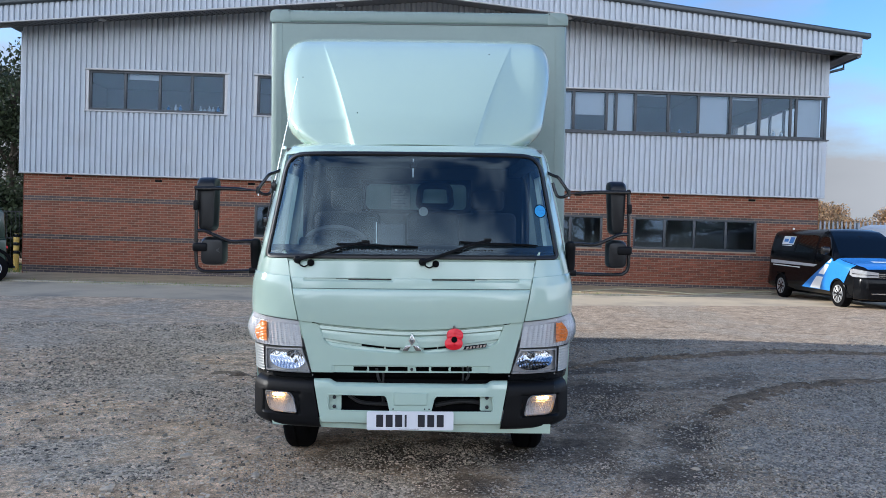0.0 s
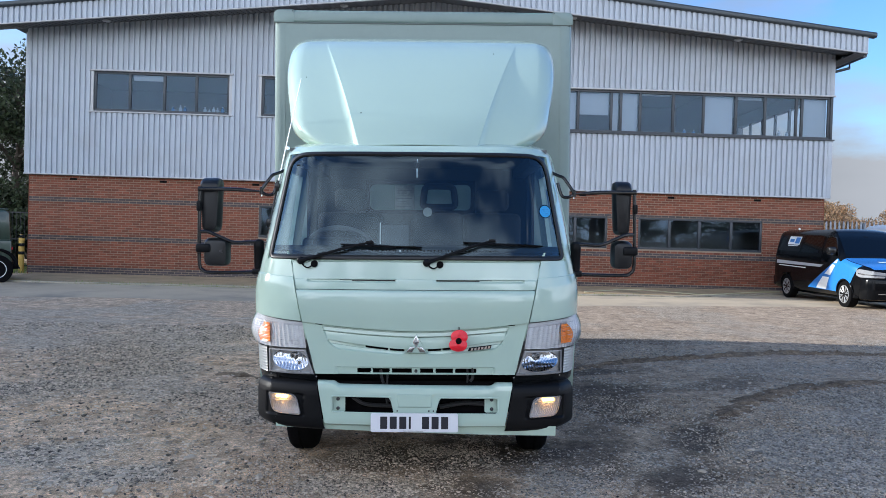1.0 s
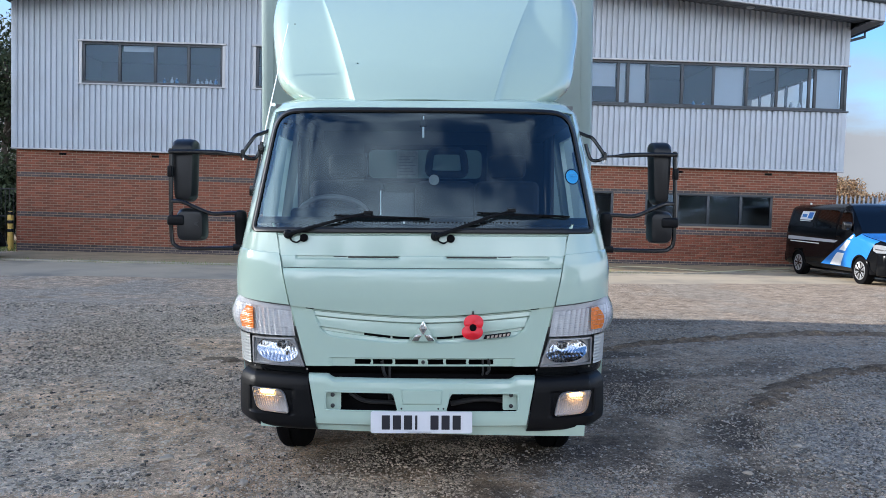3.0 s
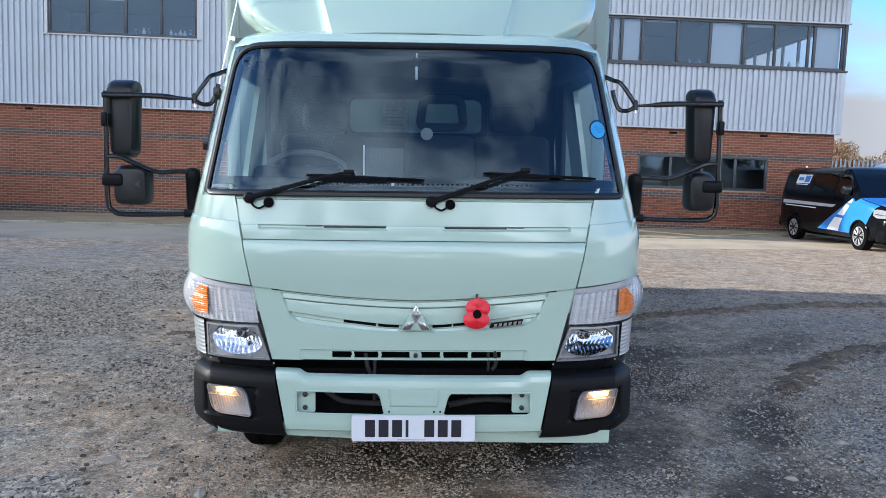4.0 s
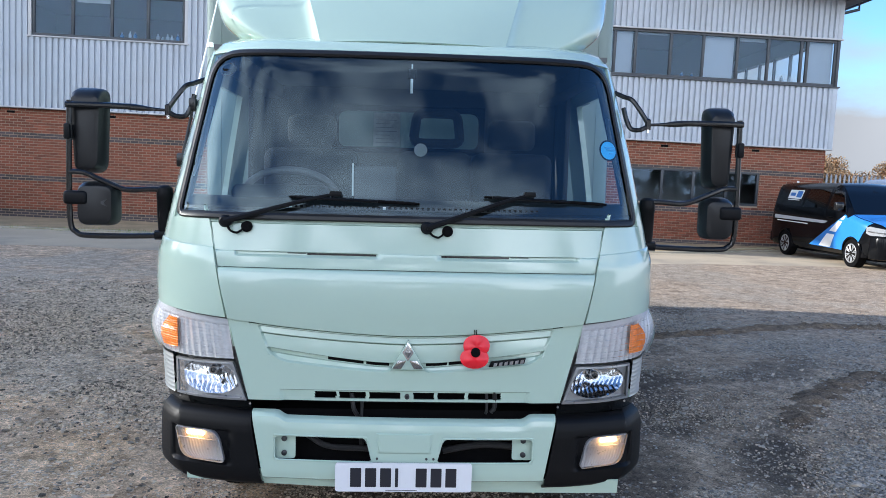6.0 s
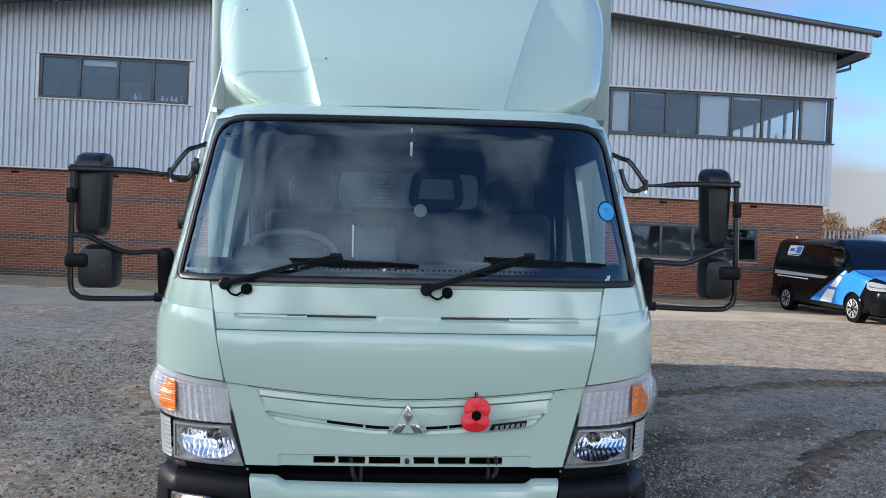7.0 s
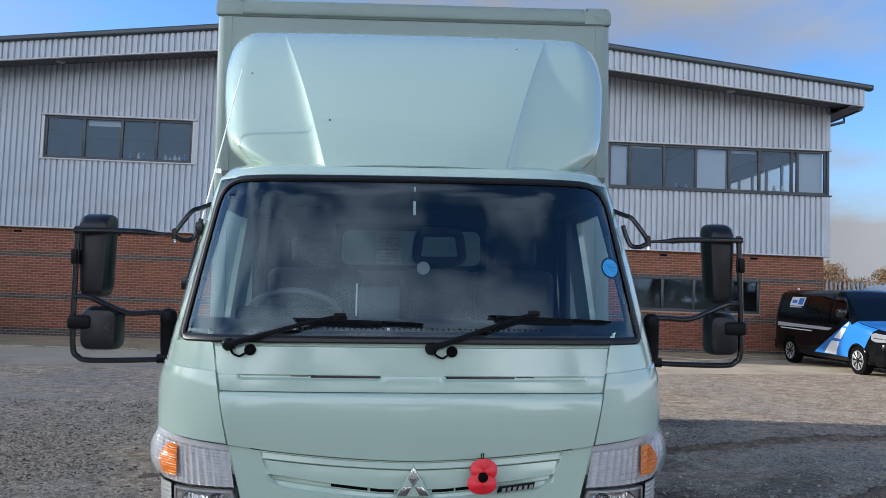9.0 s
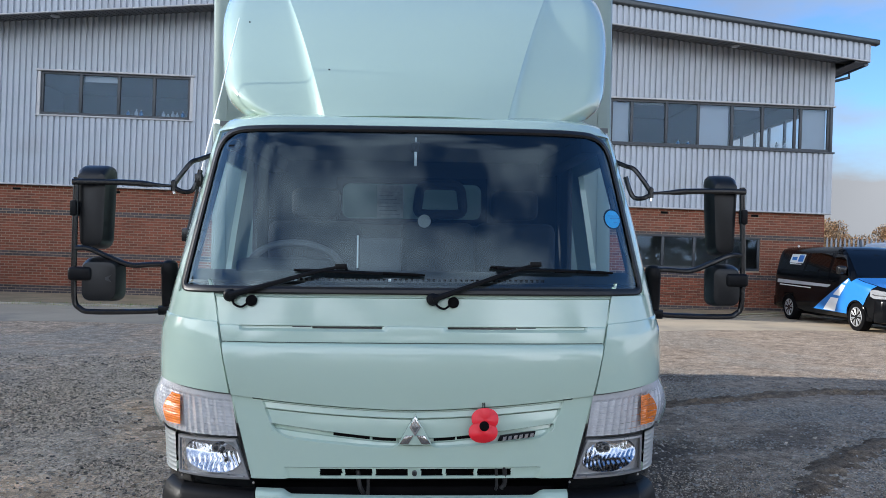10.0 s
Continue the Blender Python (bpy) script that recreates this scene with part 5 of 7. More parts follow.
    part("clear_lens", grid(lambda u, v: quad(u, v, 0.012, -0.001), span(0, 1, 10), span(0, 1, 8)), CLEAR, unit, angle=180).visible_shadow = False


for s in (-1, 1):
    lamp(s)
    part("lamp_shelf", grid(lambda u, v: wrap(u, 0.735 - 0.05 * v, s, 0.60) + Vector((0, 0.02 + 0.03 * v, 0)), span(0, 1, 16), [0, 1], flip=s < 0), GLOSS_BLACK, truck)
    for x in (0.60, 0.895):
        part("shelf_bolt", lathe([(0.0048, 0), (0.0045, -0.005), (0, -0.005)], 10, "y", origin=tuple(skin(s * x, 0.728, -0.016))), CHROME, truck)

# ---- bumper: painted centre, black ends with fog lamps, valance ----
def bumper_y(x):
    a = abs(x)
    return 0.07 * a * a + (0.0 if a < 0.6 else 0.32 * (a - 0.6) ** 1.6) + (0.0 if a < 0.88 else 2.6 * (a - 0.88) ** 1.5)


def bumper_tilt(x):
    return -0.008 * x


bus = [-3, -2.9, -2.8, -2.6, -2.4, -2.2] + span(-2, 2, 96) + [2.2, 2.4, 2.6, 2.8, 2.9, 3]
bzs = [0.437, 0.441, 0.447, 0.458, 0.47, 0.485, 0.50] + span(0.518, 0.616, 24) + [0.625, 0.634, 0.638, 0.642, 0.65] + [0.66, 0.67, 0.685, 0.692, 0.697, 0.701, 0.703]


def centre_place(u, z):
    d = lerp_table([(0.437, 0.02), (0.447, 0.004), (0.47, 0.0), (0.66, 0.0), (0.685, 0.005), (0.697, 0.018), (0.703, 0.045)], z)
    a = abs(u)
    x = math.copysign(lerp_table([(0, 0), (1, 0.134 + 0.25 * min(0.05, max(-0.05, z - 0.567))), (2, 0.50), (3, 0.543 + 0.047 * (z - 0.437) / 0.266)], a), u)
    dip = 0.020 * bump_curve(0.455, x, 0.04) * min(1, max(0, (z - 0.63) / 0.03))
    tow = min(bump_curve(0.098 + (z - 0.60) * 0.06, x, 0.006), min(1, max(0, (0.642 - z) / 0.006)), min(1, max(0, (z - 0.555) / 0.006)))
    d -= 0.007 * tow
    return Vector((x, bumper_y(x) + d - 0.01, z - dip + bumper_tilt(x)))


def bumper_hole(u, z):
    return 1 < abs(u) < 2 and 0.518 < z < 0.616


bumper = thick(part("bumper_centre", grid(centre_place, bus, bzs, bumper_hole), MINT, truck, "mint steel bumper with two openings"), 0.006, -1)
part("bumper_beam", box(-0.55, 0.55, 0.12, 0.2, 0.45, 0.69), RUBBER, truck)
for s in (-1, 1):
    part("step_bracket", prism(rounded([(s * 0.422, 0.518), (s * 0.505, 0.518), (s * 0.505, 0.616), (s * 0.422, 0.616)], 0.012), 0.035, 0.045), MINT, bumper)
    for z in (0.540, 0.597):
        part("bolt", lathe([(0.011, 0), (0.011, -0.006), (0.006, -0.008), (0, -0.008)], 12, "y", origin=(s * 0.465, 0.035, z)), STEEL, bumper)
    # rounded corners of the opening
    for a, z, da, dz in ((1, 0.518, 1, 1), (1, 0.616, 1, -1), (2, 0.518, -1, 1), (2, 0.616, -1, -1)):
        c = centre_place(s * a, z)
        r = 0.026
        pts = [(c.x, c.z)] + [(c.x + s * da * r * (1 - math.sin(t)), c.z + dz * r * (1 - math.cos(t))) for t in span(0, math.pi / 2, 6)]
        part("opening_corner", prism(pts, c.y - 0.0005, c.y + 0.0055), MINT, bumper)
    ring = [(1, 0.518), (2, 0.518), (2, 0.616), (1, 0.616)]
    part("opening_edge", tube([centre_place(s * (a[0] + (b[0] - a[0]) * k / 6), a[1] + (b[1] - a[1]) * k / 6) + Vector((0, 0.002, 0)) for a, b in zip(ring, ring[1:] + ring[:1]) for k in range(6)], 0.0045, 6, closed=True), MINT, bumper)
for x, z in ((-0.105, 0.535), (0.112, 0.535), (0.085, 0.535)):
    part("bolt", lathe([(0.005, 0), (0.0045, -0.004), (0, -0.004)], 10, "y", origin=(x, bumper_y(x) - 0.01, z)), STEEL, bumper)


def end_place(s):
    def place(u, z):
        x_in = 0.552 + 0.046 * (z - 0.437) / 0.266
        d = lerp_table([(0.405, 0.07), (0.412, 0.04), (0.425, 0.018), (0.445, 0.006), (0.48, 0.0), (0.62, 0.0), (0.65, 0.006), (0.675, 0.022), (0.69, 0.05), (0.697, 0.10)], z)
        if u < 0.85:
            x = x_in + (0.992 - x_in) * (1 - (1 - u / 0.85) ** 1.5)
            y = bumper_y(x)
        else:
            x, y = 0.992 + 0.004 * (u - 0.85), bumper_y(0.992) + (u - 0.85) * 2.0
        sink = 0.045 * min(1, max(0, (0.455 - z) / 0.05)) ** 2 * min(1, u / 0.5)
        f = min(1, max(0, (0.124 - abs(abs(x) - 0.796)) / 0.012)) * min(1, max(0, (0.072 - abs(z - 0.553)) / 0.012))
        return Vector((s * (x - d * 0.5 * (u > 0.5) - sink * u), y + d * 0.6 + 0.018 * f - 0.012, z + bumper_tilt(s * x)))
    return place


for s in (-1, 1):
    end = thick(part("bumper_end", grid(end_place(s), span(0, 1, 50), [0.405, 0.408, 0.412, 0.418, 0.425, 0.435, 0.445, 0.46] + span(0.475, 0.63, 26) + [0.64, 0.65, 0.66, 0.668, 0.675, 0.683, 0.69, 0.694, 0.697], flip=s < 0), BUMPER_BLACK, truck, "black textured bumper end"), 0.008, -1)
    # fog lamp: rounded lens, fluted lower half, lit bulb above
    out = rounded([(0.690, 0.490), (0.872, 0.497), (0.903, 0.618), (0.722, 0.618)], [0.02, 0.045, 0.015, 0.045], 5)
    cx, cz = 0.797, 0.554
    bm = bmesh.new()
    loops = [[bm.verts.new((s * (cx + (x - cx) * k), bumper_y(x) + b, cz + (z - cz) * k + bumper_tilt(s * x))) for x, z in out] for k, b in ((1.0, 0.02), (0.985, -0.014), (0.96, -0.016), (0.94, 0.0))]
    for a, b in zip(loops, loops[1:]):
        for i in range(len(out)):
            bm.faces.new((a[i], a[(i + 1) % len(out)], b[(i + 1) % len(out)], b[i]))
    bmesh.ops.recalc_face_normals(bm, faces=bm.faces[:])
    fog = part("fog_lamp", bm, LAMP_SILVER, end, "rectangular fog lamp, lit amber at the top")
    def fog_x(u, v):
        lo, hi = 0.698 + 0.032 * v + 0.028 * max(0, (v - 0.72) / 0.28) ** 2, 0.866 + 0.030 * v - 0.026 * max(0, (0.3 - v) / 0.3) ** 2
        return lo + (hi - lo) * u
    part("fog_reflector", grid(lambda u, v: (s * fog_x(u, v), bumper_y(fog_x(u, v)) - 0.006 + 0.008 * math.sin(v * math.pi) + 0.002 * abs(math.sin(u * 42)), 0.497 + 0.115 * v + bumper_tilt(s * 0.8)), span(0, 1, 90), span(0, 1, 16), flip=s < 0), LAMP_SILVER, fog, angle=70)
    part("lit_bulb", tube([(s * x, bumper_y(x) - 0.007, 0.598 + bumper_tilt(s * x)) for x in span(0.780, 0.846, 6)], 0.006, 8), LAMP_ON, fog, "glowing warm bulb")
    part("divider", tube([(s * x, bumper_y(x) - 0.010, 0.577 + bumper_tilt(s * x)) for x in span(0.724, 0.888, 8)], 0.003, 6), LAMP_SILVER, fog)
    bm = bmesh.new()
    bm.faces.new([bm.verts.new((s * (cx + (x - cx) * 0.95), bumper_y(x) - 0.015, cz + (z - cz) * 0.95 + bumper_tilt(s * x))) for x, z in out][::s])
    part("fog_lens", bm, CLEAR, fog).visible_shadow = False

lip = part("valance", grid(lambda x, v: (x, 0.035 + 0.06 * x * x + 0.012 * v, 0.452 - 0.030 * x - 0.060 * v + 0.01 * (x < -0.5) * 0), span(-0.85, 0.862, 40), span(0, 1, 4)), MINT, truck, "mint lower valance, slightly bent")
thick(lip, 0.004, -1)

# number plate with plain bars in place of its characters
plate = part("number_plate", prism(rounded([(-0.262, 0.413), (0.260, 0.413), (0.260, 0.525), (-0.262, 0.525)], 0.012), -0.032, -0.024), material("plate_white", (0.66, 0.67, 0.70), 0.3, vary=0.02, coat=0.2), truck, "white number plate with black bars")
part("plate_bracket", box(-0.14, 0.13, -0.024, 0.0, 0.44, 0.52), BLACK, plate)
INK = material("plate_ink", (0.012, 0.013, 0.02), 0.4)
for i in range(7):
    x = -0.205 + i * 0.057 + (0.022 if i > 3 else 0)
    part("character_bar", prism(rounded([(x, 0.432), (x + (0.012 if i == 3 else 0.042), 0.432), (x + (0.012 if i == 3 else 0.042), 0.506), (x, 0.506)], 0.003), -0.0335, -0.031), INK, plate)
part("maker_bar", box(-0.07, 0.05, -0.0335, -0.031, 0.4185, 0.4205), INK, plate)

# ---- mirrors ----
def mirror_set(s):
    R = 0.0115
    mount = part("mirror_mount", lathe([(0.027, 1.352), (0.031, 1.40), (0.033, 1.495), (0.0345, 1.498), (0.0345, 1.524), (0.031, 1.543), (0.02, 1.553), (0, 1.556)], 24, "z", origin=(s * 1.037, 0.43, 0)), BUMPER_BLACK, truck, "black mirror arm bracket")
    part("bracket_foot", box(min(s * 1.0, s * 1.075), max(s * 1.0, s * 1.075), 0.395, 0.465, 1.328, 1.362, 0.008, 2), BUMPER_BLACK, mount)
    bm = tube(smooth_path([(s * 1.045, 0.42, 1.537), (s * 1.10, 0.41, 1.537), (s * 1.19, 0.39, 1.534), (s * 1.28, 0.38, 1.57), (s * 1.35, 0.375, 1.60), (s * 1.405, 0.375, 1.603)], 5), R, 10)
    part("upper_arm", bm, ARM_BLACK, mount)
    part("frame_tube", tube(smooth_path([(s * 1.03, 0.42, 1.345), (s * 1.12, 0.40, 1.340), (s * 1.33, 0.38, 1.338), (s * 1.385, 0.378, 1.352), (s * 1.408, 0.375, 1.40), (s * 1.41, 0.375, 1.60), (s * 1.405, 0.375, 1.895)], 6), R, 10), ARM_BLACK, mount)
    part("clamp_sleeve", tube([(s * 1.03, 0.42, 1.345), (s * 1.075, 0.412, 1.344)], 0.02, 10), BLACK, mount)
    part("top_arm", tube(smooth_path([(s * 1.015, 0.42, 1.868), (s * 1.1, 0.41, 1.872), (s * 1.18, 0.395, 1.877), (s * 1.30, 0.378, 1.878), (s * 1.415, 0.362, 1.876)], 5), R, 10, taper=[0.55, 0.55, 0.55, 0.6, 0.7, 0.8, 1, 1.1, 1.15, 1.15] + [1.1] * 11), ARM_BLACK, mount)
    part("joint", lathe([(0.013, -0.020), (0.013, 0.020), (0.007, 0.027), (0, 0.027)], 12, "z", origin=(s * 1.02, 0.42, 1.868)), GLOSS_BLACK, mount)
    part("joint_pin", lathe([(0.006, -0.034), (0.006, 0.0)], 8, "z", origin=(s * 1.02, 0.42, 1.868)), CHROME, mount)
    part("upper_stay", tube(smooth_path([(s * 1.018, 0.42, 1.878), (s * 0.985, 0.43, 1.93), (s * 0.955, 0.45, 1.975), (s * 0.925, 0.47, 1.990), (s * 0.885, 0.50, 2.012)], 5), 0.0105, 8), GLOSS_BLACK, mount)
    part("lower_stay", tube(smooth_path([(s * 1.018, 0.42, 1.862), (s * 0.985, 0.42, 1.846), (s * 0.95, 0.43, 1.850), (s * 0.932, 0.44, 1.885), (s * 0.918, 0.45, 1.94)], 5), 0.0105, 8), GLOSS_BLACK, mount)

    def head(x0, x1, z0, z1, y0, depth, r, name, label, tilt):
        """A mirror head: rounded shell seen from its back, glass to the rear."""
        nip = 0.014 if depth > 0.1 else 0.0
        pts = rounded([(x0 + nip, z0), (x1 - nip * 1.3, z0), (x1, z1), (x0, z1)], r, 5)
        cx, cz = (x0 + x1) / 2, (z0 + z1) / 2
        bm = bmesh.new()
        loops = [[bm.verts.new((s * (cx + (x - cx) * k), y0 + d, cz + (z - cz) * (k2 if z < cz else k3))) for x, z in pts] for k, k2, k3, d in ((0.62, 0.80, 0.66, -depth * 1.0), (0.84, 0.92, 0.78, -depth * 0.95), (0.95, 0.98, 0.91, -depth * 0.70), (1, 1, 0.985, -depth * 0.35), (1, 1, 1, 0.0), (0.93, 0.96, 0.96, 0.008))]
        for a, b in zip(loops, loops[1:]):
            for i in range(len(pts)):
                bm.faces.new((a[i], a[(i + 1) % len(pts)], b[(i + 1) % len(pts)], b[i]))
        bm.faces.new(loops[0]), bm.faces.new(loops[-1])
        bmesh.ops.recalc_face_normals(bm, faces=bm.faces[:])
        h = part(name, bm, MIRROR_SHELL, mount, label)
        g = bmesh.new()
        g.faces.new([g.verts.new((s * (cx + (x - cx) * 0.9), y0 + 0.010, cz + (z - cz) * 0.94)) for x, z in pts])
        part("mirror_glass", g, CHROME, h)
        return h
    h = head(1.284 if s < 0 else 1.282, 1.424 if s < 0 else 1.405, 1.598, 1.957, 0.50, 0.105, [0.05, 0.03, 0.035, 0.045], "main_mirror", "tall black wing mirror, back view", 0)
    part("head_clamp", box(min(s * 1.398, s * 1.425), max(s * 1.398, s * 1.425), 0.355, 0.40, 1.735, 1.80, 0.008), BLACK, h)
    h2 = head(1.222 if s < 0 else 1.268, 1.385 if s < 0 else 1.402, 1.380, 1.565, 0.44, 0.085, 0.045, "wide_mirror", "small black wide-angle mirror, back view", 0)
    part("head_clamp", box(min(s * 1.33, s * 1.428), max(s * 1.33, s * 1.428), 0.345, 0.42, 1.468, 1.525, 0.014, 3), BLACK, h2)
    if s < 0:
        part("moulded_mark", prism([(-1.275, 1.482), (-1.25, 1.494), (-1.262, 1.478), (-1.25, 1.462), (-1.275, 1.472)], 0.352, 0.358), STEEL, h2)


for s in (-1, 1):
    mirror_set(s)

# aerial on the driver's pillar
aerial = part("aerial", tube([(-0.965, 0.42, 1.66), (-0.925, 0.46, 1.90)], 0.006, 8), STEEL, truck, "thin whip aerial clipped to the pillar")
part("whip", tube([(-0.925, 0.46, 1.90), (-0.868, 0.54, 2.25), (-0.800, 0.62, 2.645)], 0.0028, 6, taper=[1.4, 1, 0.6]), SILVER, aerial)
for p in ((-0.965, 0.41, 1.67), (-0.925, 0.45, 1.905)):
    part("clip", box(p[0] - 0.014, p[0] + 0.016, p[1] - 0.02, p[1] + 0.02, p[2] - 0.035, p[2] + 0.02, 0.006), GLOSS_BLACK, aerial)
part("clearance_nut", lathe([(0.016, 0), (0.014, 0.018), (0, 0.022)], 10, "z", origin=(-0.875, 0.55, 2.155)), CHROME, aerial)

# ---- wind deflector on the cab roof ----
def deflector(u, v):
    """u across, v up; the middle stands proud between two flanks that narrow and fade upwards."""
    z = 2.174 + 0.966 * v
    w = curve_table([(0, 0.66), (0.03, 0.71), (0.07, 0.785), (0.13, 0.85), (0.21, 0.888), (0.32, 0.918), (0.50, 0.965), (0.68, 1.0), (0.86, 1.015), (0.94, 1.012), (0.98, 0.99), (1.0, 0.945)], v)
    fade = max(0, 1 - v / 0.92)
    crease = 0.385 + 0.29 * v + 0.09 * v * v
    flank = 0.002 + 0.085 * fade ** 0.6 * (1 - 0.25 * (1 - v) ** 4)
    k = abs(u)
    x = math.copysign(lerp_table([(0, 0), (0.5, crease), (0.62, min(crease + flank, w - 0.06)), (0.84, max(w * 0.87, min(crease + flank, w - 0.06) + 0.004)), (0.93, w * 0.965), (0.97, w * 0.99), (1, w)], k), u)
    a = abs(x) / w
    y = curve_table([(-0.2, 0.22), (0, 0.36), (0.2, 0.50), (0.4, 0.69), (0.6, 0.90), (0.8, 1.15), (0.93, 1.36), (1.0, 1.52)], v)
    y += (0.07 * a ** 4 + 0.03 * a * a) * (1 - 0.75 * v) + (0.17 * (1 - math.sqrt(max(0, 1 - min(1, (a - 0.86) / 0.14) ** 2))) if a > 0.86 else 0)
    d = min(1, max(0, (k - 0.5) / 0.12))
    relax = max(0, (k - 0.62) / 0.38)
    y += 0.040 * fade ** 0.9 * (1 - (1 - d) ** 3.2) * (1 - relax * relax * (3 - 2 * relax))
    z -= 0.025 * a ** 2 * (1 - v)
    return Vector((x, y, z))


dus = sorted({round(s * k, 5) for s in (-1, 1) for k in span(0, 0.5, 34) + span(0.5, 0.62, 12) + span(0.62, 1, 40)})
defl = thick(part("wind_deflector", grid(deflector, dus, span(0, 1, 80)), MINT, truck, "moulded mint roof wind deflector", angle=13), 0.012, -1)
for s in (-1, 1):
    def cheek(u, v):
        p = deflector(s, v)
        return p + Vector((-s * 0.01 * u, 0.50 * u * (1 - 0.55 * v), 0))
    thick(part("deflector_cheek", grid(cheek, span(0, 1, 6), span(0, 1, 30), flip=s < 0), MINT, defl), 0.01, -1)
part("deflector_seal", tube([deflector(u, 0) + Vector((0, 0.014, -0.004)) for u in span(-0.98, 0.98, 60)], 0.008, 8), RUBBER, defl)
for u, v in ((-0.42, 0.24), (-0.8, 0.56), (0.4, 0.80)):
    p = deflector(u, v)
    part("rivet", lathe([(0.0045, 0.002), (0.004, -0.003), (0, -0.004)], 10, "y", origin=tuple(p)), BLACK, defl)

# ---- cargo box ----
BX, BY0, BY1, BZ0, BZ1 = 1.275, 2.0, 7.7, 0.95, 3.50
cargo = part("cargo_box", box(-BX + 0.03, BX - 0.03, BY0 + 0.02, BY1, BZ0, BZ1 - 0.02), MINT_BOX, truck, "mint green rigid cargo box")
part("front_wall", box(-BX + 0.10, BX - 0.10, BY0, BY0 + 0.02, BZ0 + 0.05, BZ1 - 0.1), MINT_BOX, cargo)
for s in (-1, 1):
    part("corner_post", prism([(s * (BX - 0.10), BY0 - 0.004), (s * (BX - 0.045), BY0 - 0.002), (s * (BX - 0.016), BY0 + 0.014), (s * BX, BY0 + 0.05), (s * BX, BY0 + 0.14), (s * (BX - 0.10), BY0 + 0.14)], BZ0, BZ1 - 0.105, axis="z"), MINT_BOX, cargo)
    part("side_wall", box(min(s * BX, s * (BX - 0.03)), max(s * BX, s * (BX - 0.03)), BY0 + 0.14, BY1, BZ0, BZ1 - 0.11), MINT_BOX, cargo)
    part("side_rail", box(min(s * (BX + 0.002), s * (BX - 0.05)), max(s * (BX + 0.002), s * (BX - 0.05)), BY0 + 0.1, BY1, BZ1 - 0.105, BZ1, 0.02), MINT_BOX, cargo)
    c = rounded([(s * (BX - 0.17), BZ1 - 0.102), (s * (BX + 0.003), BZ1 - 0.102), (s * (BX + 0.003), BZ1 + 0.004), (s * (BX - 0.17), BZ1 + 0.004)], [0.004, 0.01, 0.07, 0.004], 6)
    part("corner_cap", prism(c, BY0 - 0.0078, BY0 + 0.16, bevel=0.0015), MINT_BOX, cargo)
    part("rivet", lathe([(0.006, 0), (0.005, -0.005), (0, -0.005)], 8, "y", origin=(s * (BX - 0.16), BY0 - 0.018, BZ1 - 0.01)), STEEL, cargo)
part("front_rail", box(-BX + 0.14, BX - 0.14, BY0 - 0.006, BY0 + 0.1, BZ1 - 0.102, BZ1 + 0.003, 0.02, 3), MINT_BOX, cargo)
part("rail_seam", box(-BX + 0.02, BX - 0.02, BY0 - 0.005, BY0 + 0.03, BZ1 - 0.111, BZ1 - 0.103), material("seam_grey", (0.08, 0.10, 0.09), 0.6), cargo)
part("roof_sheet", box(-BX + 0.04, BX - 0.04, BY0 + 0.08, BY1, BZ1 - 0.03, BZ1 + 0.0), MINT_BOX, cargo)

# ---- chassis and wheels ----
for x in (-0.40, 0.40):
    part("chassis_rail", box(x - 0.04, x + 0.04, 0.35, 7.5, 0.62, 0.82), STEEL, truck)
part("front_axle", tube([(-0.8, 1.13, 0.38), (0.8, 1.13, 0.38)], 0.06), STEEL, truck)
part("rear_axle", tube([(-0.8, 5.2, 0.38), (0.8, 5.2, 0.38)], 0.09), STEEL, truck)
part("sump", box(-0.3, 0.3, 0.6, 1.6, 0.42, 0.8, 0.05), STEEL, truck)
# unseen: tray deepened, liners, flaps and tanks added to block light underneath
part("engine_tray", box(-0.55, 0.55, 0.30, 2.2, 0.40, 0.95, 0.03), RUBBER, truck)
for s in (-1, 1):
    part("arch_liner", box(min(s * 0.60, s * 0.68), max(s * 0.60, s * 0.68), 0.42, 1.80, 0.42, 1.0, 0.02), RUBBER, truck)
    part("mud_flap", box(min(s * 0.68, s * 0.98), max(s * 0.68, s * 0.98), 1.70, 1.715, 0.16, 0.95), RUBBER, truck)
    part("fuel_tank", box(min(s * 0.48, s * 1.05), max(s * 0.48, s * 1.05), 2.1, 4.4, 0.36, 0.84, 0.06, 3), STEEL, truck)


def wheel(x, y, r, w, name="wheel"):
    tyre = part(name, lathe([(r * 0.56, -w / 2 + 0.01), (r * 0.80, -w / 2), (r * 0.93, -w / 2 + 0.012), (r * 0.985, -w / 2 + 0.035), (r, -w * 0.25), (r, -w * 0.04), (r * 0.975, -w * 0.03), (r * 0.975, w * 0.03), (r, w * 0.04), (r, w * 0.25), (r * 0.985, w / 2 - 0.035), (r * 0.93, w / 2 - 0.012), (r * 0.80, w / 2), (r * 0.56, w / 2 - 0.01)], 40, "x", origin=(x, y, r)), RUBBER, truck, "black commercial tyre")
    part("rim", lathe([(r * 0.57, -w * 0.4), (r * 0.52, 0), (r * 0.3, 0.02), (0.0, 0.02)], 28, "x", origin=(x, y, r)), SILVER, tyre)
    return tyre


for s in (-1, 1):
    wheel(s * 0.835, 1.13, 0.375, 0.205)
    wheel(s * 0.72, 5.2, 0.375, 0.205)
    wheel(s * 0.95, 5.2, 0.375, 0.205)
    part("wheel_arch", tube([(s * 0.86, 1.13 + 0.47 * math.cos(a), 0.40 + 0.47 * math.sin(a)) for a in span(-0.1, math.pi + 0.1, 16)], 0.05), RUBBER, truck)

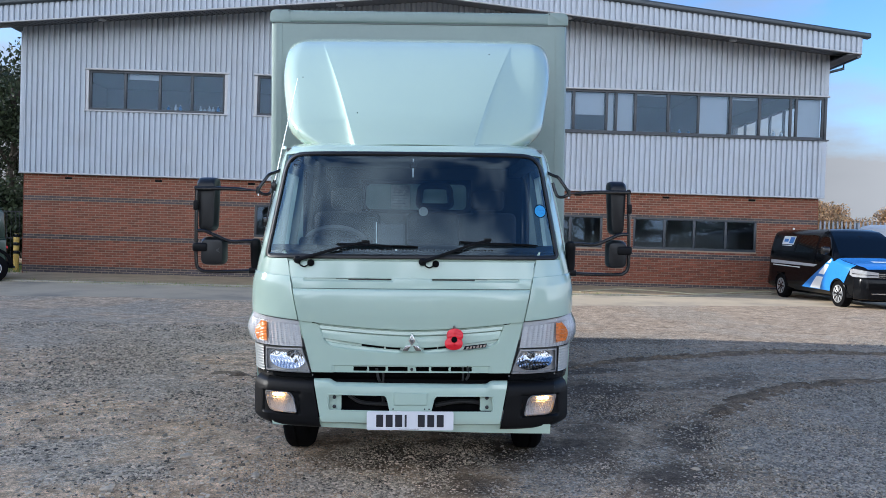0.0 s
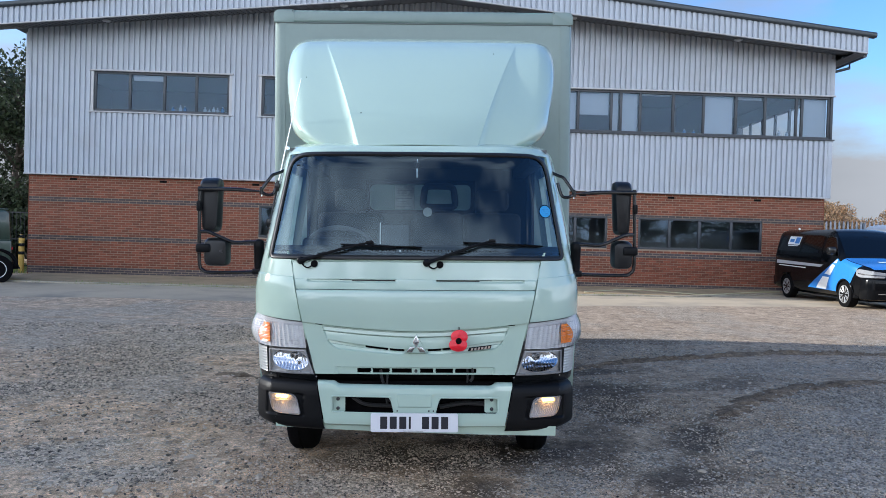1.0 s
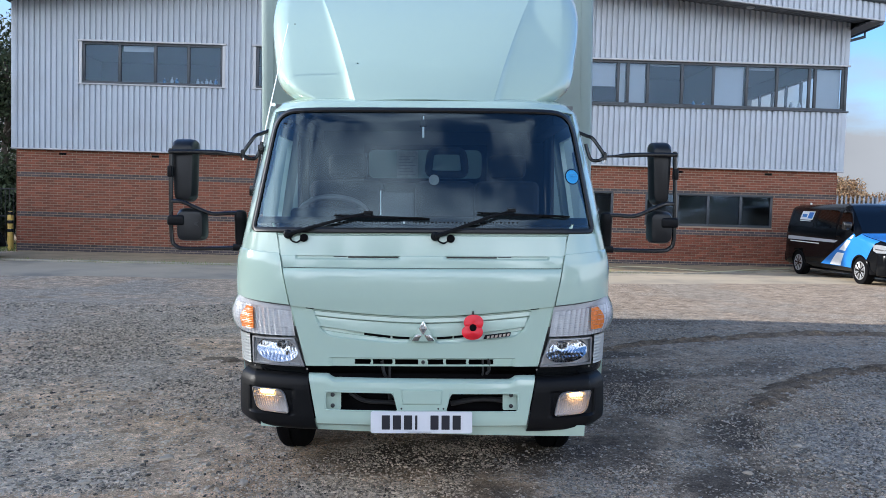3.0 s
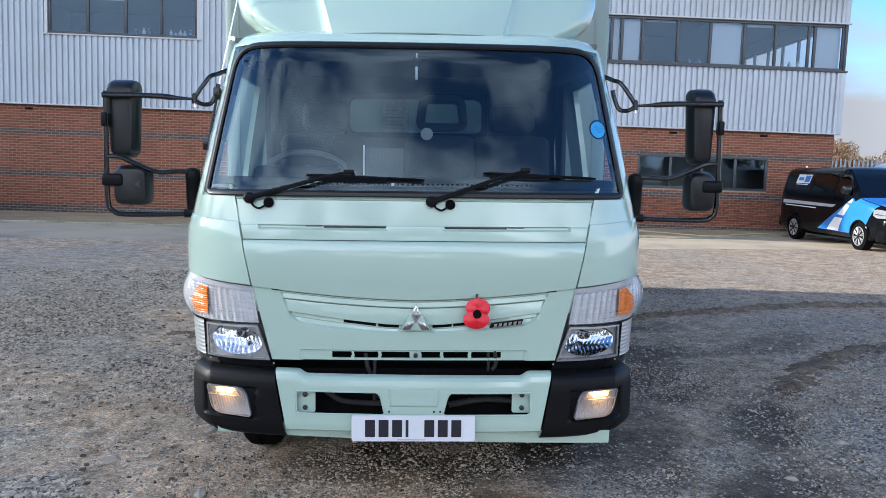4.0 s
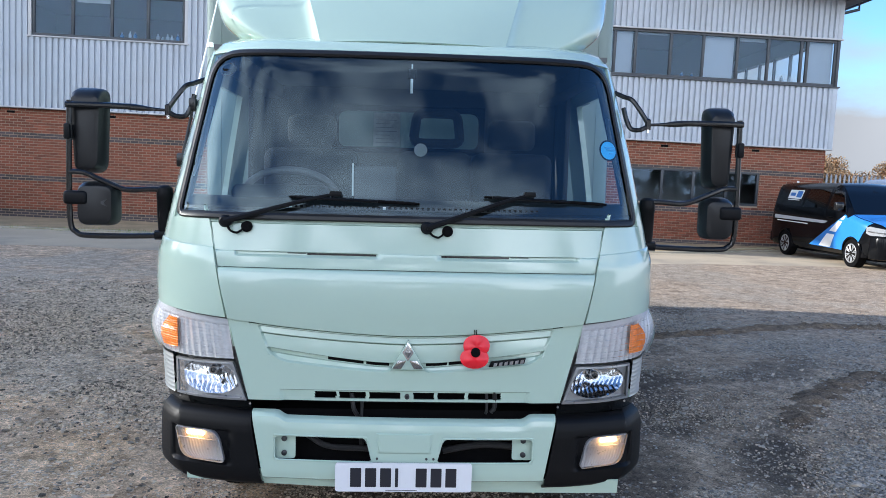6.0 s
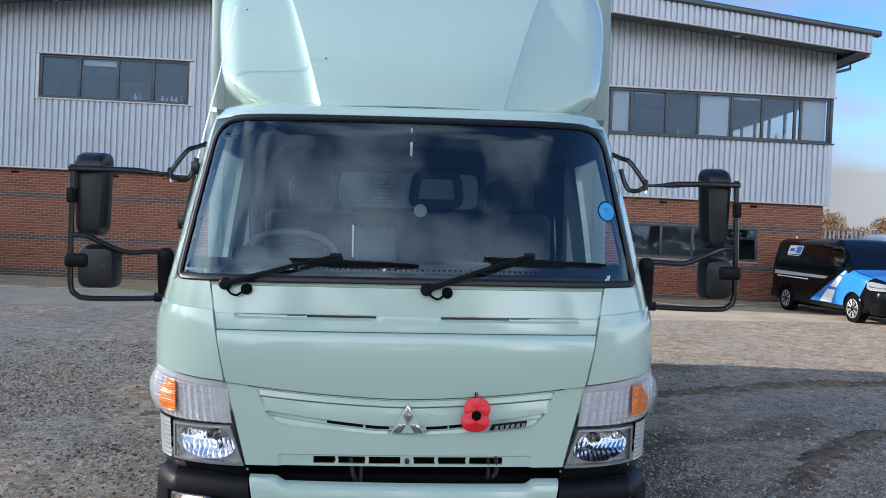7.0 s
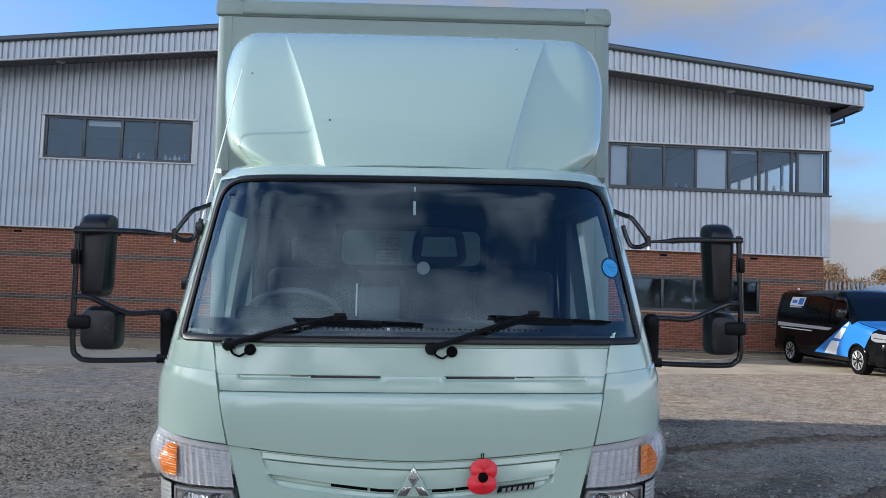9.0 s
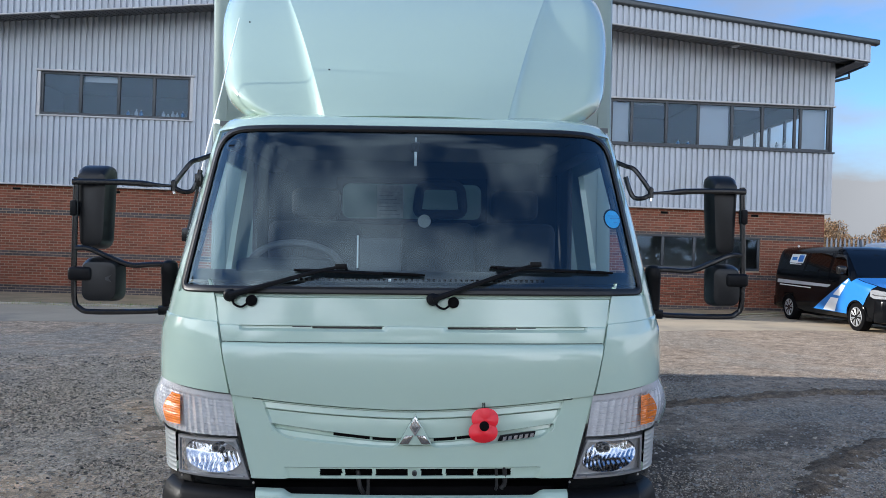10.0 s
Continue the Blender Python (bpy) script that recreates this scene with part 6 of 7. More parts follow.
# ---- paper poppy tied to the grille ----
poppy = thing("paper_poppy", "red plastic remembrance poppy with black centre, on the grille", "ornament", truck.matrix_world @ pose(0.26, -0.022, 0.962))


def petal(cx, cz, rx, rz, y):
    bm = bmesh.new()
    rings = []
    for j in range(7):
        k = j / 6
        rings.append([bm.verts.new((cx + rx * k * math.cos(a), y - 0.012 * (1 - k * k) + 0.004 * k * math.sin(3 * a), cz + rz * k * math.sin(a))) for a in [2 * math.pi * i / 28 for i in range(28)]])
    for a, b in zip(rings, rings[1:]):
        for i in range(28):
            bm.faces.new((a[i], a[(i + 1) % 28], b[(i + 1) % 28], b[i]))
    bmesh.ops.remove_doubles(bm, verts=bm.verts[:], dist=1e-5)
    bmesh.ops.recalc_face_normals(bm, faces=bm.faces[:])
    return bm


thick(part("petal", petal(0.004, 0.023, 0.049, 0.041, 0.0), RED, poppy), 0.004, 1)
thick(part("petal", petal(-0.003, -0.024, 0.053, 0.039, -0.006), RED, poppy), 0.004, 1)
part("centre", lathe([(0.018, 0.0), (0.018, -0.012), (0.012, -0.020), (0, -0.021)], 20, "y", origin=(0, -0.010, 0)), RUBBER, poppy)
for x in (-0.003, 0.004):
    part("tie", tube([(x, 0.012, 0.05), (x, 0.010, 0.075), (x, 0.03, 0.083)], 0.002, 6), RUBBER, poppy)

# ---- vans ----
VAN_BLACK = material("van_black_paint", (0.004, 0.0045, 0.0055), 0.12, vary=0.1, spec=0.16)
VAN_WHITE = material("van_white_paint", (0.72, 0.73, 0.74), 0.3, vary=0.03, coat=0.6)
VAN_BLUE = material("van_blue_wrap", (0.020, 0.175, 0.52), 0.3, vary=0.04, coat=0.5)
VAN_SILVER = material("van_silver_stripe", (0.42, 0.43, 0.45), 0.4, vary=0.05)
ALLOY = material("alloy_wheel", (0.40, 0.41, 0.42), 0.3, 0.6, vary=0.05)

SECTION = [(0.28, 0.86), (0.36, 0.925), (0.55, 0.95), (0.80, 0.955), (1.05, 0.945), (1.25, 0.93), (1.55, 0.865), (1.75, 0.81), (1.84, 0.775), (1.90, 0.71), (1.94, 0.60)]
HEIGHT = [(-2.46, 1.80), (-2.40, 1.90), (-2.2, 1.95), (0.3, 1.96), (0.55, 1.90), (0.8, 1.74), (1.38, 1.22), (1.6, 1.16), (2.0, 1.09), (2.28, 1.02), (2.40, 0.96), (2.44, 0.92)]


def van_skin(y, z, off=0.0):
    """Half width of the van's side at a place along it and a height."""
    x = lerp_table(SECTION, z)
    if y > 1.7:
        x -= 0.22 * ((y - 1.7) / 0.74) ** 2
    if y < -2.3:
        x -= 0.10 * ((-2.3 - y) / 0.16) ** 2
    return x + off


def van(m, paint, label, wrapped):
    v = thing("van", label, "van", m)
    ys_ = [-2.46, -2.44, -2.40, -2.3, -2.1] + span(-1.9, 1.7, 36) + [1.8, 1.95, 2.1, 2.2, 2.28, 2.34, 2.40, 2.44]
    ks = [0, 0.04, 0.1, 0.18, 0.27, 0.36, 0.45, 0.52, 0.6, 0.68, 0.76, 0.83, 0.89, 0.93, 0.96, 0.98, 1.0]
    bm = bmesh.new()
    rows = []
    for y in ys_:
        h = lerp_table(HEIGHT, y)
        half = []
        for k in ks:
            z = 0.28 + (h - 0.28) * k
            x = van_skin(y, z)
            near = max(0, (z - (h - 0.10)) / 0.10)
            x -= 0.10 * near ** 2 if h < 1.88 else 0
            half.append((x, z))
        xt = half[-1][0]
        half += [(xt * f, half[-1][1] + 0.02 * (1 - f * f)) for f in (0.85, 0.6, 0.3, 0.0)]
        full = half + [(-x, z) for x, z in half[-2::-1]]
        rows.append([bm.verts.new((x, y, z)) for x, z in full])
    for a, b in zip(rows, rows[1:]):
        for i in range(len(a) - 1):
            bm.faces.new((a[i], b[i], b[i + 1], a[i + 1]))
    bm.faces.new(rows[0]), bm.faces.new(rows[-1][::-1])
    # cut the wheel arches out of the sides
    gone = [f for f in bm.faces if any((f.calc_center_median().y - c) ** 2 + (f.calc_center_median().z - 0.33) ** 2 < 0.39 ** 2 for c in (1.56, -1.55)) and abs(f.calc_center_median().x) > 0.5]
    bmesh.ops.delete(bm, geom=gone, context="FACES")
    body = part("body", bm, paint, v, angle=40)
    part("underbody", box(-0.7, 0.7, -2.3, 2.2, 0.2, 0.6), RUBBER, v)
    for s in (-1, 1):
        for c in (1.56, -1.55):
            arch = [(c + 0.375 * math.cos(a), 0.33 + 0.375 * math.sin(a)) for a in span(-0.15, math.pi + 0.15, 20)]
            part("arch_lip", tube([(s * van_skin(y, max(z, 0.28), 0.0), y, z) for y, z in arch], 0.02, 6), paint, body)
            part("arch_liner", tube([(s * 0.80, y, z) for y, z in arch], 0.11, 8), RUBBER, body)

        def patch(name, corners, mat, off=0.006, n=6, label_=""):
            """A four-cornered patch (y, z) laid on the side."""
            a, b, c, d = [Vector(p) for p in corners]
            def place(i, j):
                q = a.lerp(b, i).lerp(d.lerp(c, i), j)
                return (s * van_skin(q.x, q.y, off), q.x, q.y)
            g = grid(place, span(0, 1, n), span(0, 1, n))
            bmesh.ops.recalc_face_normals(g, faces=g.faces[:])
            if s * sum(f.normal.x for f in g.faces) < 0:
                bmesh.ops.reverse_faces(g, faces=g.faces[:])
            return part(name, g, mat, body, label_)
        patch("side_window", [(-0.80, 1.33), (0.30, 1.33), (0.30, 1.80), (-0.66, 1.80)], VAN_GLASS if wrapped else paint, 0.004)
        patch("rear_side_window", [(-2.22, 1.36), (-0.90, 1.34), (-0.80, 1.80), (-2.06, 1.80)], GLOSS_BLACK if wrapped else paint, 0.004)
        patch("door_window", [(0.42, 1.31), (1.22, 1.27), (0.92, 1.72), (0.48, 1.80)], VAN_GLASS, 0.005)
        part("window_trim", tube([(s * van_skin(y, z, 0.006), y, z) for y, z in ((0.42, 1.31), (0.48, 1.80), (0.92, 1.73), (1.24, 1.27))], 0.012, 6), GLOSS_BLACK, body)
        part("door_seam", tube([(s * van_skin(0.36, z, 0.001), 0.36, z) for z in span(0.36, 1.85, 10)], 0.006, 5), RUBBER, body)
        part("door_seam", tube([(s * van_skin(y, z, 0.001), y, z) for y, z in ((1.36, 1.18), (1.30, 0.9), (1.14, 0.6), (1.05, 0.40))], 0.006, 5), RUBBER, body)
        part("door_handle", box(min(s * 0.94, s * 0.975), max(s * 0.94, s * 0.975), 0.46, 0.64, 1.11, 1.145, 0.012), paint, body)
        part("door_mirror", box(min(s * 0.93, s * 1.13), max(s * 0.93, s * 1.13), 0.98, 1.16, 1.30, 1.50, 0.05, 3), GLOSS_BLACK, body)
        if wrapped:
            patch("blue_band", [(-0.30, 0.40), (1.16, 0.38), (1.30, 1.18), (1.22, 1.22)], VAN_BLUE, 0.007, 10, "blue diagonal wrap on the door")
            def wing(u, k):
                y = 1.14 + 0.95 * u
                lo = 0.38 if y < 1.165 else 0.33 + max(0, 0.395 ** 2 - (y - 1.56) ** 2) ** 0.5
                hi = lerp_table(HEIGHT, y) if y > 1.38 else 1.22
                lo = min(hi - 0.002, max(lo, 0.55 + (y - 1.80) * 1.75))
                z = lo + (hi - lo) * k
                return (s * (van_skin(y, z, 0.008) - 0.10 * max(0, (z - hi + 0.10) / 0.10) ** 2), y, z)
            part("blue_wing", grid(wing, span(0, 1, 40), [0, 0.25, 0.5, 0.7, 0.8, 0.86, 0.92, 0.96, 1], flip=s < 0), VAN_BLUE, body)
            patch("white_dash", [(0.16, 0.41), (0.68, 0.40), (0.86, 0.72), (0.53, 0.73)], WHITE, 0.010)
            patch("white_dash", [(0.62, 0.80), (0.91, 0.78), (1.12, 1.04), (0.97, 1.06)], WHITE, 0.010)
            patch("white_dash", [(1.04, 1.10), (1.16, 1.09), (1.24, 1.17), (1.20, 1.19)], WHITE, 0.010)
            patch("silver_stripe", [(-2.20, 0.985), (0.36, 0.965), (0.52, 1.03), (-2.20, 1.085)], VAN_SILVER, 0.006, 8, "silver stripe along the side")
            patch("strapline_bar", [(-2.05, 0.925), (-0.42, 0.90), (-0.42, 0.925), (-2.05, 0.95)], WHITE, 0.006)
            patch("logo_plate", [(-1.70, 1.54), (-0.98, 1.53), (-0.94, 1.76), (-1.66, 1.77)], WHITE, 0.009, 3, "white and blue logo patch")
            patch("logo_shape", [(-1.28, 1.57), (-1.02, 1.565), (-0.99, 1.735), (-1.25, 1.74)], VAN_BLUE, 0.012, 3)
            patch("logo_shape", [(-1.60, 1.61), (-1.34, 1.605), (-1.34, 1.69), (-1.60, 1.695)], VAN_BLUE, 0.012, 3)
            patch("logo_bar", [(-1.66, 1.50), (-1.06, 1.49), (-1.06, 1.51), (-1.66, 1.52)], WHITE, 0.009, 3)
        def lens(t, k):
            z = 0.79 + (0.215 - 0.095 * t - (0.09 * (1 - t / 0.15) if t < 0.15 else 0)) * k + (0.05 * (1 - t / 0.15) if t < 0.15 else 0)
            if t < 0.6:
                y = 2.04 + 0.40 * t / 0.6
                return (s * van_skin(y, z, 0.012), y, z)
            return (s * (van_skin(2.44, z, 0.012) - (t - 0.6) * 0.75), 2.452, z)
        hl = part("headlight", grid(lens, span(0, 1, 24), span(0, 1, 6), flip=s < 0), material("van_lamp", (0.50, 0.52, 0.55), 0.12, 0.6, vary=0.3, scale=14), body, "bright clear headlight")
        part("lamp_shadow_line", tube([Vector(lens(t, 0.42)) + Vector((s * 0.006, 0.004, 0)) for t in span(0.1, 0.98, 16)], 0.011, 6), GLOSS_BLACK, hl)
        for c in (1.56, -1.55):
            ty = part("tyre", lathe([(0.21, -0.10), (0.28, -0.115), (0.325, -0.10), (0.338, -0.06), (0.338, 0.06), (0.325, 0.10), (0.28, 0.115), (0.21, 0.10)], 36, "x", origin=(s * 0.835, c, 0.338)), RUBBER, v)
            part("rim", lathe([(0.222, 0.105 * s), (0.212, 0.108 * s), (0.20, 0.06 * s), (0.19, 0.02 * s), (0, 0.02 * s)], 32, "x", origin=(s * 0.835, c, 0.338)), GLOSS_BLACK, ty)
            for k in range(8):
                a0 = 2 * math.pi * k / 8 + 0.3
                for da in (-0.13, 0.13):
                    a = a0 + da
                    part("spoke", tube([(s * 0.925, c + 0.045 * math.cos(a0), 0.338 + 0.045 * math.sin(a0)), (s * 0.938, c + 0.205 * math.cos(a), 0.338 + 0.205 * math.sin(a))], 0.0155, 6), ALLOY, ty)
            part("rim_edge", tube([(s * 0.938, c + 0.213 * math.cos(a), 0.338 + 0.213 * math.sin(a)) for a in [2 * math.pi * k / 32 for k in range(32)]], 0.012, 6, closed=True), ALLOY, ty)
            part("hub_cap", lathe([(0.05, 0.085 * s), (0.045, 0.10 * s), (0, 0.104 * s)], 16, "x", origin=(s * 0.835, c, 0.338)), ALLOY, ty)
    # screen, bonnet, grille, bumper
    part("windscreen", grid(lambda u, k: (u * (0.80 - 0.13 * (1 - k)) , 0.62 + 0.73 * k, lerp_table(HEIGHT, 0.62 + 0.73 * k) + 0.020), span(-1, 1, 10), span(0, 1, 8)), VAN_GLASS if wrapped else GLOSS_BLACK, body)
    if wrapped:
        part("bonnet_wrap", grid(lambda u, k: (u * (van_skin(1.40 + 0.98 * k, lerp_table(HEIGHT, 1.40 + 0.98 * k)) - 0.095), 1.40 + 0.98 * k, lerp_table(HEIGHT, 1.40 + 0.98 * k) + 0.022 * (1 - 0.6 * u * u) + 0.004), span(-1, 1, 12), span(0, 1, 10)), VAN_BLUE, body, "blue bonnet")
        part("bonnet_mark", grid(lambda u, k: (-0.1 + 0.35 * u, 1.75 + 0.12 * k, lerp_table(HEIGHT, 1.75 + 0.12 * k) + 0.032), [-1, 1], [0, 1]), WHITE, body)
    part("grille", box(-0.44, 0.44, 2.40, 2.455, 0.78, 0.90, 0.01), GLOSS_BLACK, body)
    for z in (0.79, 0.83, 0.87):
        part("grille_bar", box(-0.44, 0.44, 2.452, 2.462, z, z + 0.008), CHROME, body)
    bump = part("front_bumper", prism(rounded([(-0.92, 2.05), (0.92, 2.05), (0.80, 2.47), (-0.80, 2.47)], 0.18, 6), 0.26, 0.76, axis="z", bevel=0.03), paint, v)
    part("lower_grille", box(-0.70, 0.70, 2.44, 2.478, 0.50, 0.66, 0.01), RUBBER, bump)
    part("bumper_trim", box(-0.62, 0.62, 2.46, 2.482, 0.40, 0.415), CHROME, bump)
    part("rear_bumper", box(-0.90, 0.90, -2.52, -2.30, 0.32, 0.62, 0.05, 3), paint, v)
    return v


van(pose(11.13, 20.50, ground_z(11.13, 20.5) + 0.005, 0, 0.4, 180), VAN_BLACK, "black van with blue and white wrap, parked on concrete", True)
van(pose(15.6, 23.4, ground_z(15.35, 23.2) + 0.01, 0, 0.4, 180) @ Matrix.Scale(1.16, 4), VAN_WHITE, "plain white van parked by the fence", False)

# ---- dark green off-road car, its tail to the yard ----
ROVER = material("dark_green_paint", (0.012, 0.030, 0.018), 0.35, vary=0.15, coat=0.5)
rover = thing("off_road_car", "dark green boxy off-road car with black wheels", "car", pose(-13.25, 20.1, ground_z(-13, 20.1) - 0.01, 0, 0, 32))
tub = part("body", box(-1.9, 1.90, -0.78, 0.78, 0.50, 1.18, 0.04, 3), ROVER, rover)
part("hard_top", prism([(-0.9, 1.18), (1.88, 1.18), (1.84, 1.88), (1.74, 1.97), (-0.55, 1.97)], -0.76, 0.76, bevel=0.05), ROVER, tub)
part("roof_skin", box(-0.6, 1.80, -0.74, 0.74, 1.965, 2.0, 0.015), ROVER, tub)
part("bonnet", box(-1.9, -0.9, -0.72, 0.72, 1.18, 1.24, 0.03), ROVER, tub)
for z in (0.84, 1.17):
    part("side_rib", box(-1.85, 1.86, -0.80, -0.775, z, z + 0.025), ROVER, tub)
part("side_glass", box(0.2, 1.3, -0.772, -0.758, 1.35, 1.78, 0.004), VAN_GLASS, tub)
part("rear_step", box(1.82, 2.08, -0.70, 0.70, 0.40, 0.52, 0.03), RUBBER, rover)
part("rear_lamp", lathe([(0.04, 0), (0.036, 0.03), (0, 0.034)], 14, "x", origin=(1.9, -0.66, 0.95)), RED, tub)
part("tow_bar", tube([(1.8, -0.1, 0.42), (2.15, -0.1, 0.40)], 0.03), STEEL, rover)
for x in (1.56, -1.0):
    for y in (-0.70, 0.70):
        w = part("wheel", lathe([(0.22, -0.11), (0.33, -0.125), (0.385, -0.10), (0.39, -0.05), (0.39, 0.05), (0.385, 0.10), (0.33, 0.125), (0.22, 0.11)], 36, "y", origin=(x, y, 0.39)), RUBBER, rover)
        part("rim", lathe([(0.23, -0.10), (0.21, -0.07), (0.10, -0.04), (0, -0.05)], 24, "y", origin=(x, y, 0.39)), GLOSS_BLACK, w)
        part("rim_ring", tube([(x + 0.225 * math.cos(a), y - 0.118, 0.39 + 0.225 * math.sin(a)) for a in [2 * math.pi * k / 30 for k in range(30)]], 0.008, 6, closed=True), SILVER, w)
    part("wheel_arch", tube([(x + 0.46 * math.cos(a), -0.78, 0.45 + 0.46 * math.sin(a)) for a in span(0.1, math.pi - 0.1, 14)], 0.045, 8), RUBBER, tub)

# ---- striped bollard and grass at the corner ----
boll = thing("bollard", "yellow and black striped bollard in grass", "bollard", pose(-13.2, 24.6, ground_z(-13.2, 24.6) - 0.02))
YELLOW = material("bollard_yellow", (0.62, 0.40, 0.09), 0.6, vary=0.15)
part("post", lathe([(0.085, 0), (0.085, 0.5), (0.085, 1.2), (0.07, 1.235), (0, 1.24)], 20, "z"), YELLOW, boll)
for z in (0.60, 0.86, 1.13):
    part("black_band", lathe([(0.0865, z), (0.0885, z + 0.004), (0.0885, z + 0.096), (0.0865, z + 0.10)], 20, "z"), GLOSS_BLACK, boll)

# ---- grass tufts (joined) ----
def tufts(name, places, seed, label, tall=0.12):
    r = random.Random(seed)
    verts, faces = [], []
    for x, y, n in places:
        for i in range(n):
            px, py = x + r.gauss(0, 0.16), y + r.gauss(0, 0.07)
            a, h, w = r.uniform(0, 6.28), r.uniform(0.3, 1) * tall, r.uniform(0.004, 0.010)
            z = ground_z(px, py) + (0.05 if kerb_line(px) < py < 24.2 and -12.4 < px < 12.5 else 0)
            lean = Vector((r.gauss(0, 0.3), r.gauss(0, 0.3))) * h
            b = len(verts)
            verts += [(px - w * math.cos(a), py - w * math.sin(a), z - 0.01), (px + w * math.cos(a), py + w * math.sin(a), z - 0.01), (px + lean.x, py + lean.y, z + h)]
            faces.append((b, b + 1, b + 2))
    me = bpy.data.meshes.new(name)
    me.from_pydata(verts, [], faces)
    me.materials.append(GRASS)
    return tagged(new(name, me), label, "grass", kind="stuff")


rg = random.Random(3)
tufts("grass", [(-12.4 + i * 0.2, kerb_line(-12.4 + i * 0.2) - 0.04 + rg.uniform(-0.05, 0.06), rg.choice((2, 6, 16, 30)) + (25 if -7.5 < -12.4 + i * 0.2 < -2 else 0)) for i in range(90)], 11, "thin grass along the kerb", 0.09)
tufts("grass", [(rg.uniform(-17, -12.95), rg.uniform(23.6, 28), 30) for i in range(160)], 12, "rough grass beside the building", 0.22)

# ---- small things on the office sill ----
SILL_WHITE = material("bottle_plastic", (0.62, 0.66, 0.72), 0.35, vary=0.08, per_object=0.5)
SILL_BLUE = material("blue_bottle", (0.10, 0.26, 0.52), 0.3, vary=0.1)
rb = random.Random(17)
for x in (-8.35, -8.12, -7.98, -7.35, -7.22, -7.08, -6.96, -6.80, 7.75, 8.05, 10.75, 11.0):
    h = rb.uniform(0.16, 0.27)
    floor_z = 5.14 if x < 0 else 4.97
    b = thing("bottle", "small pale plastic bottle on the office sill", "bottle", pose(x, 24.215, floor_z), group="bottles on the office sill")
    part("body", lathe([(0.045, 0), (0.05, 0.01), (0.05, h * 0.66), (0.02, h * 0.82), (0.02, h * 0.9)], 14, "z"), SILL_WHITE if rb.random() < 0.65 else SILL_BLUE, b)
    part("cap", lathe([(0.022, h * 0.9), (0.022, h), (0, h)], 12, "z"), WHITE, b)

# ---- hose left lying on the paving ----
hose = solid("hose", tube(smooth_path([(x, y, 0.088 + 0.0057 * x + 0.022) for x, y in ((4.2, 21.3), (5.0, 22.1), (5.7, 22.75), (6.4, 22.5), (6.95, 21.8), (7.7, 21.4), (8.7, 22.2), (9.7, 22.9), (10.6, 23.4))], 8), 0.016, 8), material("hose_rubber", (0.50, 0.44, 0.28), 0.6, vary=0.1),
             "pale yellow hose lying loosely on the paving", "hose")

# ---- trees and bushes ----
LEAF_DARK = material("dark_leaves", (0.030, 0.045, 0.018), 0.7, vary=0.3, island=0.9)
LEAF_AUTUMN = material("autumn_leaves", (0.62, 0.38, 0.19), 0.7, vary=0.3, island=0.9)
BARK = material("bark", (0.06, 0.048, 0.038), 0.9, vary=0.3, fine=40, bump=0.01)


def leaf_mesh(name, centres, per, size, seed, mat):
    """Small two-sided leaves in loose clumps, each leaf a folded quad."""
    r = np.random.RandomState(seed)
    n = len(centres) * per
    c = np.repeat(np.array([p for p, s in centres]), per, axis=0)
    s = np.repeat(np.array([q for p, q in centres]), per)[:, None]
    p = r.normal(size=(n, 3))
    p = c + p / np.linalg.norm(p, axis=1, keepdims=True) * (r.rand(n, 1) ** 0.45) * s * np.array([1, 1, 0.8])
    a = r.normal(size=(n, 3))
    a /= np.linalg.norm(a, axis=1, keepdims=True)
    b = np.cross(a, r.normal(size=(n, 3)))
    b /= np.linalg.norm(b, axis=1, keepdims=True)
    k = size * (0.6 + 0.8 * r.rand(n, 1))
    verts = np.stack([p - a * k, p + b * k * 0.45, p + a * k, p - b * k * 0.45], 1).reshape(-1, 3)
    me = bpy.data.meshes.new(name)
    me.from_pydata(verts.tolist(), [], np.arange(n * 4).reshape(-1, 4).tolist())
    me.materials.append(mat)
    return me


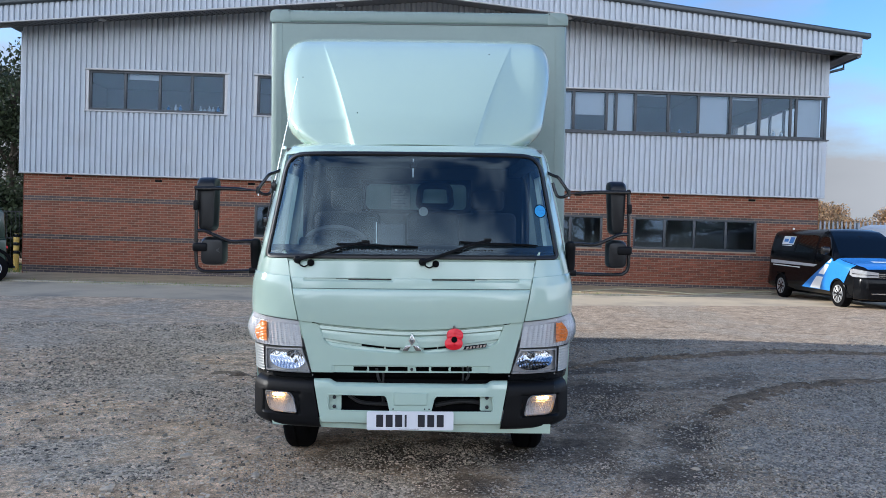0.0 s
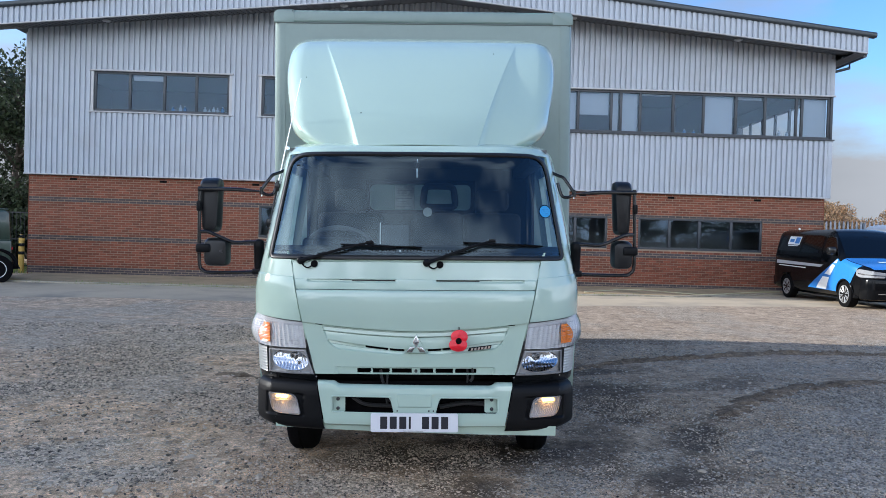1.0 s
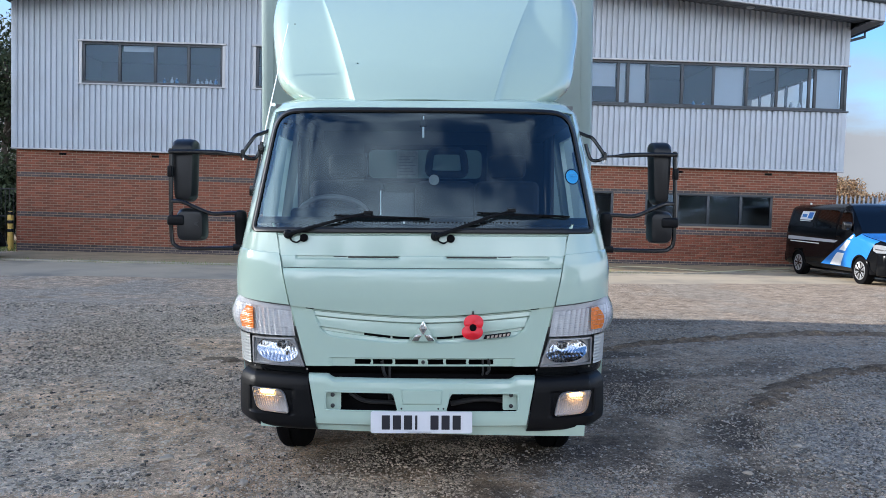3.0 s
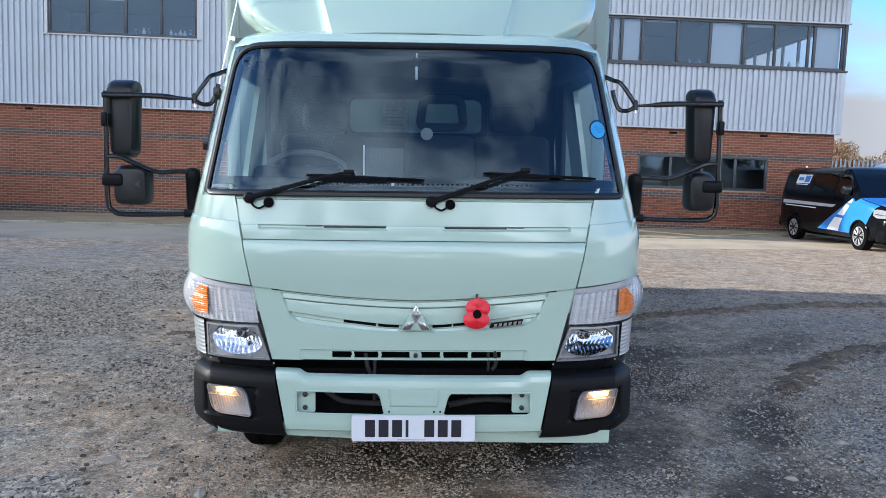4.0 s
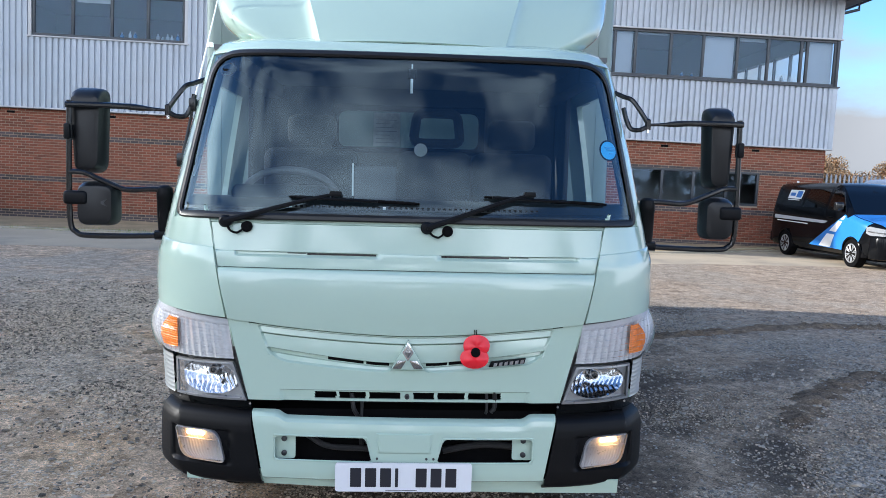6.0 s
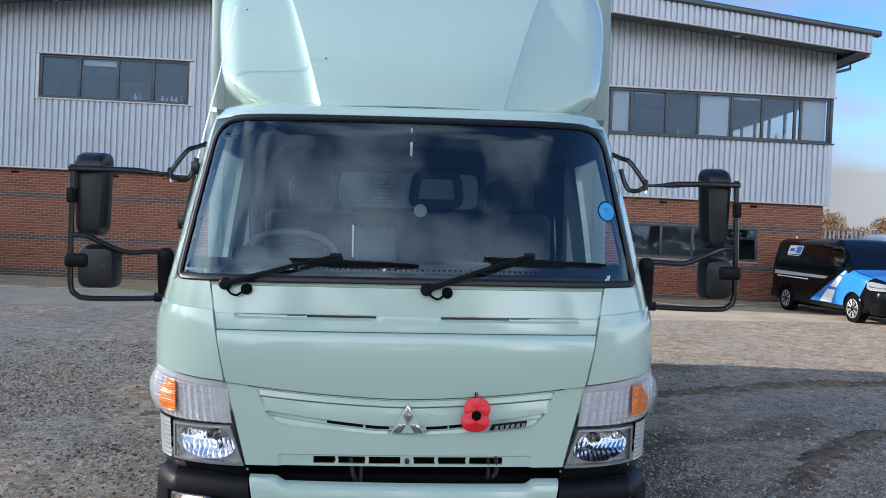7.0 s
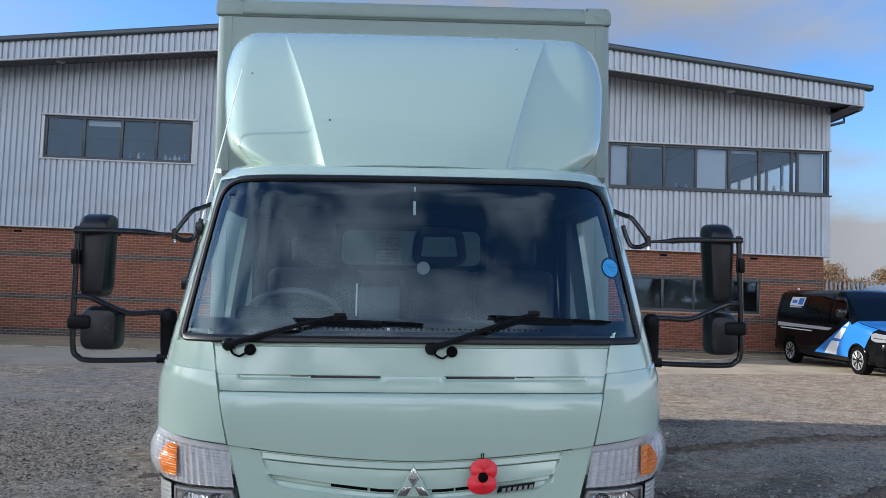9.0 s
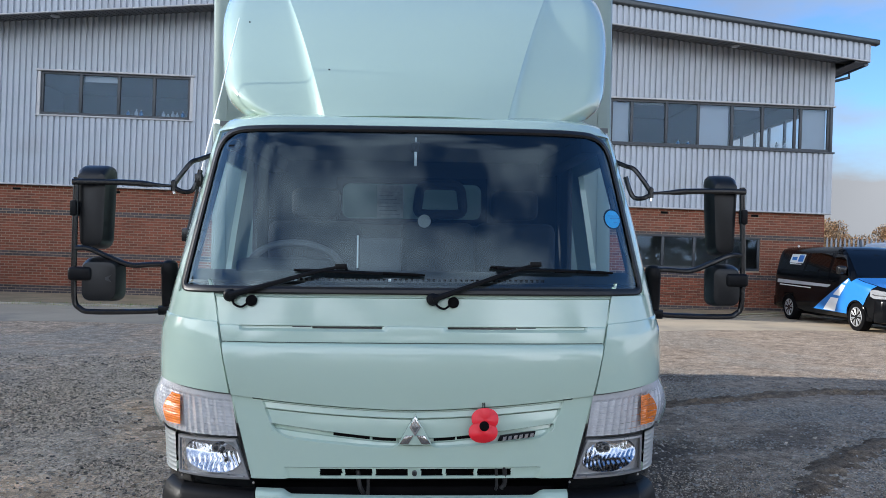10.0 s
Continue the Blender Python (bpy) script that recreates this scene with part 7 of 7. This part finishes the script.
def tree(m, height, spread_, seed, leaf, label, per=90, size=0.085, name="tree"):
    r = random.Random(seed)
    t = thing(name, label, "tree", m)
    trunk, limbs, clumps = bmesh.new(), bmesh.new(), []
    pts = [Vector((0, 0, -0.1))]
    for i in range(6):
        pts.append(pts[-1] + Vector((r.gauss(0, 0.10), r.gauss(0, 0.10), height * 0.14)))
    tube(pts, height * 0.026, 10, trunk, taper=[1.35, 1.0, 0.85, 0.7, 0.55, 0.4, 0.25])
    for i in range(16):
        k = r.uniform(0.12, 0.98)
        base = pts[min(6, int(k * 6) + 0)].lerp(pts[min(6, int(k * 6) + 1)], (k * 6) % 1)
        a, ln = r.uniform(0, 2 * math.pi), spread_ * (1.05 - 0.55 * k) * r.uniform(0.7, 1.15)
        end = base + Vector((math.cos(a) * ln, math.sin(a) * ln, height * r.uniform(0.04, 0.18)))
        mid = base.lerp(end, 0.5) + Vector((0, 0, 0.12 * ln))
        tube([base, mid, end], height * 0.008, 6, limbs, taper=[1.2, 0.8, 0.3])
        for f in (0.45, 0.7, 0.9, 1.05):
            q = base.lerp(end, f) + Vector((r.gauss(0, 0.25), r.gauss(0, 0.25), r.gauss(0.1, 0.25))) * spread_ * 0.35
            clumps.append((tuple(q), spread_ * r.uniform(0.16, 0.30)))
            twig = q + Vector((r.gauss(0, 0.3), r.gauss(0, 0.3), r.uniform(0.1, 0.6))) * spread_ * 0.3
            tube([base.lerp(end, f), twig], height * 0.002, 5, limbs, taper=[1, 0.4])
    part("trunk", trunk, BARK, t)
    part("branchwork", limbs, BARK, t)
    part("crown", leaf_mesh("crown", clumps, per, size, seed, leaf), None, t)
    return t


dark = tree(pose(-16.2, 29.5, 0.1), 8.2, 3.2, 4, LEAF_DARK, "dark leafy tree behind the building corner", 130, 0.10)
tagged(dark, group="tree belt beside the yard")
for x, y, s, a in ((-14.9, 33.0, 0.85, 240), (-17.8, 34.0, 1.1, 15), (-16.6, 36.5, 0.95, 110), (-19.5, 32.0, 1.0, 300), (-15.6, 30.6, 0.72, 170)):
    copy_thing(dark, pose(x, y, 0.0, 0, 0, a)).scale = (s, s, s)
# unseen copies added far west to keep low sun off yard and truck
for i in range(11):
    y = 8.2 + 1.9 * i
    s = (1.70 if y < 12.5 else 1.40) + 0.05 * math.sin(i * 2.1)
    copy_thing(dark, pose(-38.0 - 5.0 * (i % 2) + 0.9 * math.sin(i * 5.1), y, -0.3, 0, 0, 67 * i)).scale = (s, s * 1.1, s)
# more unseen copies, added to shade the ground south of the truck
for i in range(13):
    s = 1.34 + 0.06 * math.sin(i * 2.7)
    copy_thing(dark, pose(-38.5 - 4.5 * (i % 2) + 0.9 * math.sin(i * 4.1), 5.6 - 2.2 * i, -0.3, 0, 0, 59 * i)).scale = (s, s * 1.15, s)
# unseen row added behind the walk to darken reflections and block low sky
for i in range(24):
    c = copy_thing(dark, pose(-64 + 5.6 * i + 2.0 * math.sin(i * 3.7), -33 + 3 * math.sin(i * 1.9), 0.0, 0, 0, 47 * i))
    s = 1.25 + 0.2 * math.sin(i * 2.3)
    c.scale = (s * 1.2, s * 1.2, s)
hedge = tree(pose(15.3, 31.5, 0.2), 3.4, 1.9, 9, LEAF_AUTUMN, "thinning autumn bush behind the fence", 330, 0.052, "bush")
tagged(hedge, group="autumn bushes behind the fence")
for i, (x, y, s, a) in enumerate(((17.6, 32.0, 1.0, 70), (19.6, 31.4, 0.92, 160), (22.0, 32.0, 1.05, 250), (13.4, 32.6, 0.95, 40))):
    copy_thing(hedge, pose(x, y, 0.2, 0, 0, a)).scale = (s, s, s)
low = tree(pose(-15.0, 27.2, 0.0), 2.8, 1.5, 14, LEAF_DARK, "dense dark shrub by the building side", 120, 0.08, "shrub")
tagged(low, group="shrubs beside the building")
for x, y, s, a in ((-16.8, 26.5, 1.1, 80), (-14.2, 29.6, 1.2, 150), (-18.4, 27.6, 1.3, 220)):
    copy_thing(low, pose(x, y, 0, 0, 0, a)).scale = (s, s, s)

# unseen oversized shrubs added to stop sun leaking through the western trees
for i in range(7):
    s = 3.5 + 0.4 * math.sin(i * 2.9)
    copy_thing(low, pose(-34.5 - 2.2 * (i % 2), 9.5 + 2.9 * i, -0.3, 0, 0, 71 * i)).scale = (s, s, s)

# ---- palisade fence ----
GALV = material("galvanised_steel", (0.30, 0.32, 0.345), 0.5, 0.4, vary=0.12, scale=5, fine=40)
fence = thing("palisade_fence", "grey galvanised palisade fence with pointed pales", "fence", pose(0, 27.2, 0.28))
pale = finish(prism([(-0.034, 0.05), (0.034, 0.05), (0.034, 2.14), (0.012, 2.26), (0.0, 2.20), (-0.012, 2.26), (-0.034, 2.14)], -0.006, 0.006), "pale", GALV)
for i in range(46):
    part("pale", pale, None, fence, m=pose(12.65 + i * 0.155, -0.03, 0, 0, 0, 0))
for z in (0.45, 1.75):
    part("rail", box(12.5, 20, -0.02, 0.03, z, z + 0.05), GALV, fence)
for x in (12.55, 15.3, 18.05):
    part("post", box(x - 0.05, x + 0.05, 0.03, 0.12, -0.3, 2.2), GALV, fence)
fence2 = thing("dark_fence", "dark mesh fence behind the off-road car", "fence", pose(0, 26.2, 0.0))
for i in range(40):
    part("bar", box(-18.6 + i * 0.14, -18.585 + i * 0.14, 0, 0.015, 0, 1.95), STEEL, fence2)
for z in (0.1, 1.0, 1.9):
    part("rail", box(-18.7, -13.0, 0.015, 0.03, z, z + 0.04), STEEL, fence2)

# ---- dirt ridges thrown up by turning wheels, and loose stones ----


def ridge(points, width, height, seed):
    path = smooth_path([(x, y, 0) for x, y in points], 24)
    def place(i, v):
        p, q = path[int(i)], path[min(int(i) + 1, len(path) - 1)]
        d = (q - path[max(int(i) - 1, 0)]).normalized()
        side = Vector((-d.y, d.x, 0))
        ends = math.sin(math.pi * min(1, max(0, i / (len(path) - 1)))) ** 0.35
        w = width * (0.75 + 0.5 * noise.noise((i * 0.17, seed, 0))) * ends
        o = p + side * w * (v + 0.25 * noise.noise((i * 0.5, v * 2, seed)))
        lump = max(0, 1 - v * v) * (0.65 + 1.0 * noise.noise((o.x * 6, o.y * 6, seed)) + 0.8 * noise.noise((o.x * 17, o.y * 17, seed)))
        return (o.x, o.y, ground_z(o.x, o.y) - 0.012 + height * lump * ends + 0.008 * (1 - v * v))
    return tagged(new("dirt_ridge", finish(grid(place, list(range(len(path))), span(-1, 1, 22)), "dirt_ridge", DIRT, 180)), "dark damp ridge of dirt and small stones", "dirt", kind="stuff")


ridge([(1.5, 8.9), (2.3, 9.6), (3.4, 10.1), (5.0, 10.65), (6.4, 10.5), (8.5, 9.9)], 0.24, 0.045, 1.0)
ridge([(2.55, 6.7), (2.8, 7.05), (3.3, 7.6), (4.0, 8.15), (5.0, 8.5), (6.6, 8.5)], 0.26, 0.032, 2.0)
ridge([(-1.1, 8.1), (-1.9, 8.5), (-2.6, 8.6)], 0.22, 0.03, 4.0)


def stones(name, n, area, size, seed, label, keep, mat=STONE):
    """Loose angular stones, each a small crumpled solid, joined into one sheet."""
    r = np.random.RandomState(seed)
    bm = bmesh.new()
    bmesh.ops.create_cube(bm, size=1.35)
    bv = np.array([v.co[:] for v in bm.verts])
    bf = np.array([[v.index for v in f.verts] for f in bm.faces])
    bm.free()
    verts, faces = [], []
    made = 0
    while made < n:
        x, y = r.uniform(area[0], area[1]), r.uniform(area[2], area[3])
        if not keep(x, y, r):
            continue
        s = size[0] * (size[1] / size[0]) ** (r.rand() ** 2.0)
        if abs(x) > 0.62 * y + 0.6:
            continue
        a = r.uniform(0, 6.28)
        sh = (bv + 0.22 * r.normal(size=bv.shape)) * np.array([1.25, 0.9, 0.62]) * s
        ca, sa = math.cos(a), math.sin(a)
        sh = np.stack([sh[:, 0] * ca - sh[:, 1] * sa, sh[:, 0] * sa + sh[:, 1] * ca, sh[:, 2]], 1)
        sh += np.array([x, y, ground_z(x, y) + s * 0.16])
        faces.append(bf + made * len(bv))
        verts.append(sh)
        made += 1
    me = bpy.data.meshes.new(name)
    me.from_pydata(np.concatenate(verts).tolist(), [], np.concatenate(faces).tolist())
    me.materials.append(mat)
    return tagged(new(name, me), label, "gravel", kind="stuff")


def patchy(x, y, r):
    near = max(0.08, min(1, 7.0 / max(y, 1) - 0.3))
    return r.rand() < near * (0.05 + 0.95 * stony(x, y) ** 1.4)


def scattered(x, y, r):
    near = max(0.12, min(1, 6.5 / max(y, 1) - 0.15)) * (0.03 if abs(x - 0.3) < 1.5 and y < 6.4 else 1)
    return r.rand() < near * (0.10 + 0.90 * stony(x, y) ** 2 + 0.2 * max(0, noise.noise((x * 2.4, y * 2.4, 3.0))))


def east_side(x, y):
    return x + 0.35 * noise.noise((x * 0.9, y * 0.9, 6.0)) > 0.35


stones("gravel", 48000, (-6.5, 1.0, 3.8, 12.0), (0.0045, 0.0125), 21, "loose pale grey gravel", lambda x, y, r: not east_side(x, y) and patchy(x, y, r))
stones("gravel", 40000, (-0.3, 7.0, 3.8, 12.0), (0.0045, 0.0125), 24, "loose slate grey gravel", lambda x, y, r: east_side(x, y) and patchy(x, y, r), DARK_STONE)
stones("gravel", 34000, (0.1, 3.6, 4.5, 7.6), (0.003, 0.0085), 26, "fine pale chippings on dark dirt", lambda x, y, r: r.rand() < 0.12 + 0.88 * stony(x, y) + 0.5 * max(0, noise.noise((x * 3.1, y * 3.1, 8.0))), STONE)
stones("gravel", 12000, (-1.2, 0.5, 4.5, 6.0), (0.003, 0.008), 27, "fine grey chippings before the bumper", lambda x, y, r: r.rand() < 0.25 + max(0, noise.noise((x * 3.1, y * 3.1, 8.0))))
stones("gravel", 13000, (-7.0, 1.0, 3.8, 13.0), (0.008, 0.020), 22, "larger pale loose stones", lambda x, y, r: not east_side(x, y) and scattered(x, y, r))
stones("gravel", 7000, (-0.3, 7.5, 3.8, 11.8), (0.007, 0.016), 25, "larger dark grey stones", lambda x, y, r: east_side(x, y) and scattered(x, y, r), DARK_STONE)
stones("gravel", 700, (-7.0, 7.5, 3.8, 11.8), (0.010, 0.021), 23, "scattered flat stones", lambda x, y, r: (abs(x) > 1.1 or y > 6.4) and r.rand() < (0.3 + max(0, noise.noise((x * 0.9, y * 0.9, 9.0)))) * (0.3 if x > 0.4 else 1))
rock = material("pale_rock", (0.46, 0.385, 0.30), 0.9, vary=0.25, fine=60, bump=0.003)
for x, y, s in ((-1.68, 5.42, 0.042), (-2.0, 5.0, 0.03), (-1.95, 4.72, 0.036), (-2.62, 7.2, 0.036), (-1.28, 5.9, 0.035), (-1.1, 5.0, 0.03), (1.86, 5.18, 0.025), (2.4, 5.7, 0.03)):
    bm = bmesh.new()
    bmesh.ops.create_icosphere(bm, subdivisions=2, radius=1)
    for v in bm.verts:
        k = 1 + 0.55 * noise.noise(v.co * 1.3 + Vector((x, y, 0))) + 0.12 * noise.noise(v.co * 4 + Vector((y, x, 0)))
        v.co = Vector((v.co.x * 1.3 * k, v.co.y * 0.8 * k, v.co.z * 0.55 * k)) * s
    solid("stone", bm, rock, "pale angular stone lying on the gravel", "stone", pose(x, y, ground_z(x, y) + s * 0.2, 0, 0, x * 80), group="stones on the yard", angle=0)

# ---- brickwork of the front wall ----
one_red = brick_mesh(0.215, BRICK_ONE, "brick")
single = 0
spread = {True: [], False: []}
rng = random.Random(5)
for k in range(41):
    z = 3.10 - 0.075 * (k + 1) + 0.005
    off = 0.1125 if k % 2 else 0.0
    x = FX0 + 0.08 + off
    if off:
        spread[course_is_blue(k)].append((FX0 + 0.08 + 0.05, z, 0.102))
    while x < FX1 - 0.12:
        c = x + 0.1075
        ln = min(0.215, FX1 - 0.11 - x)
        x += 0.225
        if ln < 0.05:
            continue
        cut = [h for h in LOWER if h[2] - 0.01 < z + 0.03 < h[3] + 0.01 and h[0] - 0.1075 < c < h[1] + 0.1075]
        if cut:
            for a, b in ((c - 0.1075, cut[0][0]), (cut[0][1], c + 0.1075)):
                if b - a > 0.03 and (b <= cut[0][0] + 1e-6 or a >= cut[0][1] - 1e-6):
                    spread[course_is_blue(k)].append(((a + b) / 2, z, min(0.215, b - a)))
            continue
        blue = course_is_blue(k)
        if not blue and single < 300 and 5.6 < c < 11.2 and 0.3 < z < 1.1 and ln > 0.2:
            part("brick", one_red, None, brick_wall, m=pose(c, FY - 0.004 + rng.uniform(-0.003, 0.003), z))
            single += 1
        elif -13.1 < c < -4.6 or c > 3.2:
            spread[blue].append((c if ln > 0.2 else x - 0.225 + ln / 2, z, ln))
for blue, items in spread.items():
    verts, faces = [], []
    for c, z, ln in items:
        y0 = FY - 0.004 + rng.uniform(-0.003, 0.003)
        b0 = len(verts)
        h = ln / 2
        e = 0.004
        verts += [(c - h, FY + 0.02, z), (c + h, FY + 0.02, z), (c + h, FY + 0.02, z + 0.065), (c - h, FY + 0.02, z + 0.065),
                  (c - h + e, y0, z + e), (c + h - e, y0, z + e), (c + h - e, y0, z + 0.065 - e), (c - h + e, y0, z + 0.065 - e)]
        faces += [(b0 + 4, b0 + 5, b0 + 6, b0 + 7)] + [(b0 + i, b0 + (i + 1) % 4, b0 + 4 + (i + 1) % 4, b0 + 4 + i) for i in range(4)]
    me = bpy.data.meshes.new("brickwork")
    me.from_pydata(verts, [], faces)
    me.materials.append(BLUE_BRICK if blue else BRICK)
    part("brickwork", me, None, brick_wall)["kind"] = "stuff"
